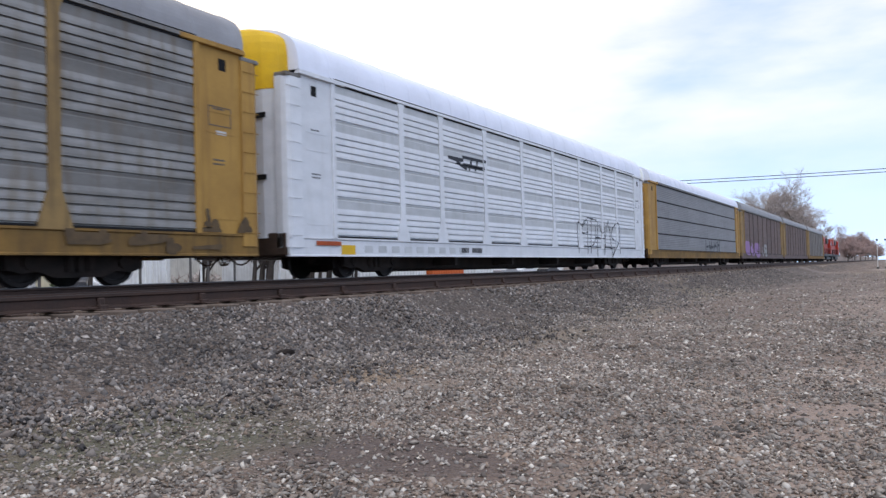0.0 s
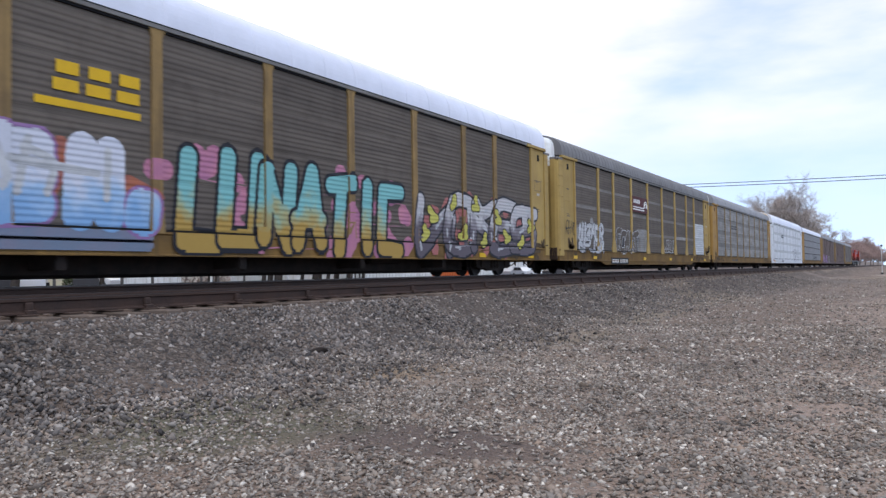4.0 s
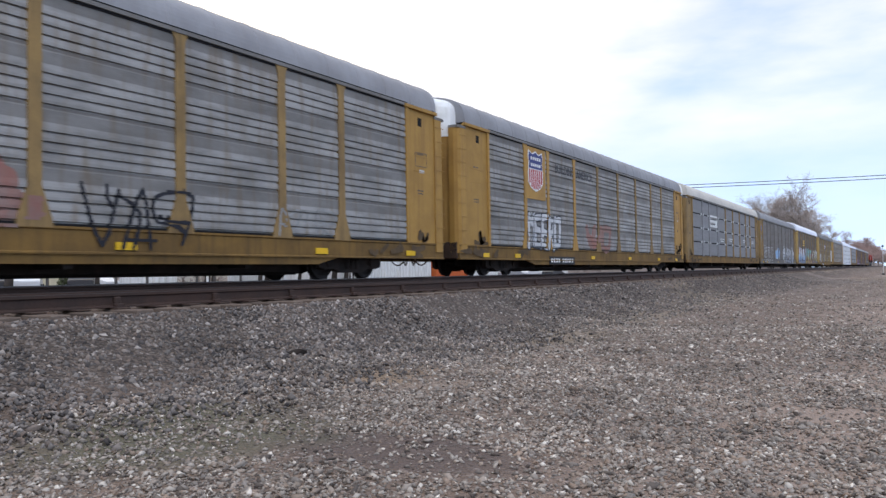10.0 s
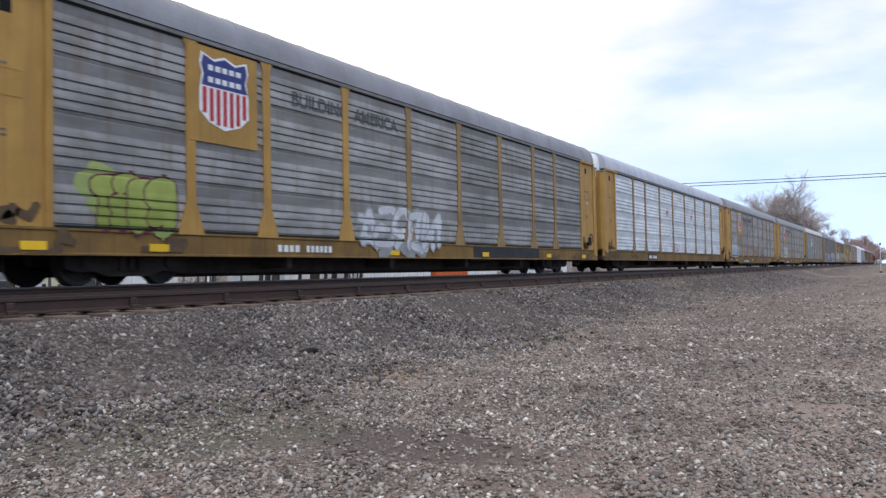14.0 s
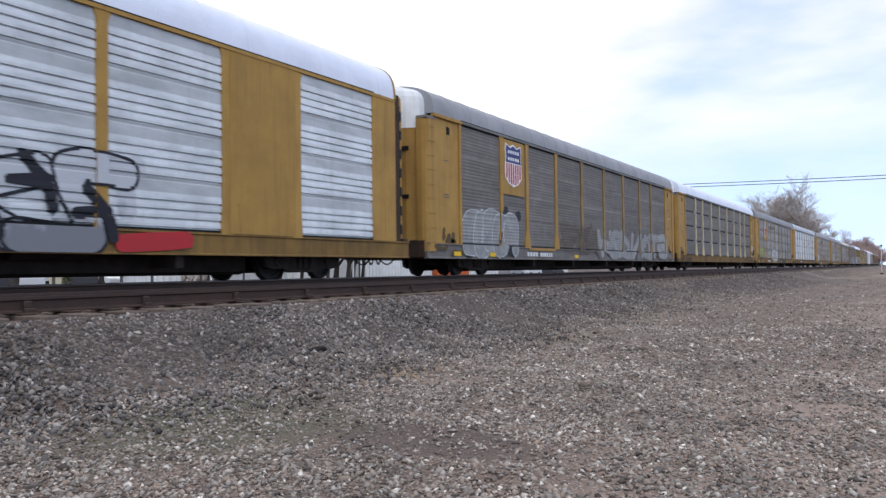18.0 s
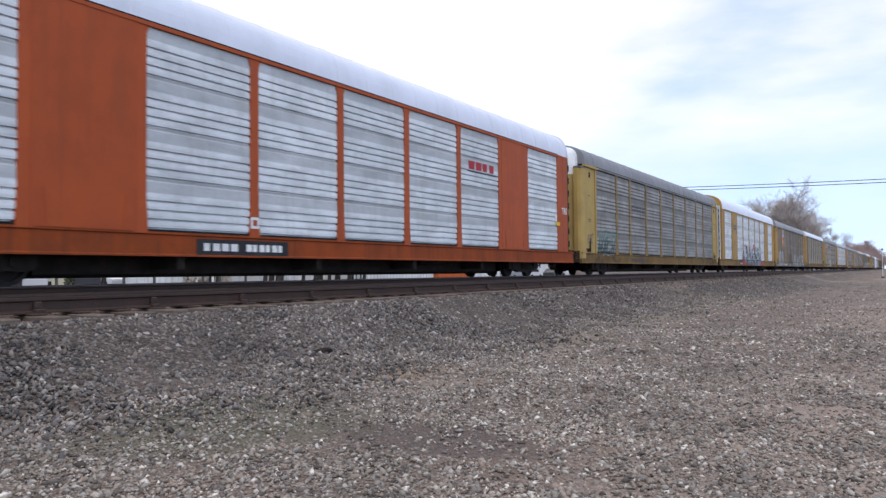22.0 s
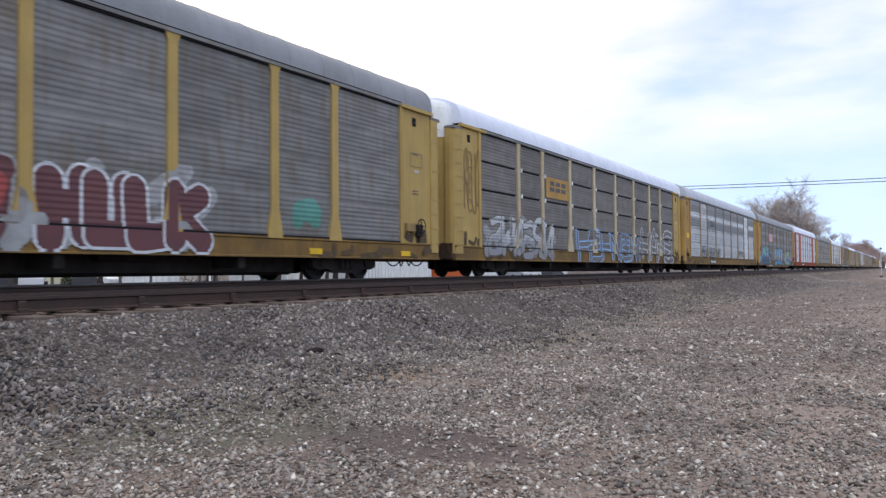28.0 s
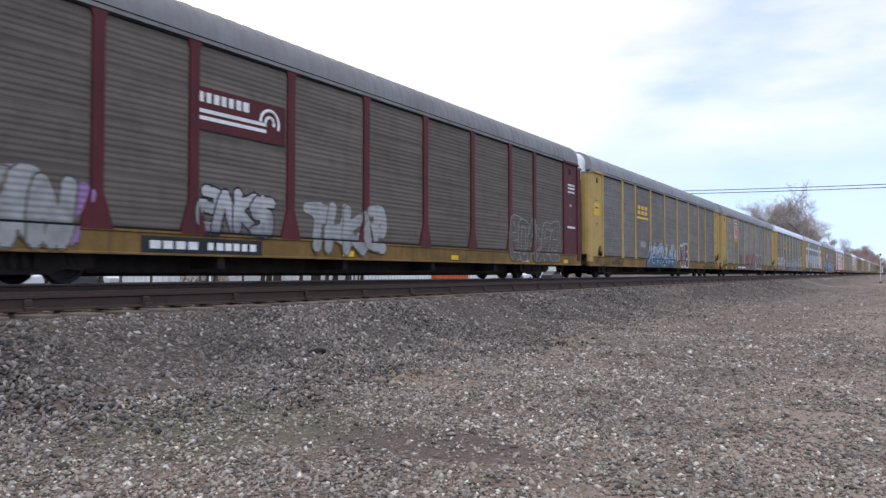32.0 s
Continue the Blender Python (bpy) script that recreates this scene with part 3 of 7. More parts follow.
def build_track(name, cx, top, label, head):
    track = thing(name, label, "railway track", kind="structure")
    for side in (GAUGE, -GAUGE):
        r = part("rail", extrude_profile([(cx + side + x, z) for x, z in rail_profile(top)], -900, 1800), rail_steel, track, "rust-brown steel rail")
        part("running_surface", boxed(cx + side - 0.03, cx + side + 0.03, -900, 1800, top - 0.006, top), head, r, "worn rail head")
    return track


near_track = build_track("near_track", TRACK_B, RAIL_B, "empty railway track with rusty rails on timber ties", rail_dull)
far_track = build_track("train_track", TRACK_A, RAIL_A, "railway track that carries the train", rail_head)

# ---- the autorack cars ----
HALF = 14.05                                  # half a car's body
POSTS = (-9.4, -7.25, -4.4, -1.47, 1.47, 4.4, 7.25, 9.4)
SIDE_END = 12.35                              # where the corrugated side begins and the end panel stops
ALL_POSTS, FULL_END = POSTS, SIDE_END
SQUEEZE = {2: 0.988, 6: 0.972, 7: 0.978, 9: 0.972, 10: 0.976, 11: 0.974, 13: 0.988, 15: 0.978, 18: 0.972, 19: 0.985, 20: 0.975}


def use_frame(i):
    """Takes up the post spacing of car i: cars of other builders have broader ends."""
    global POSTS, SIDE_END
    k = SQUEEZE.get(i, 1.0)
    POSTS, SIDE_END = tuple(round(p * k, 3) for p in ALL_POSTS), round(FULL_END * k, 3)


X_PANEL, X_POST = 1.49, 1.55                  # side sheets and the posts' outer face, from the centre line
Z_SILL, Z_DECK, Z_EAVE = 0.52, 0.97, 4.72     # above the rail top


def side_profile(style):
    """The side sheets' section: (height, how far it stands out, 0 rib / 1 flat band / 2 gap)."""
    out = [(Z_DECK, 0.0, 1)]
    sheet = (Z_EAVE - Z_DECK) / 4
    for s in range(4):
        b = Z_DECK + s * sheet
        if style == "rib":
            for r in range(4):
                z = b + 0.04 + r * 0.166
                out += [(z, 0.030, 0), (z + 0.008, -0.012, 0), (z + 0.031, -0.014, 0), (z + 0.037, 0.037, 0), (z + 0.085, 0.039, 0), (z + 0.160, 0.030, 0)]
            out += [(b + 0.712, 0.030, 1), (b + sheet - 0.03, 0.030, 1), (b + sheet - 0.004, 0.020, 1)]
        else:
            k = 8
            lo, hi = b + 0.03, b + sheet - 0.045
            for r in range(k):
                z, h = lo + r * (hi - lo) / k, (hi - lo) / k
                out += [(z, 0.003, 0), (z + 0.20 * h, 0.004, 0), (z + 0.36 * h, 0.010, 0), (z + 0.58 * h, 0.012, 0), (z + 0.97 * h, 0.004, 0)]
            if s < 3:
                d = -0.05 if style == "slit" else 0.0
                kind = 2 if style == "slit" else 1
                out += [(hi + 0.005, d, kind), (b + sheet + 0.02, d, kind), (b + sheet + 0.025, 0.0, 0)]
    out.append((Z_EAVE, 0.0, 1))
    return sorted(out)


PROFILES = {s: side_profile(s) for s in ("rib", "fine", "slit")}


def sheet_mesh(style, width, mats, rows=None):
    """One corrugated side sheet between two posts; rows names the material of each quarter of its height."""
    pr = PROFILES[style]
    bm = bmesh.new()
    a = [bm.verts.new((x, -width / 2, z)) for z, x, _ in pr]
    c = [bm.verts.new((x, width / 2, z)) for z, x, _ in pr]
    for i in range(len(pr) - 1):
        f = bm.faces.new((a[i], c[i], c[i + 1], a[i + 1]))
        k = pr[i][2]
        if rows and k != 2:
            k = 3 + rows[min(3, int((pr[i][0] - Z_DECK + 0.02) / ((Z_EAVE - Z_DECK) / 4)))] if k == 0 else k
        f.material_index = k
    return to_mesh("side_sheet", bm, *mats)


def post_mesh(mat, flare=0.2, w=0.115, z1=Z_EAVE + 0.06):
    bm = bmesh.new()
    prof = [(-w - flare, Z_DECK - 0.03), (w + flare, Z_DECK - 0.03), (w + flare * 0.85, Z_DECK + 0.12), (w, Z_DECK + 0.62), (w, z1 - 0.22), (w + 0.09, z1), (-w - 0.09, z1), (-w, z1 - 0.22), (-w, Z_DECK + 0.62), (-w - flare * 0.85, Z_DECK + 0.12)]
    a = [bm.verts.new((X_POST, y, z)) for y, z in prof]
    c = [bm.verts.new((X_PANEL - 0.05, y, z)) for y, z in prof]
    bm.faces.new(a)
    for i in range(len(prof)):
        j = (i + 1) % len(prof)
        bm.faces.new((a[i], c[i], c[j], a[j]))
    bmesh.ops.recalc_face_normals(bm, faces=bm.faces[:])
    return to_mesh("post", bm, mat)


ROOF = [(1.56, 4.80), (1.54, 5.04), (1.46, 5.27), (1.30, 5.44), (1.02, 5.58), (0.58, 5.69), (0.0, 5.74)]


def finer(pts, k=3):
    """A smooth curve through the points."""
    out = []
    for i in range(len(pts) - 1):
        p = [Vector(pts[max(0, min(len(pts) - 1, j))]) for j in (i - 1, i, i + 1, i + 2)]
        if i == len(pts) - 2:
            p[3] = Vector((-p[1].x, p[1].y))
        for q in range(k):
            u = q / k
            v = 0.5 * (2 * p[1] + (p[2] - p[0]) * u + (2 * p[0] - 5 * p[1] + 4 * p[2] - p[3]) * u * u + (3 * p[1] - p[0] - 3 * p[2] + p[3]) * u ** 3)
            out.append((v.x, v.y))
    return out + [pts[-1]]


ROOF = finer(ROOF)


def roof_outline(grow=0.0, tall=1.0):
    r = [(x + grow * (1 if x > 0 else 0), 4.8 + (z - 4.8) * tall + grow) for x, z in ROOF]
    return r + [(-x, z) for x, z in r[-2::-1]]


def roof_mesh(mat, smooth_roof, tall, end=HALF - 0.42):
    """The arched roof in sheets, with a standing seam at each joint."""
    bm = bmesh.new()
    prof = roof_outline(0.0, tall)
    step = 1.18 if smooth_roof else 0.42
    ys, y = [], -end
    while y < end - 0.05:
        ys += [(y, 0.0), (y + step - 0.09, 0.0), (y + step - 0.07, 0.018), (y + step - 0.02, 0.018)]
        y += step
    ys.append((end, 0.0))
    rings = []
    for y, g in ys:
        if y > end:
            continue
        rings.append([bm.verts.new((x * (1 + 0.5 * g / 1.6), y, z + g * 0.6)) for x, z in prof])
    for r, s in zip(rings, rings[1:]):
        for i in range(len(prof) - 1):
            bm.faces.new((r[i], r[i + 1], s[i + 1], s[i]))
    # the arch closed at both ends by a sheet with a dark rim
    bm.faces.new(rings[0])
    bm.faces.new(rings[-1][::-1])
    return to_mesh("roof", bm, mat)


DOOR_TOP = 4.34


def door_bow(n=14):
    """The bowed plan of the closed end doors."""
    return [(-1.22 + 2.44 * i / n, 0.30 - 0.20 * (2 * i / n - 1) ** 4 + (0.02 if i % 4 == 2 else 0.0)) for i in range(n + 1)]


def cap_mesh(mat, tall):
    """The upper end doors: they carry on the bow of the doors below and round off under the roof's arch."""
    bm = bmesh.new()
    rings = []
    high = 4.8 + 0.94 * tall - 0.03 - DOOR_TOP
    for u, kx, ky in ((0.0, 1.012, 1.03), (0.55, 1.012, 1.03), (0.72, 0.985, 1.0), (0.84, 0.93, 0.93), (0.93, 0.82, 0.80), (0.98, 0.66, 0.62), (1.0, 0.45, 0.4)):
        ring = [bm.verts.new((x * kx, -0.2 + (y + 0.2) * ky, DOOR_TOP + u * high * (1 - 0.10 * (x / 1.22) ** 2 * u))) for x, y in door_bow()]
        back = [bm.verts.new((e * 1.22 * kx, -0.24, DOOR_TOP + u * high * (1 - 0.10 * u))) for e in (1, -1)]
        rings.append(ring + back)
    for r, q in zip(rings, rings[1:]):
        for i in range(len(r)):
            k = (i + 1) % len(r)
            bm.faces.new((r[i], r[k], q[k], q[i]))
    bm.faces.new(rings[-1])
    bm.faces.new(rings[0][::-1])
    bmesh.ops.recalc_face_normals(bm, faces=bm.faces[:])
    return to_mesh("roof_cap", bm, mat)


def end_door_mesh(mat):
    """A pair of bowed end doors with shallow vertical stiffeners."""
    bm = bmesh.new()
    n, pts = 14, door_bow()
    lo = [bm.verts.new((x, y, 0.95)) for x, y in pts]
    hi = [bm.verts.new((x, y, DOOR_TOP)) for x, y in pts]
    for i in range(n):
        bm.faces.new((lo[i], lo[i + 1], hi[i + 1], hi[i]))
    bl = [bm.verts.new((x, -0.1, z)) for x in (-1.22, 1.22) for z in (0.95, DOOR_TOP)]
    bm.faces.new((lo[0], hi[0], bl[1], bl[0]))
    bm.faces.new((lo[-1], bl[2], bl[3], hi[-1]))
    bm.faces.new([*lo, bl[2], bl[0]][::-1])
    bm.faces.new([*hi, bl[3], bl[1]])
    return to_mesh("end_door", bm, mat)


def ladder_mesh(mat):
    """Thin rungs across the corner, one above the other, on short studs."""
    bm = bmesh.new()
    for k in range(9):
        z = 1.0 + k * 0.42
        rod(bm, (0.024, 0.03, z), (0.024, 0.43, z), 0.007, 5)
        for y in (0.03, 0.43):
            rod(bm, (0.0, y, z), (0.03, y, z), 0.013, 5)
    return to_mesh("ladder", bm, mat)


def wheel_mesh():
    """A wheelset: two flanged wheels and the axle."""
    bm = bmesh.new()
    rod(bm, (-0.9, 0, 0), (0.9, 0, 0), 0.085, 10)
    for s in (1, -1):
        prof = ((0.69, 0.445), (0.72, 0.435), (0.725, 0.415), (0.83, 0.41), (0.83, 0.34), (0.79, 0.32), (0.78, 0.16), (0.84, 0.14), (0.84, 0.0))
        rings = [[bm.verts.new((s * x, r * math.cos(k * math.tau / 22), r * math.sin(k * math.tau / 22))) for k in range(22)] for x, r in prof[:-1]]
        for p, q in zip(rings, rings[1:]):
            for k in range(22):
                bm.faces.new((p[k], p[(k + 1) % 22], q[(k + 1) % 22], q[k]))
        bm.faces.new(rings[-1])
        bm.faces.new(rings[0][::-1])
        for k in range(4):
            a = k * math.tau / 4 + 0.4
            box(bm, s * 0.835, s * 0.85, 0.09 * math.cos(a) - 0.02, 0.09 * math.cos(a) + 0.02, 0.09 * math.sin(a) - 0.02, 0.09 * math.sin(a) + 0.02)
    bmesh.ops.recalc_face_normals(bm, faces=bm.faces[:])
    return to_mesh("wheelset", bm, steel_wheel)


def side_frame_mesh():
    """A cast truck side frame: arched top bar, sagging bottom bar, spring nest and axle boxes."""
    bm = bmesh.new()
    top = [(-1.28, 0.30), (-1.30, 0.56), (-0.85, 0.70), (-0.35, 0.78), (0.35, 0.78), (0.85, 0.70), (1.30, 0.56), (1.28, 0.30), (1.05, 0.24), (0.72, 0.26), (0.46, 0.16), (-0.46, 0.16), (-0.72, 0.26), (-1.05, 0.24)]
    for x0, x1 in ((0.93, 1.06),):
        a = [bm.verts.new((x0, y, z)) for y, z in top]
        c = [bm.verts.new((x1, y, z)) for y, z in top]
        bm.faces.new(a)
        bm.faces.new(c[::-1])
        for i in range(len(top)):
            j = (i + 1) % len(top)
            bm.faces.new((a[i], c[i], c[j], a[j]))
    for y in (-0.89, 0.89):
        rod(bm, (0.9, y, 0.42), (1.10, y, 0.42), 0.13, 10)
    for k in range(3):
        rod(bm, (1.07, -0.2 + 0.2 * k, 0.26), (1.07, -0.2 + 0.2 * k, 0.52), 0.075, 8)
    bmesh.ops.recalc_face_normals(bm, faces=bm.faces[:])
    return to_mesh("side_frame", bm, under)


WHEEL, SIDE_FRAME, BOLSTER = wheel_mesh(), side_frame_mesh(), to_mesh("bolster", boxed(-1.05, 1.05, -0.2, 0.2, 0.5, 0.78, bevel=0.04), under)
FLIP = pose(0, 0, 0, 0, 0, 180)
wheelsets = []


def add_truck(car, y):
    t = part("truck", BOLSTER, under, car, at=pose(0, y, 0))
    part("side_frame", SIDE_FRAME, under, t)
    part("side_frame", SIDE_FRAME, under, t, at=FLIP)
    part("brake_rigging", shared("brake_rigging", lambda: to_mesh("brake_rigging", box(box(boxed(-0.66, 0.66, -0.42, -0.30, 0.20, 0.62, bevel=0.03), -0.66, 0.66, 0.30, 0.42, 0.20, 0.62, 0.03), -0.12, 0.12, -1.3, 1.3, 0.36, 0.62, 0.03), under)), None, t)
    for dy in (-0.89, 0.89):
        w = part("wheelset", WHEEL, steel_wheel, t, "steel wheels on an axle")
        w.matrix_parent_inverse = Matrix.Translation((0, dy, 0.42))
        wheelsets.append(w)


def coupler_mesh():
    bm = bmesh.new()
    box(bm, -0.09, 0.09, -0.55, 0.30, 0.62, 0.80, 0.02)
    box(bm, -0.17, 0.05, 0.28, 0.50, 0.56, 0.86, 0.03)
    box(bm, 0.08, 0.19, 0.26, 0.44, 0.58, 0.84, 0.03)
    for s in (0.45, -0.4):
        last = Vector((s, -0.1, 0.66))
        for k in range(1, 7):
            p = Vector((s * (1 - 0.1 * k), -0.1 + 0.11 * k, 0.66 - 0.30 * math.sin(k * math.pi / 6.5)))
            rod(bm, last, p, 0.022, 6)
            last = p
    return to_mesh("coupler", bm, rust_dark)


COUPLER = coupler_mesh()


# ---- painted pieces and lettering on the car sides ----
def side_x(style, y, z):
    """How far the car's side stands out at (y, z)."""
    if z < Z_DECK or abs(y) > HALF - 0.5:
        return X_POST
    if abs(y) > SIDE_END:
        return X_PANEL + 0.031
    for p in POSTS:
        if abs(y - p) < 0.115 + (0.17 if z < Z_DECK + 0.2 else 0.0):
            return X_POST
    pr = PROFILES[style]
    return X_PANEL + float(np.interp(z, [q[0] for q in pr], [q[1] for q in pr]))


def stuff(ob):
    if ob:
        ob["kind"] = "stuff"
    return ob


def painted(car, name, style, segs, radius, mat, lift, z_range, label=""):
    """Paint on the corrugated side, laid over ribs, posts and sill: all that lies within radius of the strokes (y, z, y, z)."""
    segs = np.asarray(segs, float)
    if len(segs) == 0:
        return None
    y0, y1 = min(segs[:, 0].min(), segs[:, 2].min()) - radius, max(segs[:, 0].max(), segs[:, 2].max()) + radius
    ys = np.arange(max(y0, -HALF + 0.05), min(y1, HALF - 0.05), 0.02)
    zs = {z_range[0], z_range[1]} | {q[0] for q in PROFILES[style] if z_range[0] < q[0] < z_range[1]} | {Z_DECK - 0.001}
    zs = sorted(z for z in zs if z_range[0] <= z <= z_range[1])
    fill = []
    for a, c in zip(zs, zs[1:]):
        k = max(1, math.ceil((c - a) / 0.055))
        fill += [a + (c - a) * i / k for i in range(k)]
    zs = fill + [zs[-1]]

    def runs(z):
        near = segs[(np.minimum(segs[:, 1], segs[:, 3]) < z + radius) & (np.maximum(segs[:, 1], segs[:, 3]) > z - radius)]
        d = np.full(len(ys), 9.0)
        if len(near):
            ya, za, yb, zb = (near[:, k:k + 1] for k in range(4))
            u = np.clip(((ys - ya) * (yb - ya) + (z - za) * (zb - za)) / ((yb - ya) ** 2 + (zb - za) ** 2 + 1e-9), 0, 1)
            d = np.hypot(ys - ya - u * (yb - ya), z - za - u * (zb - za)).min(axis=0)
        on = np.concatenate(([0], (d < radius).astype(int), [0]))
        e = np.diff(on)
        return list(zip(ys[np.nonzero(e == 1)[0]], ys[np.nonzero(e == -1)[0] - 1] + 0.02))

    cuts = sorted({-SIDE_END, SIDE_END} | {p + s * 0.115 for p in POSTS for s in (1, -1)})
    bm = bmesh.new()

    def quad(a0, a1, c0, c1, za, zc):
        ym = (a0 + a1 + c0 + c1) / 4
        xa, xc = (side_x(style, ym, za + 0.0005) + lift, side_x(style, ym, zc - 0.0005) + lift)
        vs = [bm.verts.new(p) for p in ((xa, a0, za), (xa, a1, za), (xc, c1, zc), (xc, c0, zc))]
        bm.faces.new(vs)

    for za, zc in zip(zs, zs[1:]):
        ra, rc = runs(za), runs(zc)
        if len(ra) != len(rc):
            ra = rc = runs((za + zc) / 2)
        for (a0, a1), (c0, c1) in zip(ra, rc):
            inner = [k for k in cuts if max(a0, c0) + 0.03 < k < min(a1, c1) - 0.03]
            la, lc = a0, c0
            for k in inner:
                quad(la, k, lc, k, za, zc)
                la = lc = k
            quad(la, a1, lc, c1, za, zc)
    if not bm.faces:
        bm.free()
        return None
    bmesh.ops.remove_doubles(bm, verts=bm.verts[:], dist=0.0006)
    return stuff(part(name, bm, mat, car, label))


GLYPHS = dict(A="mbo jl", B="maciga gimo", C="camo", D="abflnm ma", E="camo gi", F="cam gi", G="camoih", H="am co gi", I="bn", J="comj", Q="acoma ko", W="amhoc", K="am cgo", L="amo", M="maeco", N="maoc", O="acoma", P="macig", R="macig go", S="cagiom", T="ac bn", U="amoc", V="anc", X="ao cm", Y="ah ch hn", Z="acmo")


def strokes(shape, y0, y1, z0, z1, lean=0.0, wob=0.0, seed=1, pad=0.12):
    """Stroke letters set side by side in a box."""
    rng = random.Random(seed)
    w = (y1 - y0) / len(shape)
    out = []
    for i, ch in enumerate(shape):
        if ch not in GLYPHS:
            continue
        for line in GLYPHS[ch].split():
            pts = []
            for q in line:
                k = ord(q) - 97
                u, v = (k % 3) / 2, 1 - (k // 3) / 4
                u, v = u + rng.uniform(-wob, wob), v + rng.uniform(-wob, wob)
                pts.append((y0 + w * (i + pad + (1 - 2 * pad) * u) + lean * (v - 0.5), z0 + (z1 - z0) * v))
            out += [(*a, *c) for a, c in zip(pts, pts[1:])]
    return out


def flourish(shape, y0, y1, z0, z1, lean, seed):
    """One swirling sprayed form: curved, bent strokes that spell nothing."""
    rng = random.Random(seed)
    flip, out = rng.random() < 0.5, []
    lines = GLYPHS.get(shape, "acmo").split()
    if rng.random() < 0.6:
        lines.append(rng.choice(("ebk", "dhn", "flk", "ijh", "bef")))
    for line in lines:
        pts = []
        for q in line:
            k = ord(q) - 97
            u, v = (k % 3) / 2 + rng.uniform(-0.17, 0.17), 1 - (k // 3) / 4 + rng.uniform(-0.12, 0.12)
            u = 1 - u if flip else u
            pts.append(Vector((y0 + (y1 - y0) * u + lean * (v - 0.5), z0 + (z1 - z0) * min(1.02, max(-0.02, v)))))
        path = []
        for i in range(len(pts) - 1):
            p = [pts[max(0, min(len(pts) - 1, j))] for j in (i - 1, i, i + 1, i + 2)]
            for q in range(3):
                w = q / 3
                path.append(0.5 * (2 * p[1] + (p[2] - p[0]) * w + (2 * p[0] - 5 * p[1] + 4 * p[2] - p[3]) * w * w + (3 * p[1] - p[0] - 3 * p[2] + p[3]) * w ** 3))
        path.append(pts[-1])
        out += [(*a, *c) for a, c in zip(path, path[1:])]
    return out


def graffiti(car, style, shape, y0, y1, z0, z1, fill, line, thick=0.12, edge=0.05, lean=0.12, seed=1, cloud=None, name="graffiti", label="", shine=None, plain=False):
    """A sprayed piece: an optional cloud behind, an outline, the fill and a few thin highlights."""
    r = thick
    rng = random.Random(seed + 5)
    zr = (max(Z_SILL + 0.02, z0 - 0.25), min(Z_EAVE, z1 + 0.3))
    w = (y1 - y0 - 2 * r) / len(shape)
    letters = []
    for k, ch in enumerate(shape):
        up = rng.uniform(-0.05, 0.05) * (z1 - z0)
        letters.append(strokes(ch, y0 + r + k * w - 0.06 * w, y0 + r + (k + 1) * w + 0.06 * w, z0 + r + up, z1 - r + up, lean, 0.07, seed * 31 + k, 0.16) if plain else flourish(ch, y0 + r + k * w + 0.05 * w, y0 + r + (k + 1) * w - 0.05 * w, z0 + r + up, z1 - r + up, lean, seed * 31 + k))
    st = [s for l in letters for s in l]
    if cloud:
        cl = []
        for _ in range(max(8, int((y1 - y0) * 4.5))):
            y, z = rng.uniform(y0 - 0.15, y1 + 0.15), rng.uniform(z0 + 0.1, z1 - 0.1)
            cl.append((y, z, y + rng.uniform(-0.45, 0.45), z + rng.uniform(-0.35, 0.35)))
        stuff(painted(car, "graffiti_cloud", style, cl, 0.2, cloud, 0.003, zr))
    g = None
    for k, l in enumerate(letters):
        # each form overlaps the one before it
        if line:
            painted(car, "graffiti_outline", style, l, r + edge, line, 0.005 + 0.0028 * k, zr)
        g = painted(car, name, style, l, r, fill, 0.0064 + 0.0028 * k, zr, label)
    if shine:
        stuff(painted(car, "graffiti_shine", style, [(a, b + 0.05, c * 0.5 + a * 0.5, d * 0.5 + b * 0.5 + 0.05) for a, b, c, d in st[::2]], r * 0.22, shine, 0.008 + 0.0028 * len(letters), zr))
    return g


def plate(car, name, y0, y1, z0, z1, mat, x=X_POST + 0.004, depth=0.012, label="", bevel=0.0):
    return part(name, boxed(x, x + depth, y0, y1, z0, z1, bevel=bevel), mat, car, label)


def bars(car, parent, y0, y1, z, h, count, mat, x, seed=1):
    """A line of writing too small to read, as short bars."""
    rng = random.Random(seed)
    bm = bmesh.new()
    w = (y1 - y0) / count
    for i in range(count):
        a = y0 + i * w
        box(bm, x, x + 0.004, a + 0.1 * w, a + w * rng.uniform(0.7, 0.92), z, z + h)
    ob = part("lettering", bm, mat, parent)
    ob["kind"] = "stuff"
    return ob


def blocks(parent, y0, y1, z, h, count, mat, x, w=0.085):
    """A railway's mark as plain blocks, each split by a gap."""
    bm = bmesh.new()
    step = (y1 - y0) / count
    for i in range(count):
        a, c = y0 + (i + 0.1) * step, y0 + (i + 0.88) * step
        box(bm, x, x + 0.004, a, c, z, z + h * 0.40)
        box(bm, x, x + 0.004, a + w * 0.5, c, z + h * 0.58, z + h)
    return stuff(part("lettering", bm, mat, parent))


def words(parent, text, y, z, size, mat, x):
    """Readable words in the built-in font, as a mesh on the car's side."""
    c = bpy.data.curves.new("words", "FONT")
    c.body, c.size, c.extrude, c.offset = text, size, 0.002, 0.018 * size
    tmp = new("words", c)
    me = bpy.data.meshes.new_from_object(tmp)
    bpy.data.objects.remove(tmp)
    me.materials.append(mat)
    return part("lettering", me, mat, parent, at=Matrix.Translation((x, y, z)) @ Matrix(((0, 0, 1, 0), (1, 0, 0, 0), (0, 1, 0, 0), (0, 0, 0, 1))))


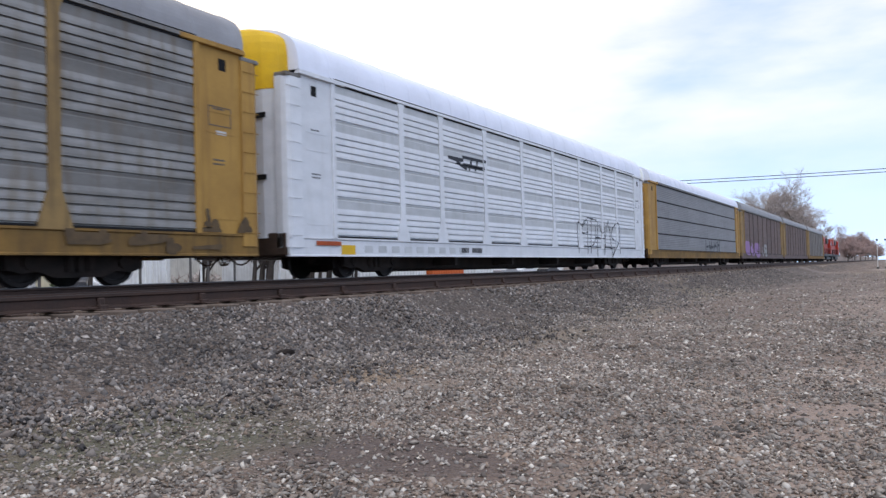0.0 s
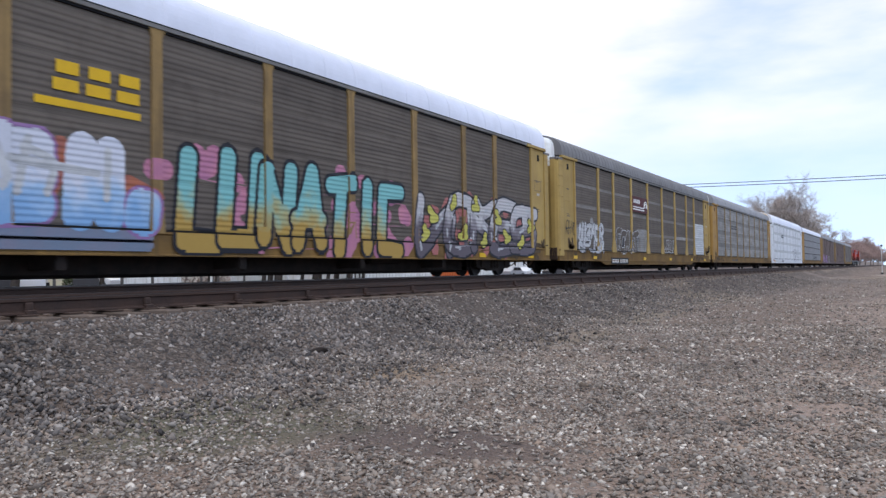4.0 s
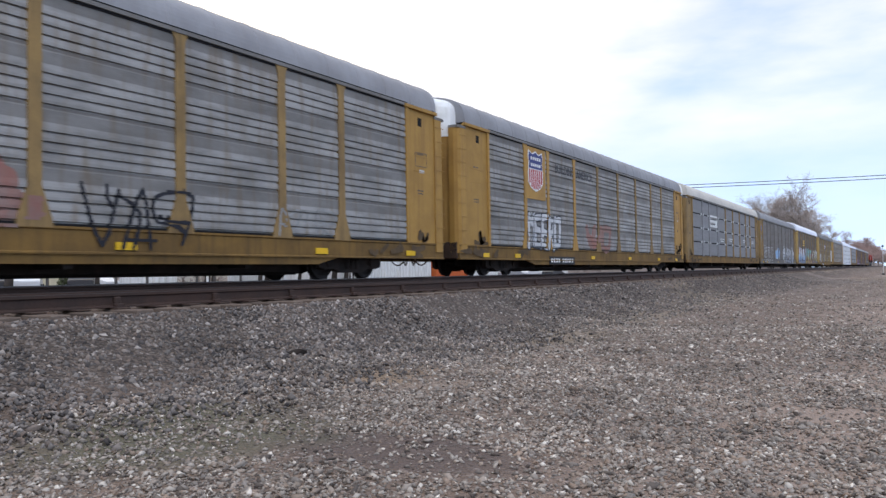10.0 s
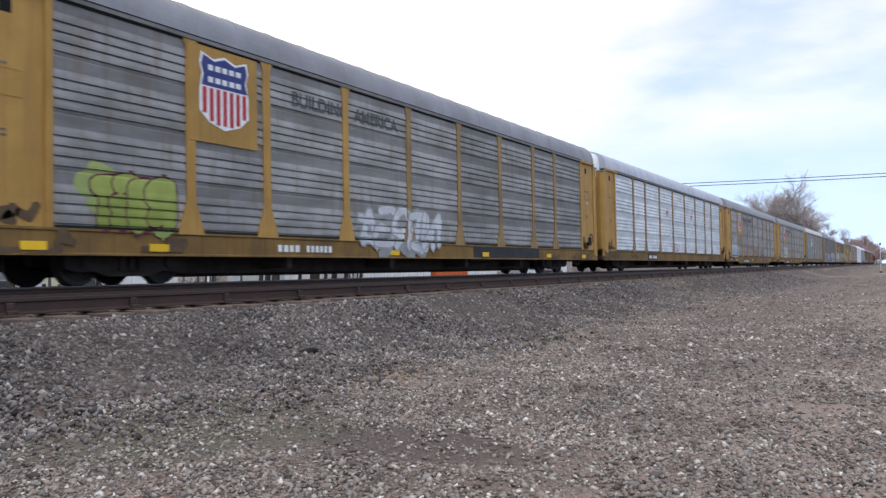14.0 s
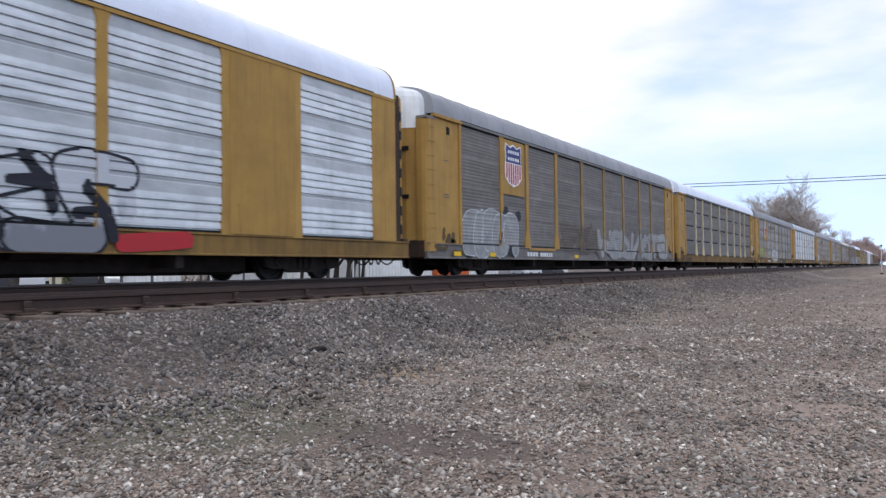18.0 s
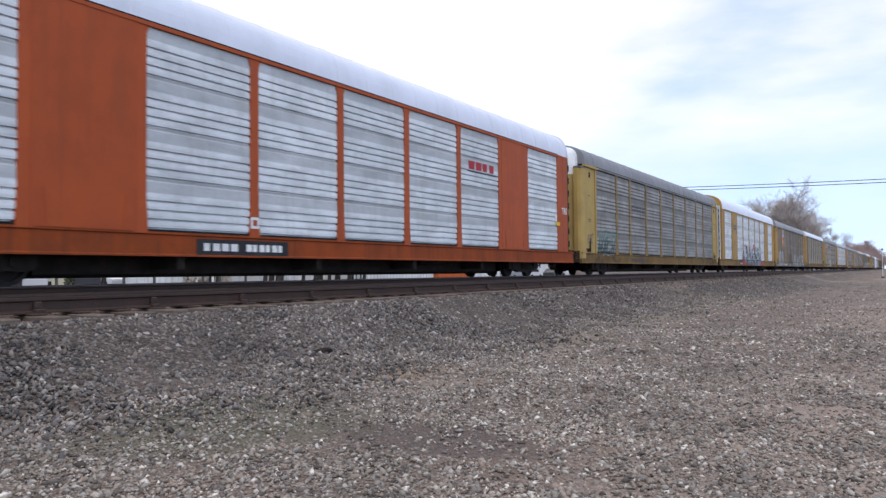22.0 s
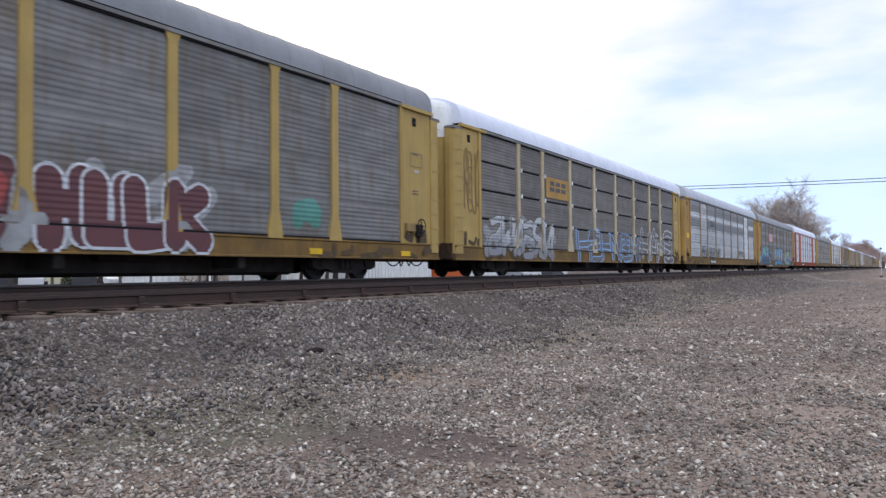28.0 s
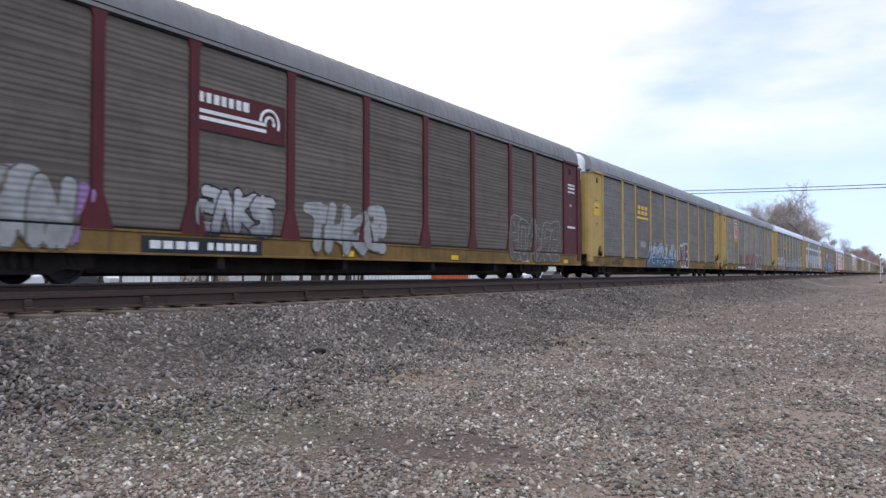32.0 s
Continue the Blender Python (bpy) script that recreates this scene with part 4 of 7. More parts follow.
def shield(car, y0, y1, z0, z1):
    """A railway shield: white border, navy head with two white bars, red and white stripes below."""
    x = X_POST + 0.02
    plate(car, "shield_panel", y0 - 0.1, y1 + 0.1, z0 - 0.28, z1 + 0.12, yellow, X_PANEL + 0.02, 0.047, "yellow panel behind the shield")
    cy, hw, h = (y0 + y1) / 2, (y1 - y0) * 0.40, z1 - z0

    def outline(k):
        half = [(0.0, 1.0), (0.45, 0.93), (0.92, 1.0), (1.0, 0.86), (0.9, 0.72), (1.0, 0.5), (1.0, 0.22), (0.62, 0.08), (0.0, 0.0)]
        pts = [(u, v) for u, v in half] + [(-u, v) for u, v in half[-2:0:-1]]
        return [(cy + u * hw * k, z0 + h * (0.5 + (v - 0.5) * k)) for u, v in pts]

    def slab(pts, xx, mat, name, label=""):
        bm = bmesh.new()
        a = [bm.verts.new((xx, y, z)) for y, z in pts]
        c = [bm.verts.new((xx - 0.012, y, z)) for y, z in pts]
        bm.faces.new(a)
        for i in range(len(pts)):
            j = (i + 1) % len(pts)
            bm.faces.new((a[i], c[i], c[j], a[j]))
        bmesh.ops.recalc_face_normals(bm, faces=bm.faces[:])
        return part(name, bm, mat, car, label)

    slab(outline(1.0), x, white_paint, "shield", "white-edged railway shield with red stripes and navy head")
    head = [(y, max(z, z0 + 0.56 * h)) for y, z in outline(0.93)]
    keep = [p for i, p in enumerate(head) if i == 0 or p != head[i - 1]]
    slab(keep, x + 0.006, blue_paint, "shield_head")
    for k in range(-3, 4):
        y = cy + k * hw * 0.27
        lo = z0 + h * (0.06 if abs(k) < 2 else 0.10 if abs(k) == 2 else 0.2)
        plate(car, "shield_stripe", y - hw * 0.075, y + hw * 0.075, lo, z0 + 0.54 * h, red_paint, x + 0.001, 0.006)
    for k in (0.82, 0.66):
        bars(car, car, cy - hw * 0.7, cy + hw * 0.7, z0 + h * k - 0.07, 0.11, 5, white_paint, x + 0.008, 3)


# ---- one car ----
MESHES = {}


def shared(key, make):
    if key not in MESHES:
        MESHES[key] = make()
    return MESHES[key]


def autorack(label, style, sheets, post_mat, sill_mat, end_mat, roof_mat, cap_mat, posts=True, rows=None, smooth_roof=True, deep_sill=False, tall=1.0, faded=None, flare=0.2, inset=False, worn=None):
    """An enclosed automobile carrier; its origin lies at rail height under its middle."""
    car = thing("autorack_car", label, "rail car", group="autorack cars of the train")
    span = 12.3 if inset else SIDE_END
    edges = [-span, *POSTS, span]
    for i, (a, c) in enumerate(zip(edges, edges[1:])):
        w = round(c - a - (0.0 if not posts else 0.23 if 0 < i < len(edges) - 2 else 0.115), 3)
        st, mats = style, sheets
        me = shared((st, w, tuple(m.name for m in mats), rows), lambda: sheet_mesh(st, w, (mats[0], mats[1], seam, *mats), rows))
        y = (a + c) / 2 + (0 if not posts else 0.0575 if i == 0 else -0.0575 if i == len(edges) - 2 else 0) * -1
        part("side_sheet", me, None, car, at=pose(X_PANEL, y, 0))
    if posts:
        for p in POSTS:
            pm = faded if faded and p > -3 else worn if worn and p < -3 else post_mat
            part("post", shared(("post", pm.name, flare), lambda: post_mesh(pm, flare)), None, car, at=pose(0, p, 0))
    # the far side, of which the camera sees nothing but its bulk
    part("far_side", boxed(-X_POST, -X_PANEL, -HALF + 0.1, HALF - 0.1, Z_DECK, Z_EAVE + 0.05), sheets[0], car)
    part("deck", boxed(-X_PANEL, X_PANEL - 0.07, -HALF, HALF, 0.80, Z_DECK - 0.02), under, car)
    # black sheet added in place of the unlit inside of the car
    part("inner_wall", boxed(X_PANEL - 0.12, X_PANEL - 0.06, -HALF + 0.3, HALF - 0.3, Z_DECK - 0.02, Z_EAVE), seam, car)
    # sills, with a lip below and a dark centre sill
    for s in (1, -1):
        if deep_sill:
            ds = [(-9.1, Z_SILL + 0.01), (-8.3, 0.36), (8.3, 0.36), (9.1, Z_SILL + 0.01)]
            bd = bmesh.new()
            for xx in (s * 1.50, s * 1.43):
                bd.faces.new([bd.verts.new((xx, y, z)) for y, z in ds])
            va = list(bd.verts)
            for k in range(4):
                q = (k + 1) % 4
                bd.faces.new((va[k], va[q], va[4 + q], va[4 + k]))
            bmesh.ops.recalc_face_normals(bd, faces=bd.faces[:])
            part("fishbelly_sill", bd, sill_mat, car)
        bm = extrude_profile([(s * 1.40, Z_SILL), (s * 1.545, Z_SILL), (s * 1.545, Z_SILL + 0.03), (s * 1.52, Z_SILL + 0.05), (s * 1.52, Z_DECK - 0.06), (s * 1.548, Z_DECK - 0.04), (s * 1.548, Z_DECK), (s * 1.40, Z_DECK)], -HALF + 0.05, HALF - 0.05)
        part("side_sill", bm, sill_mat, car)
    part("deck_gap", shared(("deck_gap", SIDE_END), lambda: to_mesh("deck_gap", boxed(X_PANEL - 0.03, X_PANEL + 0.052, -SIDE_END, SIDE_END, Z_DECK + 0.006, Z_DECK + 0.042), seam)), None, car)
    part("centre_sill", extrude_profile([(-0.6, 0.80), (-0.6, 0.20), (-0.45, 0.13), (0.45, 0.13), (0.6, 0.20), (0.6, 0.80)], -8.7, 8.7), under, car)
    part("draft_sill", boxed(-0.35, 0.35, -HALF + 0.2, HALF - 0.2, 0.55, 0.79), under, car)
    for y in (-6.2, -2.1, 2.1, 6.2):
        part("cross_bearer", shared("bearer", lambda: to_mesh("cross_bearer", boxed(-1.38, 1.38, -0.09, 0.09, 0.28, 0.80), under)), None, car, at=pose(0, y, 0))
    part("brake_tank", shared("tank", lambda: to_mesh("brake_tank", rod(bmesh.new(), (0.75, -0.7, 0.6), (0.75, 0.7, 0.6), 0.19, 12), under)), None, car, at=pose(0, 3.9, 0))
    # eave rail and roof
    em = post_mat if inset or post_mat is white_panel else galv_gray_flat
    part("eave_rail", shared(("eave", em.name), lambda: to_mesh("eave_rail", boxed(X_PANEL - 0.04, X_POST + 0.02, -HALF + 0.75, HALF - 0.75, Z_EAVE, Z_EAVE + 0.075), em)), None, car)
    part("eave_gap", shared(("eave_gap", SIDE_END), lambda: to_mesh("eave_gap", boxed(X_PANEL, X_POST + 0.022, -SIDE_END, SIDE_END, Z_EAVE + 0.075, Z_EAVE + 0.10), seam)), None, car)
    # black strip in place of the shadow under the eave
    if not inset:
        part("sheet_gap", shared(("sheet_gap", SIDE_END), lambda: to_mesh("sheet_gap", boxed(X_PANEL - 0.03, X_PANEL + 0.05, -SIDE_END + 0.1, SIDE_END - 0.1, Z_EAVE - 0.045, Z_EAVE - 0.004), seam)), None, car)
    part("roof", shared(("roof", roof_mat.name, smooth_roof, tall, inset), lambda: roof_mesh(roof_mat, smooth_roof, tall, 13.3 if inset else HALF - 0.42)), None, car)
    if inset:
        for s in (1, -1):
            inset_end(car, s, end_mat)
            add_truck(car, s * 10.15)
        return car
    for s, turn in ((1, 0), (-1, 180)):
        end = pose(0, 0, 0, 0, 0, turn)
        # corner of the side: stepped flat panels and two stiles
        me = shared(("end_panel", end_mat.name, s, SIDE_END), lambda: end_panel_mesh(end_mat))
        part("end_panel", me, None, car, at=pose(0, s * (SIDE_END + HALF - 0.42) / 2, 0))
        part("door_gap", shared("door_gap", lambda: to_mesh("door_gap", boxed(X_PANEL - 0.02, X_PANEL + 0.042, -0.035, 0.035, Z_DECK, Z_EAVE - 0.03), seam)), None, car, at=pose(0, s * (HALF - 0.445), 0))
        part("stile", shared(("stile", end_mat.name), lambda: to_mesh("stile", boxed(X_PANEL - 0.1, X_POST + 0.015, -0.07, 0.07, Z_DECK - 0.02, Z_EAVE, bevel=0.015), end_mat)), None, car, at=pose(0, s * (SIDE_END + 0.03), 0))
        part("corner_post", shared(("corner", end_mat.name, s), lambda: corner_mesh(end_mat, s)), None, car, at=pose(0, s * (HALF - 0.23), 0))
        part("ladder", shared(("ladder", end_mat.name), lambda: ladder_mesh(end_mat)), None, car, at=pose(X_POST - 0.01, s * (HALF - 0.23) - 0.23, 0))["kind"] = "stuff"
        for fx in (-1.35, 1.35):
            part("end_frame", shared(("end_frame", end_mat.name), lambda: to_mesh("end_frame", boxed(-0.15, 0.15, -0.12, 0.06, 0.75, 4.65), end_mat)), None, car, at=pose(fx, s * (HALF - 0.12), 0) @ end)
        part("end_door", shared(("door", end_mat.name), lambda: end_door_mesh(end_mat)), None, car, at=pose(0, s * (HALF - 0.22), 0) @ end)
        for z in (2.33, 3.74):
            part("door_slot", shared("door_slot", lambda: to_mesh("door_slot", boxed(0.3, 0.98, 0.0, 0.035, -0.06, 0.06), seam)), None, car, at=pose(0, s * (HALF + 0.065), z) @ (end if s < 0 else Matrix.Identity(4)) @ (pose(-1.28, 0, 0) if s < 0 else Matrix.Identity(4)))
        part("roof_cap", shared(("cap", cap_mat.name, tall), lambda: cap_mesh(cap_mat, tall)), None, car, at=pose(0, s * (HALF - 0.22), 0) @ end)
        part("brow", shared(("brow", end_mat.name), lambda: to_mesh("brow", boxed(X_PANEL - 0.03, X_POST + 0.045, -0.84, 0.84, Z_EAVE - 0.035, Z_EAVE + 0.065, bevel=0.012), end_mat)), None, car, at=pose(0, s * (HALF - 0.40 - 0.84), 0))
        part("lifting_slot", shared("lifting_slot", lambda: to_mesh("lifting_slot", boxed(X_PANEL + 0.014, X_PANEL + 0.024, -0.10, 0.10, 4.26, 4.50), seam)), None, car, at=pose(0, s * (SIDE_END + 0.72), 0))
        part("post_top", shared(("post_top", s), lambda: to_mesh("post_top", boxed(X_POST - 0.35, X_POST + 0.006, *sorted((-s * 0.265, s * 0.255)), 4.58, 4.67, bevel=0.012), galv_gray_flat)), None, car, "weathered pale head", at=pose(0, s * (HALF - 0.23), 0))
        part("coupler", COUPLER, None, car, at=pose(0, s * (HALF - 0.05), 0) @ end)
        part("end_sill", shared("end_sill", lambda: to_mesh("end_sill", boxed(-1.45, 1.45, -0.12, 0.14, 0.55, 1.06, bevel=0.02), rust_dark)), None, car, at=pose(0, s * (HALF - 0.1), 0))
        add_truck(car, s * 10.15)
    return car


def inset_end(car, s, paint):
    """An end whose body stops short: smooth corner panel, painted roof edge, and folding end doors with silver edges."""
    turn = pose(0, 0, 0, 0, 0, 0 if s > 0 else 180)
    bm = boxed(X_PANEL - 0.06, X_POST + 0.005, 12.3, 13.36, Z_DECK - 0.02, Z_EAVE + 0.09, bevel=0.02)
    box(bm, X_POST + 0.003, X_POST + 0.009, 12.84, 12.855, Z_DECK, Z_EAVE)
    for z in (Z_DECK + 1.15, Z_DECK + 2.3):
        box(bm, X_POST + 0.003, X_POST + 0.007, 12.36, 13.3, z, z + 0.012)
    if s < 0:
        for v in bm.verts:
            v.co.y = -v.co.y
        bmesh.ops.reverse_faces(bm, faces=bm.faces[:])
    part("corner_panel", bm, paint, car, "smooth painted corner panel")
    part("far_corner_panel", boxed(-X_POST, -X_PANEL, *sorted((s * 12.3, s * 13.36)), Z_DECK, Z_EAVE), paint, car)
    # the rounded, painted edge of the roof
    rings, bm = [], bmesh.new()
    for y, k in ((13.28, 1.003), (13.36, 1.002), (13.40, 0.99), (13.42, 0.97)):
        rings.append([bm.verts.new((x * k, y, 4.72 + (z - 4.72) * k)) for x, z in roof_outline(0.006, 1.2)])
    for r, q in zip(rings, rings[1:]):
        for i in range(len(r) - 1):
            bm.faces.new((r[i], r[i + 1], q[i + 1], q[i]))
    bm.faces.new(rings[-1])
    bmesh.ops.recalc_face_normals(bm, faces=bm.faces[:])
    part("roof_edge", bm, paint if paint is yellow else roof_white, car, at=turn)
    part("end_wall", boxed(-X_PANEL, X_PANEL, 13.30, 13.38, Z_DECK - 0.02, 4.8), paint, car, at=turn)
    # folded end doors: a painted face, cream above, silver ribbed edges
    door = part("end_door", boxed(-1.16, 1.16, 13.38, 13.98, 0.95, 4.18, bevel=0.03), paint, car, at=turn)
    part("door_head", boxed(-1.16, 1.16, 13.38, 13.98, 4.19, 5.25, bevel=0.05), cap_white, car, at=turn)
    for e in (1, -1):
        part("door_edge", boxed(e * 1.30 - 0.14, e * 1.30 + 0.14, 13.385, 13.74, 0.92, 5.0, bevel=0.03), galv_bright if s < 0 else rust_dark, car, "silver door edge" if s < 0 else "", at=turn)
        part("door_edge", boxed(e * 1.22 - 0.1, e * 1.22 + 0.1, 13.76, 14.02, 0.92, 5.0, bevel=0.03), galv_flat if s < 0 else paint, car, "silver door edge" if s < 0 else "", at=turn)
        for k in range(7):
            part("hinge_knuckle", shared(("hinge_knuckle", s), lambda: to_mesh("hinge_knuckle", boxed(-0.03, 0.03, -0.04, 0.04, -0.13, 0.13, bevel=0.01), black_paint if s > 0 else galv_flat)), None, car, at=turn @ pose(e * 1.43, 13.76, 1.3 + k * 0.52))
    part("coupler", COUPLER, None, car, at=pose(0, s * (HALF - 0.05), 0) @ turn)
    part("end_sill", shared("end_sill", lambda: to_mesh("end_sill", boxed(-1.45, 1.45, -0.12, 0.14, 0.55, 1.06, bevel=0.02), rust_dark)), None, car, at=pose(0, s * (HALF - 0.1), 0))


def end_panel_mesh(mat):
    """A flat end panel with a welded frame, an inspection frame and a bolt row."""
    w = (HALF - 0.42 - SIDE_END) / 2
    bm = boxed(X_PANEL - 0.06, X_PANEL + 0.02, -w, w, Z_DECK - 0.02, Z_EAVE + 0.02)
    for y in (-w + 0.03, w - 0.03):
        box(bm, X_PANEL + 0.018, X_PANEL + 0.035, y - 0.03, y + 0.03, Z_DECK, Z_EAVE)
    box(bm, X_PANEL + 0.018, X_PANEL + 0.028, -0.36, 0.36, Z_DECK + 0.28, Z_DECK + 0.31)
    box(bm, X_PANEL + 0.018, X_PANEL + 0.028, -0.36, 0.36, Z_DECK + 2.0, Z_DECK + 2.02)
    box(bm, X_PANEL + 0.018, X_PANEL + 0.028, -0.36, 0.36, Z_DECK + 2.42, Z_DECK + 2.44)
    for k in range(12):
        box(bm, X_PANEL + 0.034, X_PANEL + 0.046, w - 0.045, w - 0.02, Z_DECK + 0.2 + k * 0.3, Z_DECK + 0.225 + k * 0.3)
    return to_mesh("end_panel", bm, mat)


def corner_mesh(mat, s):
    """The rounded corner that runs from the side to the end."""
    pts = [(X_POST, -0.26), (X_POST, 0.10), (X_POST - 0.05, 0.20), (X_POST - 0.16, 0.25), (X_POST - 0.34, 0.25), (X_POST - 0.34, 0.10), (X_POST - 0.10, 0.05), (X_POST - 0.10, -0.26)]
    bm = bmesh.new()
    a = [bm.verts.new((x, s * y, 0.72)) for x, y in pts]
    c = [bm.verts.new((x, s * y, 4.66)) for x, y in pts]
    bm.faces.new(a)
    bm.faces.new(c)
    for i in range(len(pts)):
        j = (i + 1) % len(pts)
        bm.faces.new((a[i], a[j], c[j], c[i]))
    bmesh.ops.recalc_face_normals(bm, faces=bm.faces[:])
    return to_mesh("corner_post", bm, mat)


def reflectors(car, ys, mat=None):
    for y in ys:
        part("reflector", shared(("reflector", (mat or yellow_bright).name), lambda: to_mesh("reflector", boxed(1.535, 1.552, -0.22, 0.22, 0.60, 0.74, bevel=0.004), mat or yellow_bright)), None, car, at=pose(0, y, 0))


def number_board(car, y0, y1, z=0.60, back=True, seed=1, mat=None):
    """The reporting mark on the sill, as bars."""
    if back:
        plate(car, "number_board", y0, y1, z - 0.04, z + 0.27, black_paint, 1.522, 0.012, "black board with white bars")
    m = (y0 + y1) / 2
    bars(car, car, y0 + 0.15, m - 0.2, z + 0.04, 0.15, 4, mat or white_paint, 1.5345, seed)
    bars(car, car, m, y1 - 0.15, z + 0.04, 0.15, 6, mat or white_paint, 1.5345, seed + 1)


def end_marks(car, s, mat=None, seed=1, grime=3):
    """Small stencils on an end panel."""
    y = s * (SIDE_END + HALF - 0.42) / 2
    x = X_PANEL + 0.021
    if s > 0:
        for a, c, d, e in ((-0.3, 0.3, 3.12, 3.135), (-0.3, 0.3, 3.5, 3.515), (-0.3, -0.285, 3.12, 3.515), (0.285, 0.3, 3.12, 3.515)):
            plate(car, "stencil_frame", y + a, y + c, d, e, mat or gray_letter, x + 0.002 * (c - a > 0.1), 0.004)
        plate(car, "tag_plate", y - 0.1, y + 0.16, 2.95, 3.03, white_band, x, 0.005)
    rng = random.Random(seed * 13)
    for k in range(grime):
        yy, zz = y + rng.uniform(-0.5, 0.5), rng.uniform(0.98, 1.12)
        painted(car, "grime", "fine", [(yy, zz, yy + rng.uniform(-0.5, 0.5), zz + rng.uniform(0.0, 0.12)), (yy, zz, yy + rng.uniform(-0.15, 0.15), zz + rng.uniform(0.1, 0.4))], rng.uniform(0.05, 0.11), rust_stain, 0.002, (0.99, 1.7))
    # random dark rusty blots over the sill above the trucks
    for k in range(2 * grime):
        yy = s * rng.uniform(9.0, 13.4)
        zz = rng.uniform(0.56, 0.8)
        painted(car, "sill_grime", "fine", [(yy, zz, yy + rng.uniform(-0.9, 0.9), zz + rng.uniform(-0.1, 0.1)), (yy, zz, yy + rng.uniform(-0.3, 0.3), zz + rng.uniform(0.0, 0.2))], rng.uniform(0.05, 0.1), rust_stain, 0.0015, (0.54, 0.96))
    for k, z in enumerate((3.45, 2.42, 2.34)):
        bars(car, car, y - 0.2, y + 0.12, z, 0.035, 5, mat or gray_letter, x, seed + k)


def handbrake(car, y):
    """The brake wheel and chain housing on the car's end panel."""
    b = part("handbrake", boxed(X_PANEL + 0.02, X_PANEL + 0.14, y - 0.14, y + 0.14, 1.15, 1.5, bevel=0.02), under, car, "dark brake wheel and housing")
    bm = bmesh.new()
    last = None
    for k in range(17):
        a = k * math.tau / 16
        p = Vector((X_PANEL + 0.17, y + 0.2 * math.cos(a), 1.45 + 0.2 * math.sin(a)))
        if last:
            rod(bm, last, p, 0.014, 6)
        last = p
    for k in range(4):
        a = k * math.tau / 4
        rod(bm, (X_PANEL + 0.14, y, 1.45), (X_PANEL + 0.17, y + 0.2 * math.cos(a), 1.45 + 0.2 * math.sin(a)), 0.012, 6)
    part("brake_wheel", bm, under, b)


# ---- the train ----
cars = []


def base_car(index, label, *args, **kw):
    c = autorack(label, *args, **kw)
    cars.append((index, c))
    return c


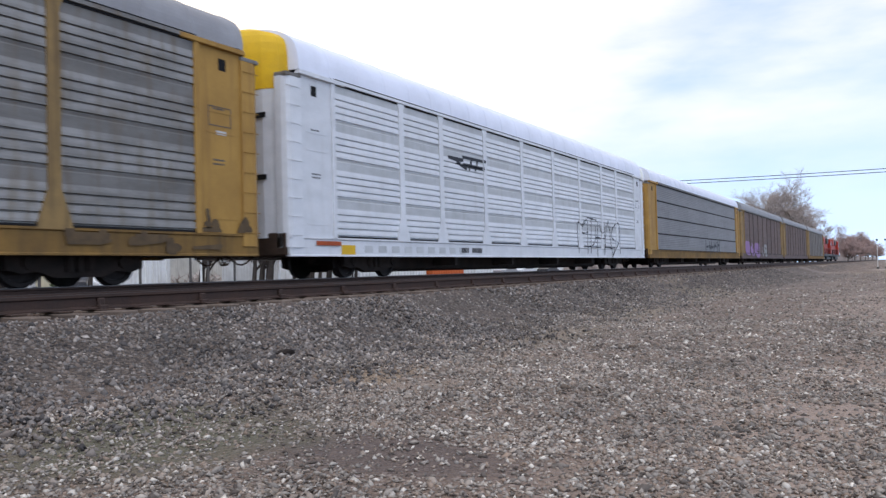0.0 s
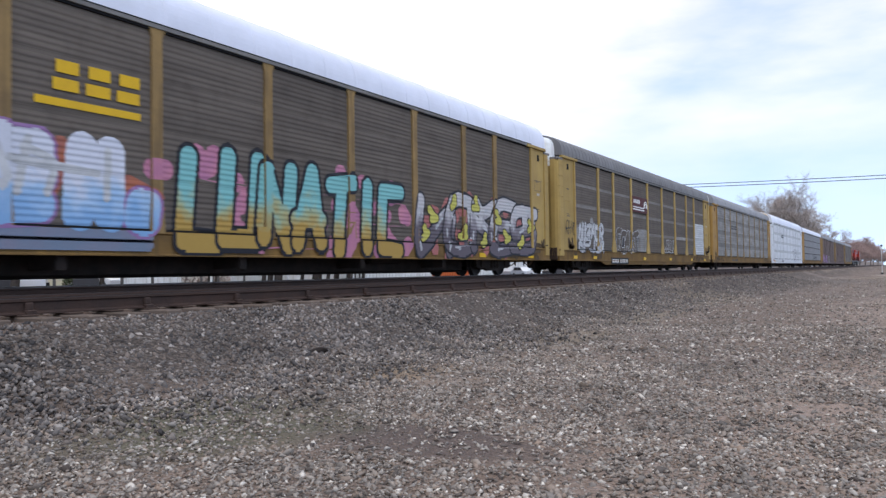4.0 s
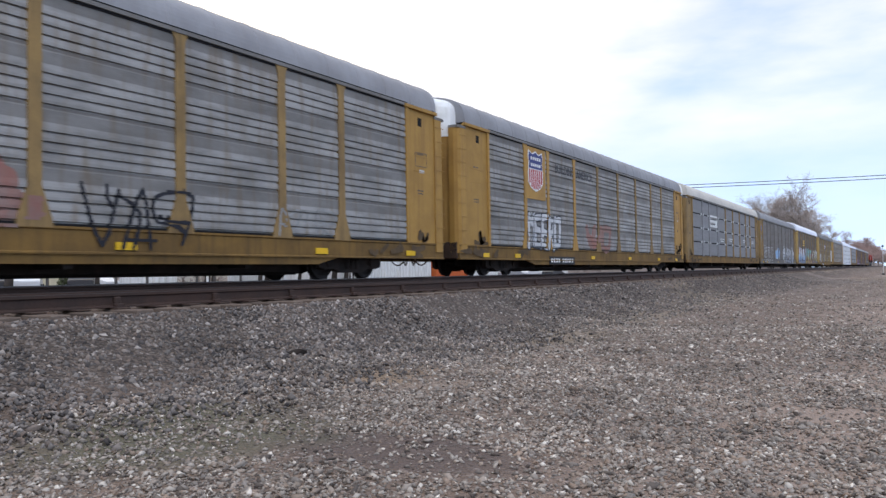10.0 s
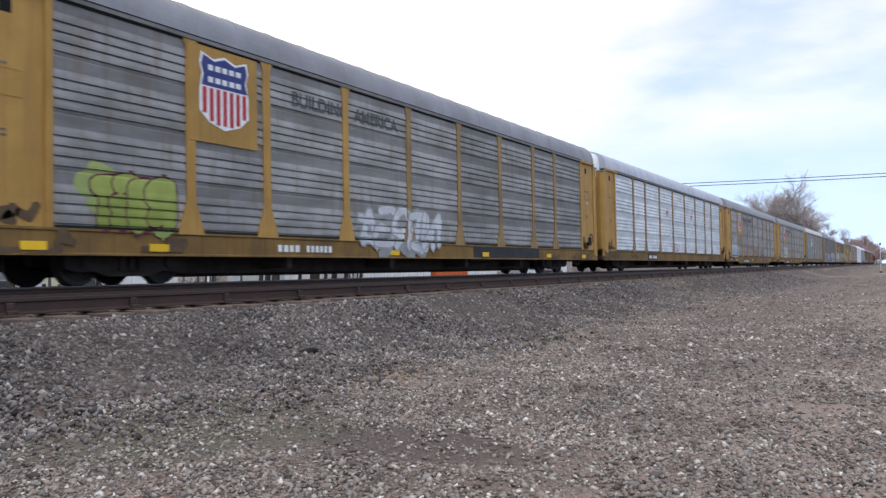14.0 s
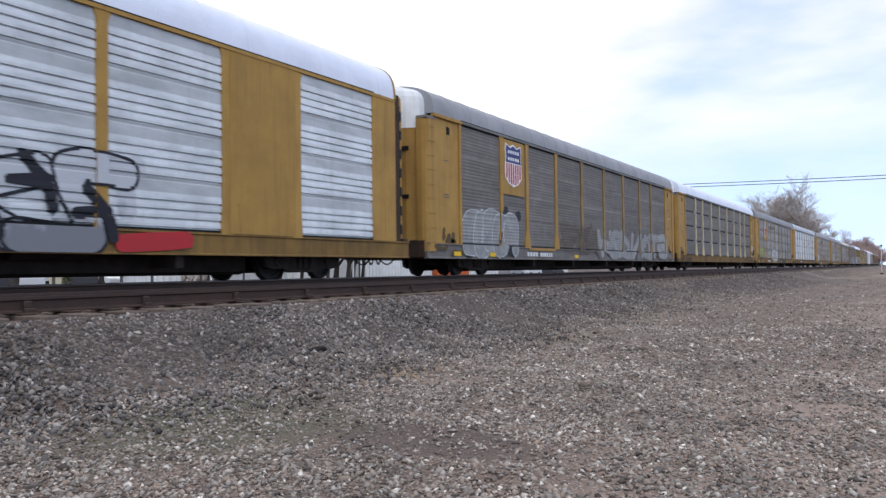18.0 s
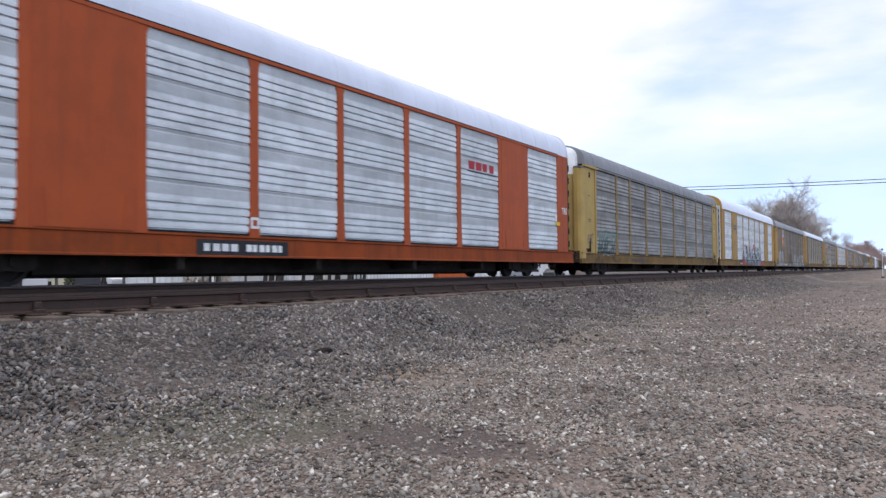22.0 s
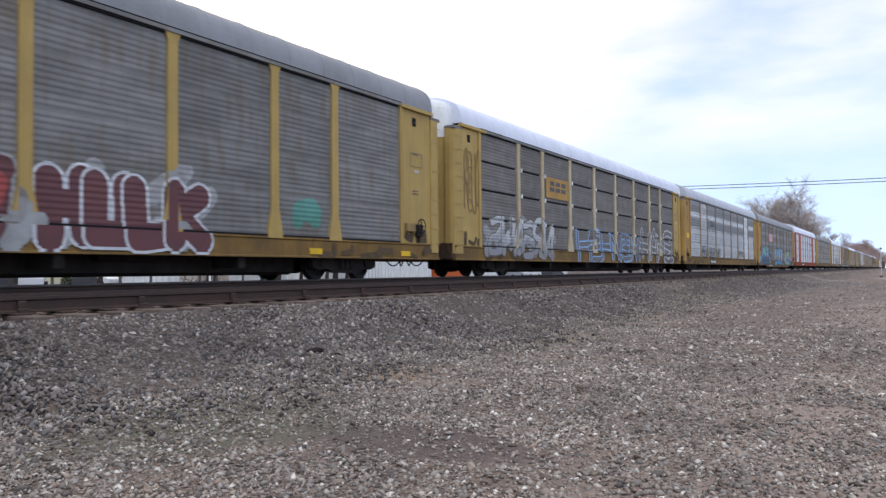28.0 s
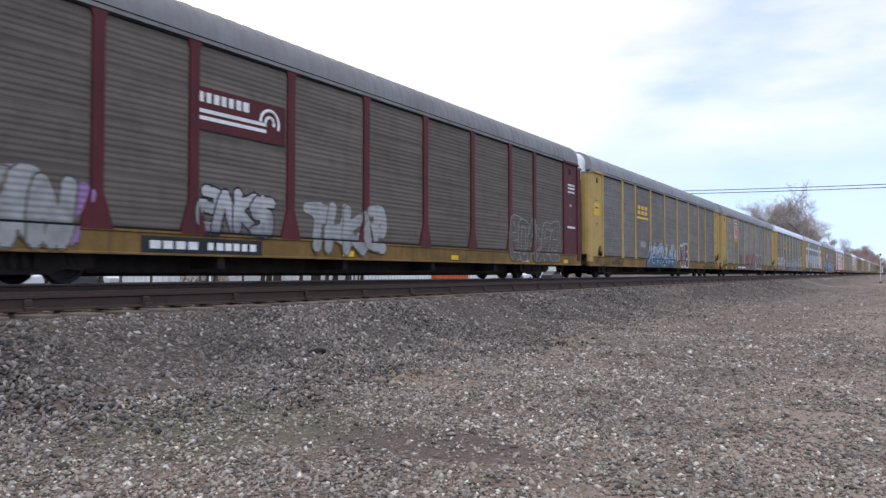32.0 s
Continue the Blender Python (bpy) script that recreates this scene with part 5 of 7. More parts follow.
G_GRAY, G_BRIGHT, G_SLATE, G_SOOT, G_MID = (galv_gray, galv_gray_flat), (galv_bright, galv_flat), (galv_slate, galv_slate), (soot, soot), (soot_mid, soot_mid)
SPECS = (
    (-4, "grimy gray autorack car with dull yellow ends", "fine", G_MID, soot_mid, yellow_dirty, yellow_dirty, roof_gray, cap_white, {}),
    (-3, "dusty maroon-gray autorack car with brown ends", "fine", (maroon_soot, maroon_soot), maroon_soot, maroon_soot, yellow_dirty, roof_gray, cap_white, {}),
    (-2, "dusty maroon-gray autorack car with faint graffiti", "fine", (maroon_soot, maroon_soot), maroon_soot, maroon_soot, yellow_dirty, roof_gray, cap_white, {}),
    (-1, "slate-gray autorack car with dark slits and yellow ends", "slit", G_SLATE, galv_slate, yellow_dirty, yellow, roof_white, cap_white, dict(posts=False)),
    (0, "white-painted autorack car with ribbed sides and yellow roof cap", "rib", (white_panel, white_band), white_panel, white_panel, white_panel, roof_white, yellow_bright, dict(tall=1.2)),
    (1, "weathered galvanised autorack car with yellow posts", "rib", G_GRAY, yellow_dirty, yellow, yellow, roof_gray, cap_white, {}),
    (2, "soot-dark autorack car with pale bands and yellow posts", "fine", (soot, soot), yellow_pale, yellow_dirty, yellow_pale, roof_dark, cap_white, dict(smooth_roof=False, deep_sill=True)),
    (3, "soot-dark autorack car covered in large graffiti", "fine", G_SOOT, yellow_dirty, yellow_dirty, yellow_pale, roof_white, cap_white, dict(tall=1.2, flare=0.05)),
    (4, "grimy gray autorack car with yellow ends and white graffiti", "fine", G_MID, soot_light, soot_mid, yellow_dirty, roof_gray, cap_white, {}),
    (5, "slate-gray autorack car with dark slits and a white sign", "slit", G_SLATE, yellow_dirty, yellow, yellow_dirty, roof_cream, cap_white, dict(worn=galv_slate, flare=0.12)),
    (6, "weathered gray autorack car with a striped shield and graffiti", "rib", G_GRAY, yellow, yellow_dirty, yellow, roof_gray, cap_white, dict(deep_sill=True, faded=yellow_dirty)),
    (7, "weathered gray autorack car with a striped shield and blue tags", "rib", G_GRAY, yellow, yellow_dirty, yellow, roof_gray, cap_white, dict(deep_sill=True, faded=yellow_dirty)),
    (8, "bright galvanised autorack car with yellow posts and red emblems", "rib", G_BRIGHT, yellow_dirty, yellow_dirty, yellow, roof_pale, cap_white, dict(flare=0.13)),
    (9, "weathered gray autorack car with a striped shield and green graffiti", "rib", G_GRAY, yellow, yellow, yellow, roof_gray, cap_white, dict(faded=yellow_dirty)),
    (10, "dark gray autorack car with slits and cream posts", "slit", (soot_mid, soot_mid), cream, yellow_dirty, yellow, roof_white, cap_white, {}),
    (11, "dark brown-gray autorack car with a striped shield", "fine", (soot_mid, soot_mid), yellow, soot_mid, yellow, roof_gray, cap_white, dict(faded=yellow_dirty, flare=0.14)),
    (12, "yellow autorack car with bright ribbed panels and black graffiti", "rib", G_BRIGHT, yellow, yellow, yellow, roof_white, yellow_bright, dict(tall=1.2, flare=0.04, inset=True)),
    (13, "weathered galvanised autorack car with yellow posts and green tags", "rib", G_GRAY, yellow_dirty, yellow, yellow_pale, roof_gray, cap_white, dict(flare=0.12)),
    (14, "orange autorack car with bright ribbed panels", "rib", G_BRIGHT, orange, orange, orange, roof_white, cap_white, dict(tall=1.2, flare=0.04, inset=True)),
    (15, "gray autorack car with a pink sign and colourful graffiti", "rib", (galv_gray_flat, galv_slate), yellow_dirty, yellow_dirty, yellow, roof_gray, cap_white, dict(deep_sill=True)),
    (16, "gray and silver striped autorack car with yellow posts", "rib", (galv_mid, galv_mid), yellow_dirty, yellow, yellow, roof_pale, cap_white, dict(flare=0.14)),
    (17, "dark gray autorack car with slits, yellow plate and graffiti", "slit", G_MID, cream, yellow_dirty, yellow_pale, roof_white, cap_white, {}),
    (18, "grimy gray autorack car with a shield and maroon graffiti", "fine", (galv_gray_flat, galv_gray_flat), yellow_pale, yellow_dirty, yellow_pale, roof_gray, cap_white, dict(flare=0.12)),
    (19, "soot-gray autorack car with yellow posts and blue graffiti", "fine", G_MID, yellow_pale, yellow_dirty, yellow_pale, roof_gray, cap_white, dict(flare=0.08)),
    (20, "soot-dark autorack car with maroon posts and ends", "fine", (soot, soot), maroon, yellow_dirty, maroon, roof_dark, cap_white, dict(smooth_roof=False)),
)
for i, label, style, sheets, pm, sm, em, rm, cm, kw in SPECS:
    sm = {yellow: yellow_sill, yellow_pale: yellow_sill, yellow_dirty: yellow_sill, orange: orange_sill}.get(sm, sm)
    use_frame(i)
    base_car(i, label, style, sheets, pm, sm, em, rm, cm, **kw)
CAR = dict(cars)


# ---- paint and fittings, car by car ----
def pick(i):
    use_frame(i)
    return CAR[i]


def sp(low, high, z0=0.8, z1=2.4, mid=None):
    low, high, mid = ([0.8 * v for v in col] if col else None for col in (low, high, mid))
    return spray("spray_paint", low, high, z0, z1, mid)


INK = surface("black_spray", (0.02, 0.02, 0.025), 0.5, grain=0.05)
CHALK = surface("white_spray", (0.55, 0.555, 0.56), 0.6, 0.0, (0.34, 0.345, 0.36), 3.0, 0.6, 0.07)
DULL = surface("dull_white_spray", (0.31, 0.31, 0.30), 0.65, 0.0, (0.19, 0.185, 0.18), 3.0, 0.7, 0.08)
PINK = surface("pink_spray", (0.46, 0.19, 0.25), 0.6, 0.0, (0.34, 0.14, 0.25), 2.0, 0.7, 0.07)
PURPLE = surface("purple_spray", (0.24, 0.14, 0.30), 0.6, 0.0, (0.32, 0.18, 0.34), 2.0, 0.7, 0.07)
DARKRED = surface("dark_red_spray", (0.12, 0.025, 0.035), 0.6, 0.0, (0.08, 0.02, 0.05), 2.0, 0.7, 0.07)
FADED_RED = surface("faded_red_spray", (0.27, 0.13, 0.105), 0.7, 0.0, (0.24, 0.19, 0.17), 2.0, 0.8, 0.08)
SALMON = surface("salmon_spray", (0.44, 0.16, 0.14), 0.6, 0.0, (0.32, 0.12, 0.12), 2.0, 0.7, 0.07)
SKYBLUE = surface("blue_spray", (0.20, 0.38, 0.62), 0.6, 0.0, (0.34, 0.46, 0.66), 2.5, 0.7, 0.07)
for i, c in CAR.items():
    use_frame(i)
    if i >= 0:
        if i not in (12, 14):
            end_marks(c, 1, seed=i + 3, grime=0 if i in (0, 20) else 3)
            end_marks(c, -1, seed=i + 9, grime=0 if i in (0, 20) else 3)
        if i in (2, 6, 8, 9, 10, 15, 18, 19):
            handbrake(c, SIDE_END + 0.85)
            part("brake_box", boxed(X_PANEL + 0.02, X_PANEL + 0.13, SIDE_END + 0.2, SIDE_END + 0.62, 1.28, 1.52, bevel=0.015), yellow_dirty, c, "small grimy steel box")
        if i in (2, 3, 4, 6, 7, 9, 11, 15, 18, 20):
            reflectors(c, (-12.3, -9.9, -2.2, 3.1, 8.4, 12.2))

c = pick(0)
number_board(c, -6.3, -4.6, 0.62, False, 2, gray_letter)
plate(c, "warning_plate", -13.12, -12.2, 0.78, 0.88, orange, 1.549, 0.006)
plate(c, "warning_plate", -12.15, -11.6, 0.57, 0.80, yellow_bright, 1.522, 0.01)
for k in range(9):
    y = -11.2 + k * 0.62
    plate(c, "stencil", y, y + 0.36, 0.62, 0.80, white_band, 1.522, 0.004)
painted(c, "emblem", "rib", [(-6.8, 3.55, -5.9, 3.55), (-5.9, 3.65, -4.4, 3.65), (-5.9, 3.4, -4.5, 3.4), (-6.3, 3.45, -5.7, 3.3), (-5.3, 3.65, -5.5, 3.3), (-4.9, 3.65, -5.1, 3.3)], 0.05, INK, 0.006, (3.0, 3.9), "black slanted emblem")
graffiti(c, "rib", "MTHAR", 4.0, 9.8, 0.62, 2.2, INK, None, 0.03, 0, 0.2, 3, name="graffiti_scrawl")

c = pick(1)
blocks(c, -6.95, -4.55, 3.16, 0.32, 8, gray_letter, X_PANEL + 0.042, 0.055)
number_board(c, -6.95, -4.35, 0.60, False, 4, gray_letter)
for z in (3.1, 2.5, 1.7):
    painted(c, "stain", "rib", [(-0.2 + z, z, 0.05 + z, z - 0.35)], 0.07, yellow_dirty, 0.004, (1.0, 4.6))

c = pick(2)
graffiti(c, "fine", "HITAUR", -11.8, -8.7, 1.45, 2.2, CHALK, INK, 0.085, 0.025, 0.08, 4, DULL, label="white and black sprayed piece")
graffiti(c, "fine", "SPLGR", -11.8, -8.6, 0.9, 1.5, CHALK, INK, 0.08, 0.02, 0.1, 14)
graffiti(c, "fine", "POAMT", -6.8, -3.2, 1.0, 2.05, soot, CHALK, 0.14, 0.03, 0.1, 5, INK, label="black sprayed piece with white edges")
graffiti(c, "fine", "JELLY", 1.95, 4.1, 1.05, 1.75, soot, CHALK, 0.07, 0.03, 0.05, 6, label="white outline tag", plain=True)
painted(c, "clean_patch", "fine", [(-3.3, z, -1.7, z) for z in (1.15, 1.35, 1.55, 1.75, 1.95, 2.1)], 0.1, galv_gray, 0.003, (1.0, 2.2), "clean galvanised sheet")
painted(c, "clean_patch", "fine", [(9.6, 0.95 + 0.1 * k, 12.0, 0.95 + 0.1 * k) for k in range(22)], 0.08, galv_flat, 0.003, (0.98, 3.05), "clean galvanised sheet")
for k in range(15):
    if k != 7:
        plate(c, "rib", 9.55, 12.08, 1.06 + k * 0.135, 1.125 + k * 0.135, galv_bright, X_PANEL + 0.012, 0.022)
painted(c, "clean_strip", "fine", [(4.6, 1.96, 7.05, 1.96)], 0.09, galv_gray, 0.003, (1.8, 2.1))
s = plate(c, "sign", -4.25, -1.6, 3.05, 3.85, maroon, X_PANEL + 0.045, 0.03, "maroon sign with white bars")
bars(c, c, -4.1, -3.0, 3.5, 0.2, 7, white_paint, X_PANEL + 0.077, 4)
for z in (3.16, 3.28):
    plate(c, "sign_stripe", -4.15, -2.2, z, z + 0.06, white_paint, X_PANEL + 0.076, 0.004)
for r in (0.16, 0.27):
    bm = bmesh.new()
    for k in range(12):
        a, d = (math.radians(-20 + k * 18), math.radians(-20 + (k + 1) * 18))
        rod(bm, (X_PANEL + 0.078, -2.0 + r * math.cos(a), 3.4 + r * math.sin(a)), (X_PANEL + 0.078, -2.0 + r * math.cos(d), 3.4 + r * math.sin(d)), 0.028, 6)
    part("sign_arc", bm, white_paint, c)
number_board(c, -7.65, -5.0, 0.42, True, 6)
graffiti(c, "fine", "RHTO", -13.3, -12.1, 1.6, 2.15, INK, None, 0.018, 0, 0.1, 8, name="graffiti_scrawl")

for k, (a, d) in enumerate(zip([-SIDE_END, *POSTS], [*POSTS, SIDE_END])):
    for z in (1.96, 2.86, 3.74):
        if k < 8 or z > 3.5:
            painted(c, "pale_band", "fine", [(a + 0.22, z, d - 0.22, z)], 0.075, soot_light, 0.002, (z - 0.07, z + 0.07))

c = pick(3)
blocks(c, -6.5, -4.7, 3.22, 0.5, 3, yellow_bright, X_PANEL + 0.03, 0.11)
plate(c, "underline", -6.75, -4.75, 2.95, 3.08, yellow_bright, X_PANEL + 0.026, 0.006, "yellow painted line")
blue_fade = sp((0.26, 0.46, 0.74), (0.70, 0.72, 0.80), 0.8, 2.3, (0.42, 0.60, 0.82))
RUSTY_RED = surface("orange_red_spray", (0.36, 0.12, 0.06), 0.6, 0.0, (0.26, 0.10, 0.10), 2.0, 0.7, 0.07)
MAUVE_STEEL = surface("blue_gray_spray", (0.15, 0.20, 0.27), 0.6, 0.0, (0.22, 0.20, 0.26), 1.6, 0.7, 0.07)
LEMON = surface("lemon_spray", (0.52, 0.47, 0.10), 0.6, 0.0, (0.40, 0.38, 0.09), 2.0, 0.7, 0.07)
for y0, z0, y1, z1 in ((-12.3, 1.9, -11.2, 2.2), (-8.9, 1.8, -8.5, 2.1), (-6.6, 1.6, -6.3, 2.2), (-5.0, 1.7, -4.5, 1.5)):
    painted(c, "graffiti_cloud", "fine", [(y0, z0, y1, z1)], 0.26, RUSTY_RED, 0.003, (0.98, 2.9), "orange-red overspray")
for y0, y1, z in ((-12.2, -4.6, 0.72), (-12.2, -4.6, 0.86)):
    painted(c, "graffiti_base", "fine", [(y0, z, y1, z)], 0.10, MAUVE_STEEL, 0.002, (0.55, 0.965), "blue-gray spray along the sill")
for k, (y0, y1, zt) in enumerate(((-12.25, -10.9, 1.75), (-11.1, -9.2, 2.75), (-9.2, -7.6, 2.55), (-7.7, -6.3, 2.5), (-6.35, -5.0, 2.6), (-5.1, -4.35, 1.75))):
    graffiti(c, "fine", "BHABHE"[k], y0, y1, 0.92, zt, blue_fade, PURPLE if k % 2 else None, 0.30, 0.06, 0.05, 70 + k, label="white and blue sprayed block form", plain=True)
graffiti(c, "fine", "HNH", -10.8, -5.4, 1.5, 2.45, CHALK, None, 0.07, 0, 0.05, 17)
teal = sp((0.50, 0.32, 0.08), (0.24, 0.56, 0.55), 0.9, 2.2, (0.42, 0.46, 0.26))
graffiti(c, "fine", "LUNATIC", -4.1, 3.9, 0.62, 2.65, teal, INK, 0.20, 0.085, 0.15, 8, PINK, label="teal and ochre sprayed lettering with black outline", plain=True)
graffiti(c, "fine", "NOMES", 4.5, 12.6, 0.66, 2.45, sp((0.15, 0.125, 0.145), (0.62, 0.60, 0.60), 1.0, 2.3, (0.30, 0.27, 0.29)), INK, 0.21, 0.07, 0.25, 9, SALMON, label="gray shaded sprayed lettering over pink", shine=CHALK)
for y, z in ((4.9, 1.2), (5.4, 1.75), (6.5, 2.2), (7.1, 1.3), (8.0, 2.25), (8.5, 1.1), (9.6, 1.9), (10.3, 1.25), (11.4, 1.1), (12.3, 1.7)):
    lump = [(y - 0.14 + 0.1 * math.sin(7 * y), z - 0.08, y + 0.15, z + 0.10 * math.cos(5 * y)), (y + 0.05, z, y - 0.05 + 0.2 * math.sin(9 * y), z + 0.22)]
    painted(c, "graffiti_edge", "fine", lump, 0.15, INK, 0.026, (0.6, 2.7))
    painted(c, "graffiti_fleck", "fine", lump, 0.11, LEMON, 0.029, (0.6, 2.7), "lemon yellow fleck")
number_board(c, -6.5, -4.7, 0.60, False, 3, gray_letter)
graffiti(c, "fine", "SH", -13.3, -12.4, 2.3, 3.0, DULL, None, 0.03, 0, 0.1, 3, name="graffiti_scrawl")

c = pick(4)
graffiti(c, "fine", "BROOKS", -11.7, -5.9, 0.7, 2.15, soot_mid, CHALK, 0.1, 0.045, 0.1, 10, label="white outlined sprayed lettering")
graffiti(c, "fine", "HH", -3.7, -1.0, 1.05, 2.0, SKYBLUE, CHALK, 0.3, 0.05, 0.0, 11, SKYBLUE, label="blue sprayed block")
graffiti(c, "fine", "FNGOVA", 2.4, 11.8, 0.66, 2.2, sp((0.30, 0.32, 0.36), (0.55, 0.56, 0.58)), INK, 0.14, 0.06, 0.1, 12, CHALK, label="white and black sprayed lettering")
for z, m_ in ((3.9, blue_paint), (3.0, soot_mid)):
    part("round_emblem", rod(bmesh.new(), (X_PANEL + 0.02, -13.0, z), (X_PANEL + 0.03, -13.0, z), 0.3, 24), m_, c)
    part("emblem_cross", box(boxed(X_PANEL + 0.03, X_PANEL + 0.034, -13.25, -12.75, z - 0.05, z + 0.05), X_PANEL + 0.031, X_PANEL + 0.035, -13.05, -12.95, z - 0.25, z + 0.25), DULL, c)

c = pick(5)
for y0, y1, z in ((-3.7, -2.1, 2.25), (-0.3, 1.3, 2.35), (5.8, 7.0, 2.4), (9.9, 11.4, 2.4)):
    bars(c, c, y0, y1, z, 0.06, 9, white_paint, X_PANEL + 0.03, 7)
    bars(c, c, y0 + 0.2, y1 - 0.3, z - 0.14, 0.05, 6, white_paint, X_PANEL + 0.03, 8)
plate(c, "sign", -7.05, -4.55, 3.05, 3.88, white_paint, X_PANEL + 0.028, 0.012, "white sign with gray bars")
bars(c, c, -6.9, -4.7, 3.55, 0.2, 8, gray_letter, X_PANEL + 0.041, 5)
bars(c, c, -6.9, -5.3, 3.2, 0.16, 5, gray_letter, X_PANEL + 0.041, 6)
for p in POSTS:
    for z in (1.92, 2.85, 3.79):
        for s in (-0.3, 0.3):
            part("hinge", shared("hinge", lambda: to_mesh("hinge", boxed(-0.012, 0.045, -0.04, 0.04, -0.07, 0.07, bevel=0.01), cap_white)), None, c, at=pose(X_PANEL, p + s, z))

c = pick(6)
shield(c, -9.1, -7.45, 3.05, 4.55)
words(c, "BUILDING  AMERICA", -6.35, 3.98, 0.46, gray_letter, X_PANEL + 0.05)
graffiti(c, "rib", "MEERO", -9.1, -5.8, 0.98, 2.25, CHALK, INK, 0.115, 0.05, 0.1, 13, label="white block lettering with black outline", plain=True)
graffiti(c, "rib", "VWO", -3.2, 0.3, 0.95, 2.1, FADED_RED, None, 0.16, 0, 0.1, 14, label="faded red sprayed lettering")
number_board(c, -7.05, -4.4, 0.41, True, 7)

c = pick(7)
shield(c, -9.1, -7.45, 3.05, 4.55)
words(c, "BUILDING  AMERICA", -6.6, 3.98, 0.46, gray_letter, X_PANEL + 0.05)
graffiti(c, "rib", "SSGLV", -11.9, -8.9, 0.92, 1.8, sp((0.30, 0.36, 0.42), (0.52, 0.56, 0.60)), CHALK, 0.1, 0.05, 0.1, 15, label="pale blue sprayed tag")
for y0, y1, k in ((-6.8, -4.6, 3), (-3.6, -1.8, 4)):
    graffiti(c, "rib", "RSTE"[k - 3:k], y0, y1, 1.0, 1.9, FADED_RED, None, 0.045, 0, 0.1, 16 + k)
graffiti(c, "rib", "BE", -0.95, 1.1, 1.0, 1.9, FADED_RED, None, 0.17, 0, 0.1, 116, FADED_RED, label="faded red sprayed block")
graffiti(c, "rib", "VAP", 2.2, 4.5, 0.6, 1.7, INK, None, 0.035, 0, 0.1, 117, name="graffiti_scrawl", label="black scrawl")
graffiti(c, "rib", "MOR", 6.9, 8.9, 1.0, 1.6, DULL, None, 0.03, 0, 0.1, 118, name="graffiti_scrawl")
number_board(c, -6.75, -4.1, 0.43, True, 8)

c = pick(8)
for y, z in ((-2.75, 3.36), (3.35, 3.4)):
    painted(c, "red_emblem", "rib", [(y - 0.07, z - 0.05, y + 0.07, z - 0.05), (y - 0.07, z + 0.05, y + 0.07, z + 0.05)], 0.17, red_paint, 0.005, (z - 0.4, z + 0.4), "red and white square emblem")
    painted(c, "emblem_bar", "rib", [(y - 0.18, z + 0.1, y + 0.12, z + 0.1), (y - 0.12, z - 0.12, y + 0.18, z - 0.12)], 0.03, white_paint, 0.009, (z - 0.4, z + 0.4))
graffiti(c, "rib", "SK", -1.1, 0.1, 1.05, 1.5, PINK, None, 0.03, 0, 0.1, 18, label="faint pink tag")
number_board(c, -6.9, -5.1, 0.60, True, 9)

c = pick(9)
shield(c, -9.1, -7.45, 3.05, 4.55)
words(c, "BUILDING  AMERICA", -6.25, 3.95, 0.46, gray_letter, X_PANEL + 0.05)
graffiti(c, "rib", "TEBR", -11.3, -9.5, 0.95, 1.9, sp((0.25, 0.30, 0.06), (0.40, 0.46, 0.12)), DARKRED, 0.17, 0.03, 0.05, 19, sp((0.28, 0.34, 0.10), (0.34, 0.40, 0.14)), label="yellow-green sprayed block")
graffiti(c, "rib", "AGREN", -3.8, 0.2, 0.75, 1.8, CHALK, DULL, 0.1, 0.05, 0.1, 20, DULL, label="white sprayed lettering")
plate(c, "sill_patch", 2.3, 7.5, 0.56, 0.95, black_paint, 1.522, 0.008, "black repainted sill")
number_board(c, -6.9, -4.7, 0.60, False, 3)

c = pick(10)
for k in range(5):
    bars(c, c, 7.55, 9.1, 2.5 - k * 0.13, 0.05, 12 - k, DULL, X_PANEL + 0.03, 30 + k)
for p in POSTS:
    for z in (1.92, 2.85, 3.79):
        painted(c, "primer_patch", "slit", [(p - 0.2, z, p + 0.2, z)], 0.12, DULL, 0.006, (z - 0.2, z + 0.2))
graffiti(c, "slit", "SR", 12.3, 13.3, 1.0, 2.0, CHALK, None, 0.04, 0, 0.1, 21, name="graffiti_scrawl")

c = pick(11)
shield(c, -9.1, -7.45, 3.05, 4.55)
graffiti(c, "fine", "SPAGH", -3.6, 0.4, 0.9, 1.95, soot, None, 0.2, 0, 0.1, 22, soot, label="dark overspray")
graffiti(c, "fine", "HELNDTE", 0.6, 12.4, 0.62, 2.0, DULL, soot_mid, 0.2, 0.06, 0.1, 23, soot_mid, label="gray overspray along the sill")
graffiti(c, "fine", "BOBOP", -11.9, -7.9, 0.66, 2.05, DULL, CHALK, 0.26, 0.03, 0.1, 24, INK, label="pale gray lumps with white outline")
for a, d in zip([-SIDE_END, *POSTS], [*POSTS, SIDE_END]):
    for z in (2.86, 3.76):
        painted(c, "pale_band", "fine", [(a + 0.2, z, d - 0.2, z)], 0.10, soot_light, 0.002, (z - 0.09, z + 0.09))
number_board(c, -7.3, -4.6, 0.60, False, 11)
plate(c, "sill_patch", -7.0, -4.5, 0.86, 0.95, yellow, 1.545, 0.01)

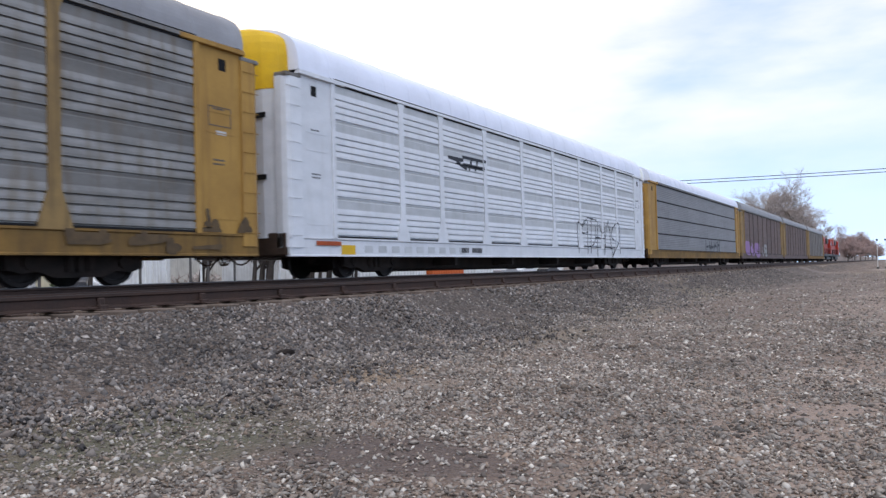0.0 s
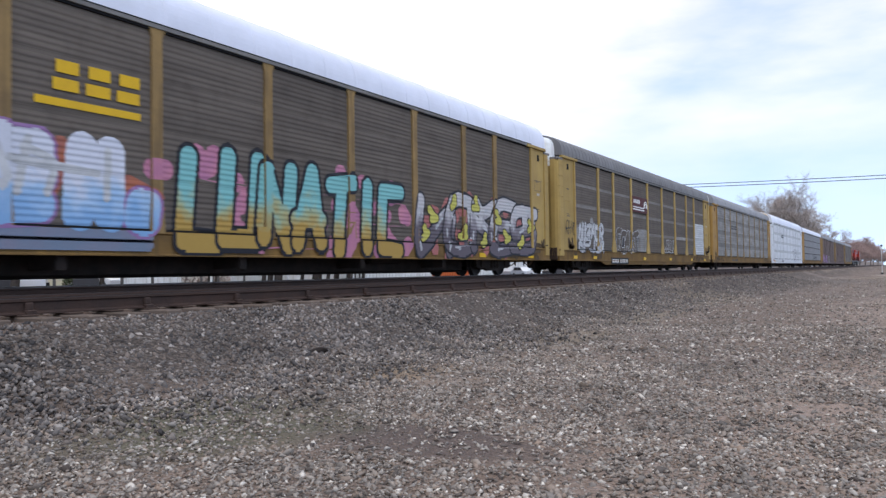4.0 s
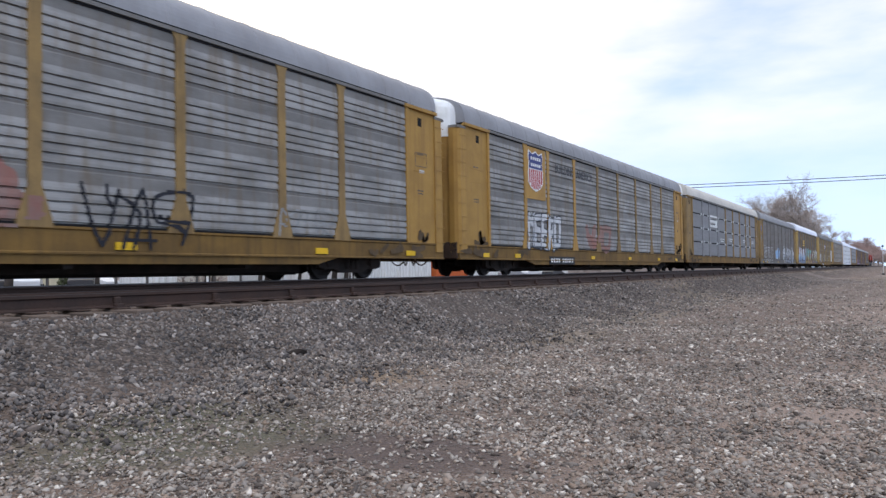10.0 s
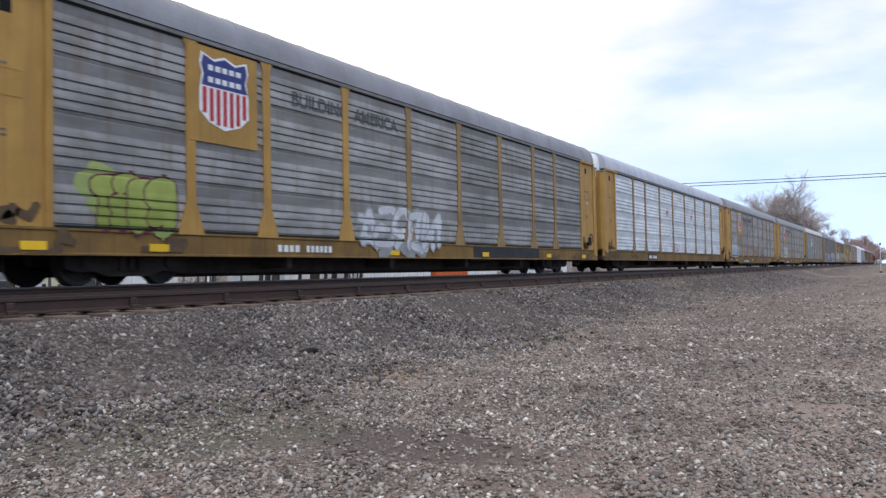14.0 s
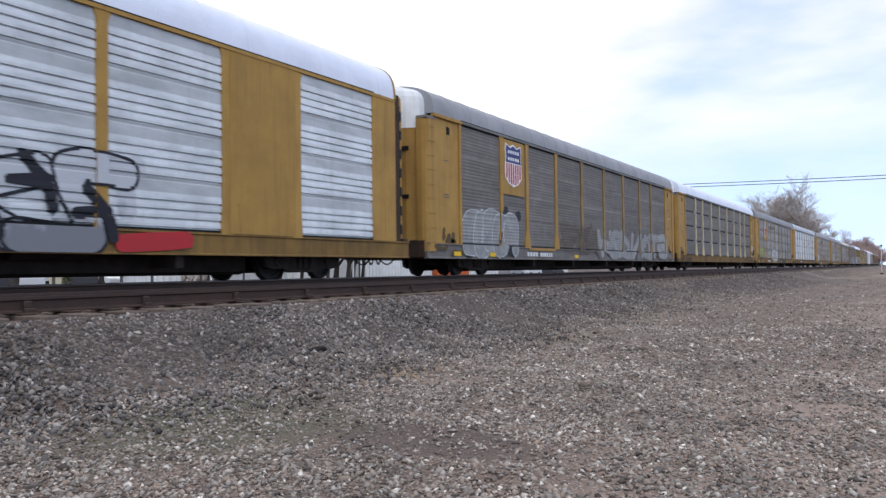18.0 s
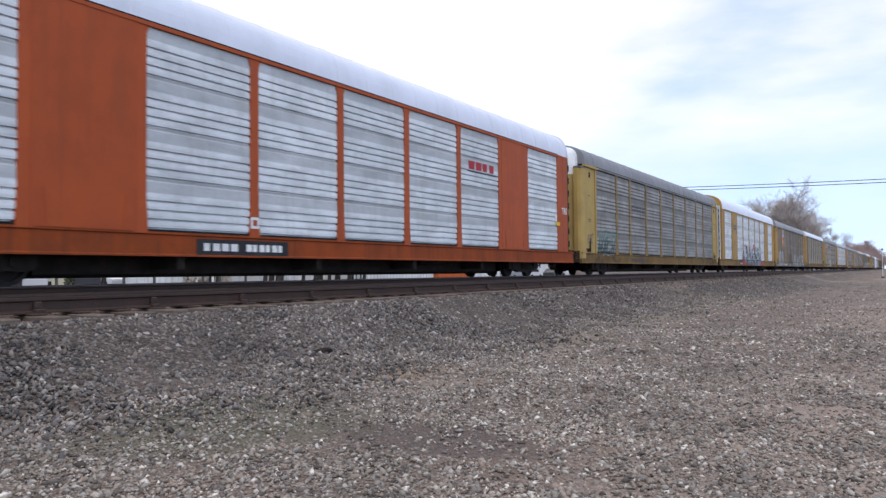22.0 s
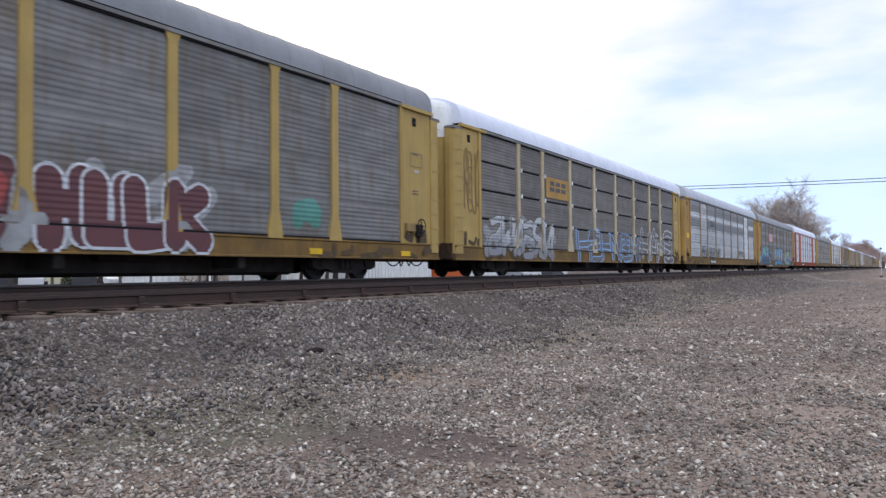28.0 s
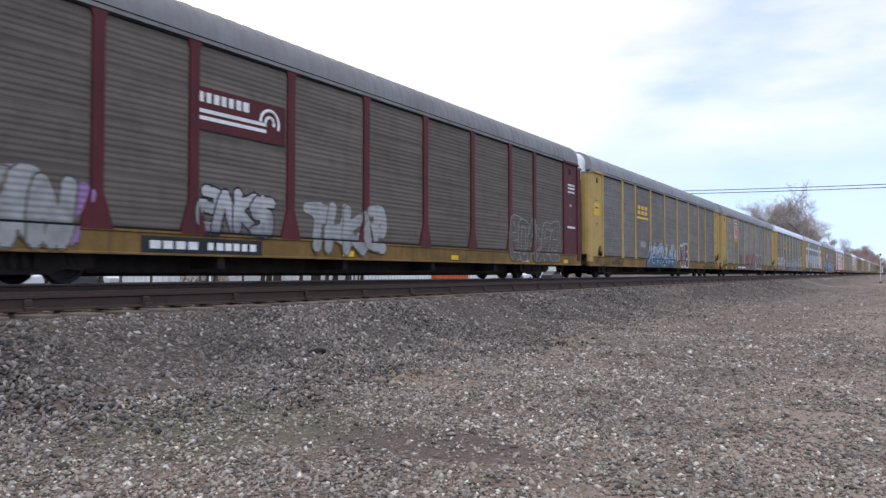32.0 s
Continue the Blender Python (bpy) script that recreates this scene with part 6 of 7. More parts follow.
for i, m_, flat_mat in ((12, yellow, gray_letter), (14, orange, red_paint)):
    c = pick(i)
    for y in (-8.325, 8.325):
        part("solid_panel", boxed(X_PANEL - 0.02, X_PANEL + 0.068, y - 0.99, y + 0.99, Z_DECK, Z_EAVE - 0.002), m_, c, "smooth painted side panel")
        for s in (-0.7, 0.7):
            rod_bm = rod(bmesh.new(), (X_PANEL + 0.07, y + s, Z_DECK + 0.05), (X_PANEL + 0.07, y + s * 1.12, Z_DECK + 0.62), 0.012, 6)
            part("gusset_edge", rod_bm, m_, c)
c = pick(12)
blocks(c, -8.9, -7.65, 3.40, 0.40, 3, gray_letter, X_PANEL + 0.07, 0.08)
for y, s in ((-9.1, 1), (-7.45, -1)):
    plate(c, "bracket", y, y + 0.06, 3.2, 3.95, gray_letter, X_PANEL + 0.068, 0.006)
    for z in (3.2, 3.89):
        plate(c, "bracket", min(y, y + s * 0.2), max(y, y + s * 0.2) + 0.03, z, z + 0.06, gray_letter, X_PANEL + 0.0685, 0.006)
graffiti(c, "rib", "SVNAKZ", -4.7, 5.0, 0.60, 2.2, sp((0.24, 0.24, 0.26), (0.58, 0.59, 0.61), 0.7, 1.5), INK, 0.25, 0.06, 0.55, 25, sp((0.26, 0.26, 0.28), (0.60, 0.61, 0.63), 0.7, 1.4), label="silver and black sprayed lettering over red")
for y, z in ((-4.2, 1.35), (-2.7, 1.75), (-1.2, 1.6), (0.2, 1.35), (1.3, 1.7), (2.4, 1.3), (3.3, 1.75), (4.4, 1.3)):
    painted(c, "graffiti_wedge", "rib", [(y - 0.3, z + 0.32, y + 0.1, z - 0.1), (y + 0.1, z - 0.1, y + 0.2, z - 0.5), (y - 0.5, z - 0.1, y + 0.1, z - 0.05)], 0.10, INK, 0.028, (0.6, 2.6), "black sprayed wedge")
number_board(c, -5.95, -4.7, 0.60, True, 12)
plate(c, "warning_plate", -12.5, -12.1, 1.5, 1.7, yellow_bright, X_POST + 0.006, 0.006)

for flame in ((-5.1, 0.75, -4.4, 1.0), (-4.6, 0.65, -3.8, 0.7), (4.8, 0.72, 6.2, 0.8), (-3.1, 2.02, -2.75, 2.05), (-2.95, 2.2, -2.9, 2.22), (0.6, 2.0, 0.95, 2.05), (0.7, 2.3, 0.85, 2.35), (3.95, 1.85, 4.2, 1.95)):
    painted(c, "graffiti_red", "rib", [flame], 0.17, red_paint, 0.014, (0.56, 2.9), "red sprayed flame")
c = pick(13)
blocks(c, -6.95, -4.55, 3.18, 0.32, 8, gray_letter, X_PANEL + 0.042, 0.055)
green = sp((0.07, 0.10, 0.08), (0.20, 0.26, 0.22))
graffiti(c, "rib", "ARSV", -12.0, -9.4, 0.95, 2.05, green, DULL, 0.1, 0.03, 0.1, 26, label="dark green sprayed tag")
graffiti(c, "rib", "KSRO", -13.25, -12.65, 1.4, 1.8, gray_letter, None, 0.011, 0, 0.1, 27, name="graffiti_scrawl")
number_board(c, -7.2, -4.4, 0.60, False, 13, gray_letter)

c = pick(14)
number_board(c, -5.95, -3.35, 0.60, True, 14)
plate(c, "white_frame", -4.52, -4.28, 1.13, 1.37, white_paint, X_POST + 0.002, 0.008)
plate(c, "white_frame_core", -4.46, -4.34, 1.19, 1.31, orange, X_POST + 0.009, 0.004)
bars(c, c, 5.0, 6.9, 3.45, 0.26, 4, red_paint, X_PANEL + 0.045, 2)
plate(c, "emblem_line", 4.95, 7.0, 3.36, 3.4, gray_letter, X_PANEL + 0.045, 0.005)
words(c, "TRI", 12.72, 2.47, 0.36, white_paint, X_POST + 0.012)
part("round_emblem", rod(bmesh.new(), (X_POST + 0.008, 12.1, 2.35), (X_POST + 0.016, 12.1, 2.35), 0.1, 20), white_paint, c)
plate(c, "warning_plate", 12.1, 12.5, 1.98, 2.13, yellow_bright, X_POST + 0.006, 0.008)

c = pick(15)
plate(c, "sign", -7.2, -4.55, 2.95, 3.75, surface("faded_pink_paint", (0.50, 0.25, 0.27), 0.6, 0.0, (0.56, 0.36, 0.37), 2.0, 0.7, 0.07), X_PANEL + 0.045, 0.015, "faded pink sign with pale bars")
for k in range(4):
    bars(c, c, -7.05, -4.75, 3.56 - k * 0.17, 0.07, 14 - k, surface("pale_pink_letter", (0.62, 0.40, 0.43), 0.6), X_PANEL + 0.061, k)
turq = sp((0.04, 0.12, 0.24), (0.20, 0.44, 0.46), 0.8, 2.1, (0.06, 0.26, 0.46))
ICE = sp((0.36, 0.56, 0.60), (0.50, 0.66, 0.58))
graffiti(c, "rib", "AMEN", -12.7, -7.4, 0.62, 2.35, turq, INK, 0.22, 0.08, 0.3, 28, DARKRED, label="turquoise and blue sprayed lettering over dark red", shine=ICE, plain=True)
graffiti(c, "rib", "VV", -13.5, -12.6, 0.7, 1.5, ICE, INK, 0.05, 0.05, 0.3, 128)
graffiti(c, "rib", "VL", -7.3, -6.4, 0.8, 1.5, ICE, INK, 0.06, 0.05, -0.2, 129, DARKRED)
graffiti(c, "rib", "SKIER", -3.05, 2.7, 0.57, 2.3, sp((0.10, 0.34, 0.56), (0.24, 0.48, 0.68), 0.8, 2.0, (0.46, 0.44, 0.22)), INK, 0.23, 0.085, 0.25, 29, label="sky blue and yellow sprayed lettering", plain=True)
MAUVE = surface("mauve_spray", (0.30, 0.16, 0.29), 0.6, 0.0, (0.22, 0.15, 0.25), 1.6, 0.8, 0.08)
for y, z in ((9.9, 1.4), (10.6, 1.3), (11.2, 1.35), (3.6, 1.3), (4.2, 1.1), (9.9, 1.0), (10.8, 1.0)):
    painted(c, "graffiti_cloud", "rib", [(y - 0.3, z, y + 0.3, z + 0.1)], 0.30, PURPLE if z < 1.2 else MAUVE, 0.003, (0.98, 2.2), "pink and purple overspray")
    painted(c, "graffiti_cloud", "rib", [(y - 0.1, z - 0.1, y + 0.1, z)], 0.15, MAUVE if z < 1.2 else PINK, 0.0045, (0.98, 2.2), "pink overspray")
graffiti(c, "rib", "ALCH", 5.0, 9.8, 0.58, 2.1, sp((0.26, 0.46, 0.50), (0.52, 0.60, 0.34), 1.0, 1.8), INK, 0.2, 0.12, 0.1, 30, INK, label="pale green sprayed lettering with black outline", plain=True)
graffiti(c, "rib", "V", 4.0, 4.8, 0.9, 2.0, sp((0.30, 0.48, 0.50), (0.50, 0.58, 0.34)), INK, 0.12, 0.08, 0.1, 130)
number_board(c, -7.4, -4.9, 0.40, True, 15)

c = pick(16)
for k, (a, d) in enumerate(zip([-SIDE_END, *POSTS], [*POSTS, SIDE_END])):
    painted(c, "light_band", "rib", [(a + 0.2, 3.82, d - 0.2, 3.82)], 0.10, galv_bright, 0.003, (3.7, 3.95))
    if k not in (1, 7):
        painted(c, "dark_band", "rib", [(a + 0.2, z, d - 0.2, z) for z in (4.1, 4.3, 4.5, 3.1, 3.3, 3.5)], 0.11, galv_slate, 0.002, (3.0, 4.62))
painted(c, "clean_patch", "rib", [(7.5, z, 9.2, z) for z in np.arange(1.05, 4.6, 0.15)], 0.1, galv_bright, 0.003, (1.0, 4.65), "clean galvanised sheet")
graffiti(c, "rib", "ORTS", -4.0, -2.8, 1.05, 1.65, gray_letter, None, 0.03, 0, 0.1, 31, name="graffiti_scrawl")
graffiti(c, "rib", "PORLS", 4.7, 6.7, 1.2, 1.65, gray_letter, None, 0.03, 0, 0.1, 32, name="graffiti_scrawl")
blocks(c, -6.45, -5.15, 3.22, 0.38, 3, INK, X_PANEL + 0.042, 0.07)
for y, e in ((-6.85, 1), (-4.95, -1)):
    plate(c, "bracket", y, y + 0.06, 3.0, 3.75, INK, X_PANEL + 0.042, 0.006)
    for z in (3.0, 3.69):
        plate(c, "bracket", min(y, y + e * 0.2), max(y, y + e * 0.2) + 0.03, z, z + 0.06, INK, X_PANEL + 0.0425, 0.006)
for y in (-6.6, -5.5):
    plate(c, "stencil", y, y + 0.25, 2.84, 2.93, INK, X_PANEL + 0.042, 0.004)
graffiti(c, "rib", "BSREA", -9.1, -7.45, 1.0, 1.75, gray_letter, None, 0.028, 0, 0.1, 131, name="graffiti_scrawl")
graffiti(c, "rib", "OSMUR", -6.9, -4.8, 1.0, 1.7, gray_letter, None, 0.028, 0, 0.1, 132, name="graffiti_scrawl")
number_board(c, -6.4, -4.55, 0.60, True, 16)
plate(c, "warning_plate", -13.3, -12.6, 2.2, 2.5, yellow_bright, X_PANEL + 0.022, 0.006)

c = pick(17)
plate(c, "logo_plate", -6.9, -4.55, 3.0, 3.8, yellow, X_PANEL + 0.03, 0.012, "yellow plate with dark blocks")
blocks(c, -6.6, -4.85, 3.26, 0.4, 3, gray_letter, X_PANEL + 0.043, 0.10)
graffiti(c, "slit", "SHAERN", -11.7, -6.2, 0.7, 2.05, sp((0.30, 0.30, 0.31), (0.58, 0.58, 0.58), 0.8, 1.9), soot, 0.12, 0.035, 0.1, 33, DULL, label="white sprayed lettering")
graffiti(c, "slit", "HEHNEH", -3.6, 5.4, 0.6, 1.9, soot_mid, SKYBLUE, 0.1, 0.06, 0.0, 34, label="blue outlined sprayed lettering")
graffiti(c, "slit", "HAHE", 5.5, 12.0, 0.66, 2.3, soot_mid, CHALK, 0.12, 0.07, 0.1, 35, label="white outlined sprayed lettering")
for p in POSTS:
    for z in (1.92, 2.85, 3.79):
        part("hinge", shared("hinge", lambda: to_mesh("hinge", boxed(-0.012, 0.045, -0.04, 0.04, -0.07, 0.07, bevel=0.01), cap_white)), None, c, at=pose(X_PANEL, p + 0.3, z))
graffiti(c, "slit", "RSUD", -13.4, -12.4, 2.2, 4.0, yellow_dirty, None, 0.03, 0, 0.0, 36, name="graffiti_scrawl")

c = pick(18)
shield(c, -9.1, -7.45, 3.05, 4.55)
BROWNRED = surface("brown_red_spray", (0.135, 0.055, 0.055), 0.6, 0.0, (0.10, 0.05, 0.055), 2.0, 0.7, 0.08)
graffiti(c, "fine", "MACNO", -3.5, 1.2, 0.60, 1.95, BROWNRED, DULL, 0.18, 0.05, 0.1, 37, soot_light, label="brown-red block forms with white outline")
graffiti(c, "fine", "HULK", 1.45, 5.3, 0.60, 1.95, BROWNRED, CHALK, 0.24, 0.055, 0.0, 137, DULL, label="brown-red block lettering with white outline", plain=True)
for y in (-2.0, -0.6, 0.9):
    painted(c, "graffiti_fleck", "fine", [(y, 1.3, y + 0.1, 1.6)], 0.16, surface("dull_red_spray", (0.30, 0.07, 0.06), 0.6), 0.024, (0.98, 2.1), "red sprayed fleck")
graffiti(c, "fine", "ASTV", -11.7, -9.5, 1.2, 2.15, DULL, None, 0.03, 0, 0.2, 38, name="graffiti_scrawl")
graffiti(c, "fine", "SH", -6.4, -5.2, 1.0, 1.8, INK, None, 0.06, 0, 0.2, 39)
graffiti(c, "fine", "H", 7.6, 8.6, 1.2, 1.9, sp((0.10, 0.26, 0.20), (0.14, 0.34, 0.28)), None, 0.2, 0, 0, 40)
number_board(c, -7.5, -3.6, 0.60, True, 18)

c = pick(19)
graffiti(c, "fine", "KSVGSWAN", -4.9, 1.1, 0.58, 1.7, sp((0.10, 0.20, 0.31), (0.34, 0.46, 0.56), 0.7, 1.5), INK, 0.10, 0.04, 0.4, 41, sp((0.09, 0.13, 0.19), (0.20, 0.28, 0.36), 0.7, 1.5), label="steel blue and white sprayed lettering", shine=CHALK)
for y in (-4.6, -3.6, -2.6, -2.3, -1.1, 0.0, 0.3):
    painted(c, "graffiti_spike", "fine", [(y, 1.35, y + 0.12, 1.85)], 0.055, CHALK, 0.03, (0.98, 2.0), "white sprayed spike")
painted(c, "graffiti_patch", "fine", [(-6.0, 1.75, -5.3, 1.72)], 0.16, DULL, 0.003, (1.0, 2.1))
graffiti(c, "fine", "HIE", 2.15, 4.25, 0.64, 1.98, BROWNRED, CHALK, 0.20, 0.09, 0.0, 42, label="dark red tag with white outline", plain=True)
blocks(c, -6.75, -4.85, 3.28, 0.46, 3, yellow_bright, X_PANEL + 0.03, 0.10)
plate(c, "underline", -6.8, -4.75, 3.05, 3.15, yellow_bright, X_PANEL + 0.026, 0.006)
plate(c, "warning_plate", -13.3, -12.6, 2.8, 3.35, yellow_bright, X_PANEL + 0.022, 0.008, "yellow plate with dark bars")
bars(c, c, -13.2, -12.7, 3.1, 0.08, 4, gray_letter, X_PANEL + 0.031, 2)
number_board(c, 4.9, 6.4, 0.60, False, 19, gray_letter)

c = pick(20)
plate(c, "sign", -7.15, -4.5, 3.0, 3.85, maroon, X_PANEL + 0.03, 0.02, "maroon sign with white stripes")
bars(c, c, -7.0, -5.6, 3.55, 0.2, 7, white_paint, X_PANEL + 0.052, 4)
for z in (3.2, 3.34):
    plate(c, "sign_stripe", -7.1, -5.1, z, z + 0.075, white_paint, X_PANEL + 0.051, 0.005)
for r in (0.13, 0.28):
    bm = bmesh.new()
    for k in range(12):
        a, d = (math.radians(-25 + k * 17), math.radians(-25 + (k + 1) * 17))
        rod(bm, (X_PANEL + 0.053, -5.0 + r * math.cos(a), 3.42 + r * math.sin(a)), (X_PANEL + 0.053, -5.0 + r * math.cos(d), 3.42 + r * math.sin(d)), 0.035, 6)
    part("sign_arc", bm, white_paint, c)
graffiti(c, "fine", "SNKS", -7.0, -4.8, 1.0, 1.9, sp((0.26, 0.25, 0.25), (0.50, 0.49, 0.48), 0.9, 1.9), INK, 0.11, 0.04, 0.1, 43, label="white sprayed tag")
graffiti(c, "fine", "THKS", -3.9, -0.5, 0.7, 1.9, DULL, soot, 0.14, 0.03, 0.1, 44, label="dull white sprayed lettering")
graffiti(c, "fine", "EOAKES", 7.0, 11.6, 0.66, 2.15, soot, DULL, 0.12, 0.028, 0.15, 45, label="faded white sprayed lettering")
graffiti(c, "fine", "ERN", -11.3, -9.6, 0.6, 1.8, DULL, soot, 0.14, 0.04, 0.1, 46, PURPLE)
number_board(c, -8.25, -5.2, 0.60, True, 20)
for z in (3.5, 3.66, 3.8):
    bars(c, c, 12.55, 13.3, z, 0.08, 4, white_paint, X_PANEL + 0.021, 5)
plate(c, "white_line", 12.5, 13.35, 2.05, 2.13, white_paint, X_PANEL + 0.021, 0.004)

c = pick(-1)
graffiti(c, "slit", "HIHI", 0.5, 6.0, 0.8, 1.9, INK, None, 0.08, 0, 0.1, 50)
c = pick(-2)
graffiti(c, "fine", "SHAO", -12.0, -4.0, 0.7, 2.0, PURPLE, None, 0.25, 0, 0.1, 51)
graffiti(c, "fine", "NE", -2.0, 1.0, 0.7, 1.9, DULL, None, 0.15, 0, 0.1, 52)


# ---- the two locomotives ahead ----
loco_red = surface("locomotive_red", (0.36, 0.035, 0.02), 0.5, 0.0, (0.24, 0.03, 0.02), 1.5, 0.6, 0.05)
loco_black = surface("locomotive_black", (0.02, 0.02, 0.021), 0.5, 0.0, (0.05, 0.045, 0.04), 2.0, 0.6, 0.08)


def locomotive():
    loco = thing("locomotive", "red and black diesel freight locomotive on the track", "locomotive", group="locomotives of the train")
    part("frame", boxed(-1.5, 1.5, -10.8, 10.8, 1.05, 1.45, bevel=0.04), loco_black, loco)
    part("long_hood", boxed(-0.95, 0.95, -10.0, 5.8, 1.45, 4.35, bevel=0.18), loco_red, loco)
    part("radiator", boxed(-1.45, 1.45, -9.8, -6.0, 3.3, 4.6, bevel=0.12), loco_red, loco)
    part("dynamic_brake", boxed(-1.2, 1.2, 0.5, 4.8, 3.5, 4.6, bevel=0.12), loco_black, loco)
    cab = part("cab", boxed(-1.5, 1.5, 5.9, 8.4, 1.45, 4.5, bevel=0.14), loco_red, loco)
    part("short_hood", boxed(-1.0, 1.0, 8.4, 10.3, 1.45, 3.0, bevel=0.15), loco_red, loco)
    glass = surface("cab_glass", (0.02, 0.025, 0.03), 0.15)
    for y in (6.25, 7.3):
        part("side_window", boxed(1.49, 1.515, y, y + 0.75, 3.2, 3.95, bevel=0.01), glass, cab)
    for k in range(10):
        part("hood_door", shared("hood_door", lambda: to_mesh("hood_door", boxed(0.945, 0.975, -0.62, 0.62, 1.7, 3.25, bevel=0.01), loco_red)), None, loco, at=pose(0, -5.2 + k * 1.15, 0))
    part("fuel_tank", boxed(-1.35, 1.35, -3.2, 3.2, 0.35, 1.05, bevel=0.15), loco_black, loco)
    for k in range(14):
        part("stanchion", shared("stanchion", lambda: to_mesh("stanchion", rod(bmesh.new(), (1.45, 0, 1.45), (1.45, 0, 2.5), 0.02, 6), loco_black)), None, loco, at=pose(0, -10.5 + k * 1.22, 0))
    part("handrail", rod(bmesh.new(), (1.45, -10.5, 2.5), (1.45, 5.4, 2.5), 0.022, 6), loco_black, loco)
    part("rear_panel", boxed(-1.45, 1.45, -10.75, -10.6, 1.45, 2.3, bevel=0.02), loco_black, loco)
    for y in (-7.2, 7.2):
        t = part("truck", boxed(-1.15, 1.15, y - 2.4, y + 2.4, 0.45, 0.9, bevel=0.06), loco_black, loco)
        for dy in (-1.85, 0.0, 1.85):
            w = part("wheelset", WHEEL, steel_wheel, t)
            w.matrix_parent_inverse = Matrix.Translation((0, y + dy, 0.44))
            wheelsets.append(w)
    for s in (1, -1):
        part("coupler", COUPLER, None, loco, at=pose(0, s * 10.75, 0) @ pose(0, 0, 0, 0, 0, 0 if s > 0 else 180))
    return loco


first = locomotive()
second = locomotive()
engines = [(0, first), (1, second)]


# ---- behind the tracks ----
siding_white = surface("white_metal_siding", (0.84, 0.85, 0.83), 0.5, 0.1, (0.58, 0.58, 0.55), 1.0, 0.5, 0.05, streak=(0.40, 0.36, 0.28), streak_amount=0.4)
siding_orange = surface("orange_metal_siding", (0.60, 0.15, 0.045), 0.5, 0.1, (0.48, 0.13, 0.05), 1.0, 0.5, 0.05)
siding_gray = surface("gray_block_wall", (0.12, 0.112, 0.105), 0.8, 0.0, (0.07, 0.066, 0.06), 1.0, 0.6, 0.07)
siding_pale = surface("pale_stucco_wall", (0.62, 0.59, 0.52), 0.8, 0.0, (0.42, 0.40, 0.35), 1.0, 0.6, 0.07, streak=(0.25, 0.23, 0.19), streak_amount=0.4)
bark_dark = surface("dark_bark", (0.05, 0.042, 0.036), 0.95, 0.0, (0.085, 0.07, 0.06), 4.0, 0.6, 0.15, bump=0.5, bump_scale=20)
siding_cream = surface("cream_clapboard", (0.66, 0.60, 0.42), 0.6, 0.0, (0.55, 0.5, 0.36), 1.0, 0.5, 0.05)
bark = surface("gray_bark", (0.20, 0.165, 0.14), 0.95, 0.0, (0.27, 0.235, 0.205), 4.0, 0.6, 0.15, bump=0.5, bump_scale=20)
# twig tone lightened for the haze over the distant trees
twig_brown = surface("bare_twigs", (0.42, 0.36, 0.32), 0.95, 0.0, (0.32, 0.27, 0.24), 0.5, 0.6, 0.1)
twig_red = surface("reddish_bare_twigs", (0.38, 0.27, 0.235), 0.95, 0.0, (0.29, 0.20, 0.175), 0.3, 0.6, 0.1)
evergreen = surface("evergreen_bush", (0.06, 0.08, 0.04), 0.9, 0.0, (0.10, 0.10, 0.05), 2.0, 0.6, 0.1)
glass_dark = surface("dark_window_glass", (0.03, 0.035, 0.04), 0.12)
tyre = surface("tyre_rubber", (0.02, 0.02, 0.02), 0.9)


def ribbed_store(name, label, category, y0, y1, x0, depth, h, mat, rib=0.6, roof=True):
    """A long shed or container whose front faces the tracks, with ribbed siding."""
    b = thing(name, label, category, pose(x0, y0, 0.1))
    part("wall", boxed(-depth, 0, 0, y1 - y0, 0.0, h), mat, b)
    rib_me = to_mesh("siding_rib", boxed(0.0, 0.05, -0.07, 0.07, 0.1, h - 0.1), mat)
    k = int((y1 - y0) / rib)
    for i in range(k):
        part("siding_rib", rib_me, None, b, at=pose(0, (i + 0.5) * (y1 - y0) / k, 0))
    part("skirt", boxed(0.0, 0.04, 0, y1 - y0, 0.0, 0.12), siding_gray, b)
    if roof:
        part("roof", boxed(-depth - 0.2, 0.25, -0.2, y1 - y0 + 0.2, h, h + 0.18, bevel=0.03), siding_gray, b)
    return b


ribbed_store("storage_shed", "long white shed with ribbed metal siding", "building", 64.5, 78.6, -48, 10, 4.2, siding_white)
ribbed_store("shipping_container", "orange ribbed steel shipping container", "container", 79.0, 86.8, -47.5, 2.5, 2.7, siding_orange, 0.4, False)
ribbed_store("storage_shed", "long white shed with ribbed metal siding", "building", 87.6, 122.0, -48, 10, 3.6, siding_white, 0.9)
ribbed_store("trailer", "white ribbed trailer body parked in the yard", "trailer", 36.6, 39.6, -46, 2.5, 2.9, siding_white, 0.6, False)
ribbed_store("workshop", "gray block workshop with flat roof", "building", 14.0, 29.5, -56, 10, 4.0, siding_gray, 3.0)
ribbed_store("cream_house", "small cream house with flat roof edge", "house", 35.0, 38.2, -58, 6, 3.2, siding_cream, 1.6)
ribbed_store("back_building", "pale building behind the bare trees", "building", 40.5, 63.0, -62, 9, 3.4, siding_pale, 2.8)
ribbed_store("white_garage", "small white garage behind bare trunks", "building", 55.2, 58.0, -52, 5, 2.8, siding_white, 0.7)


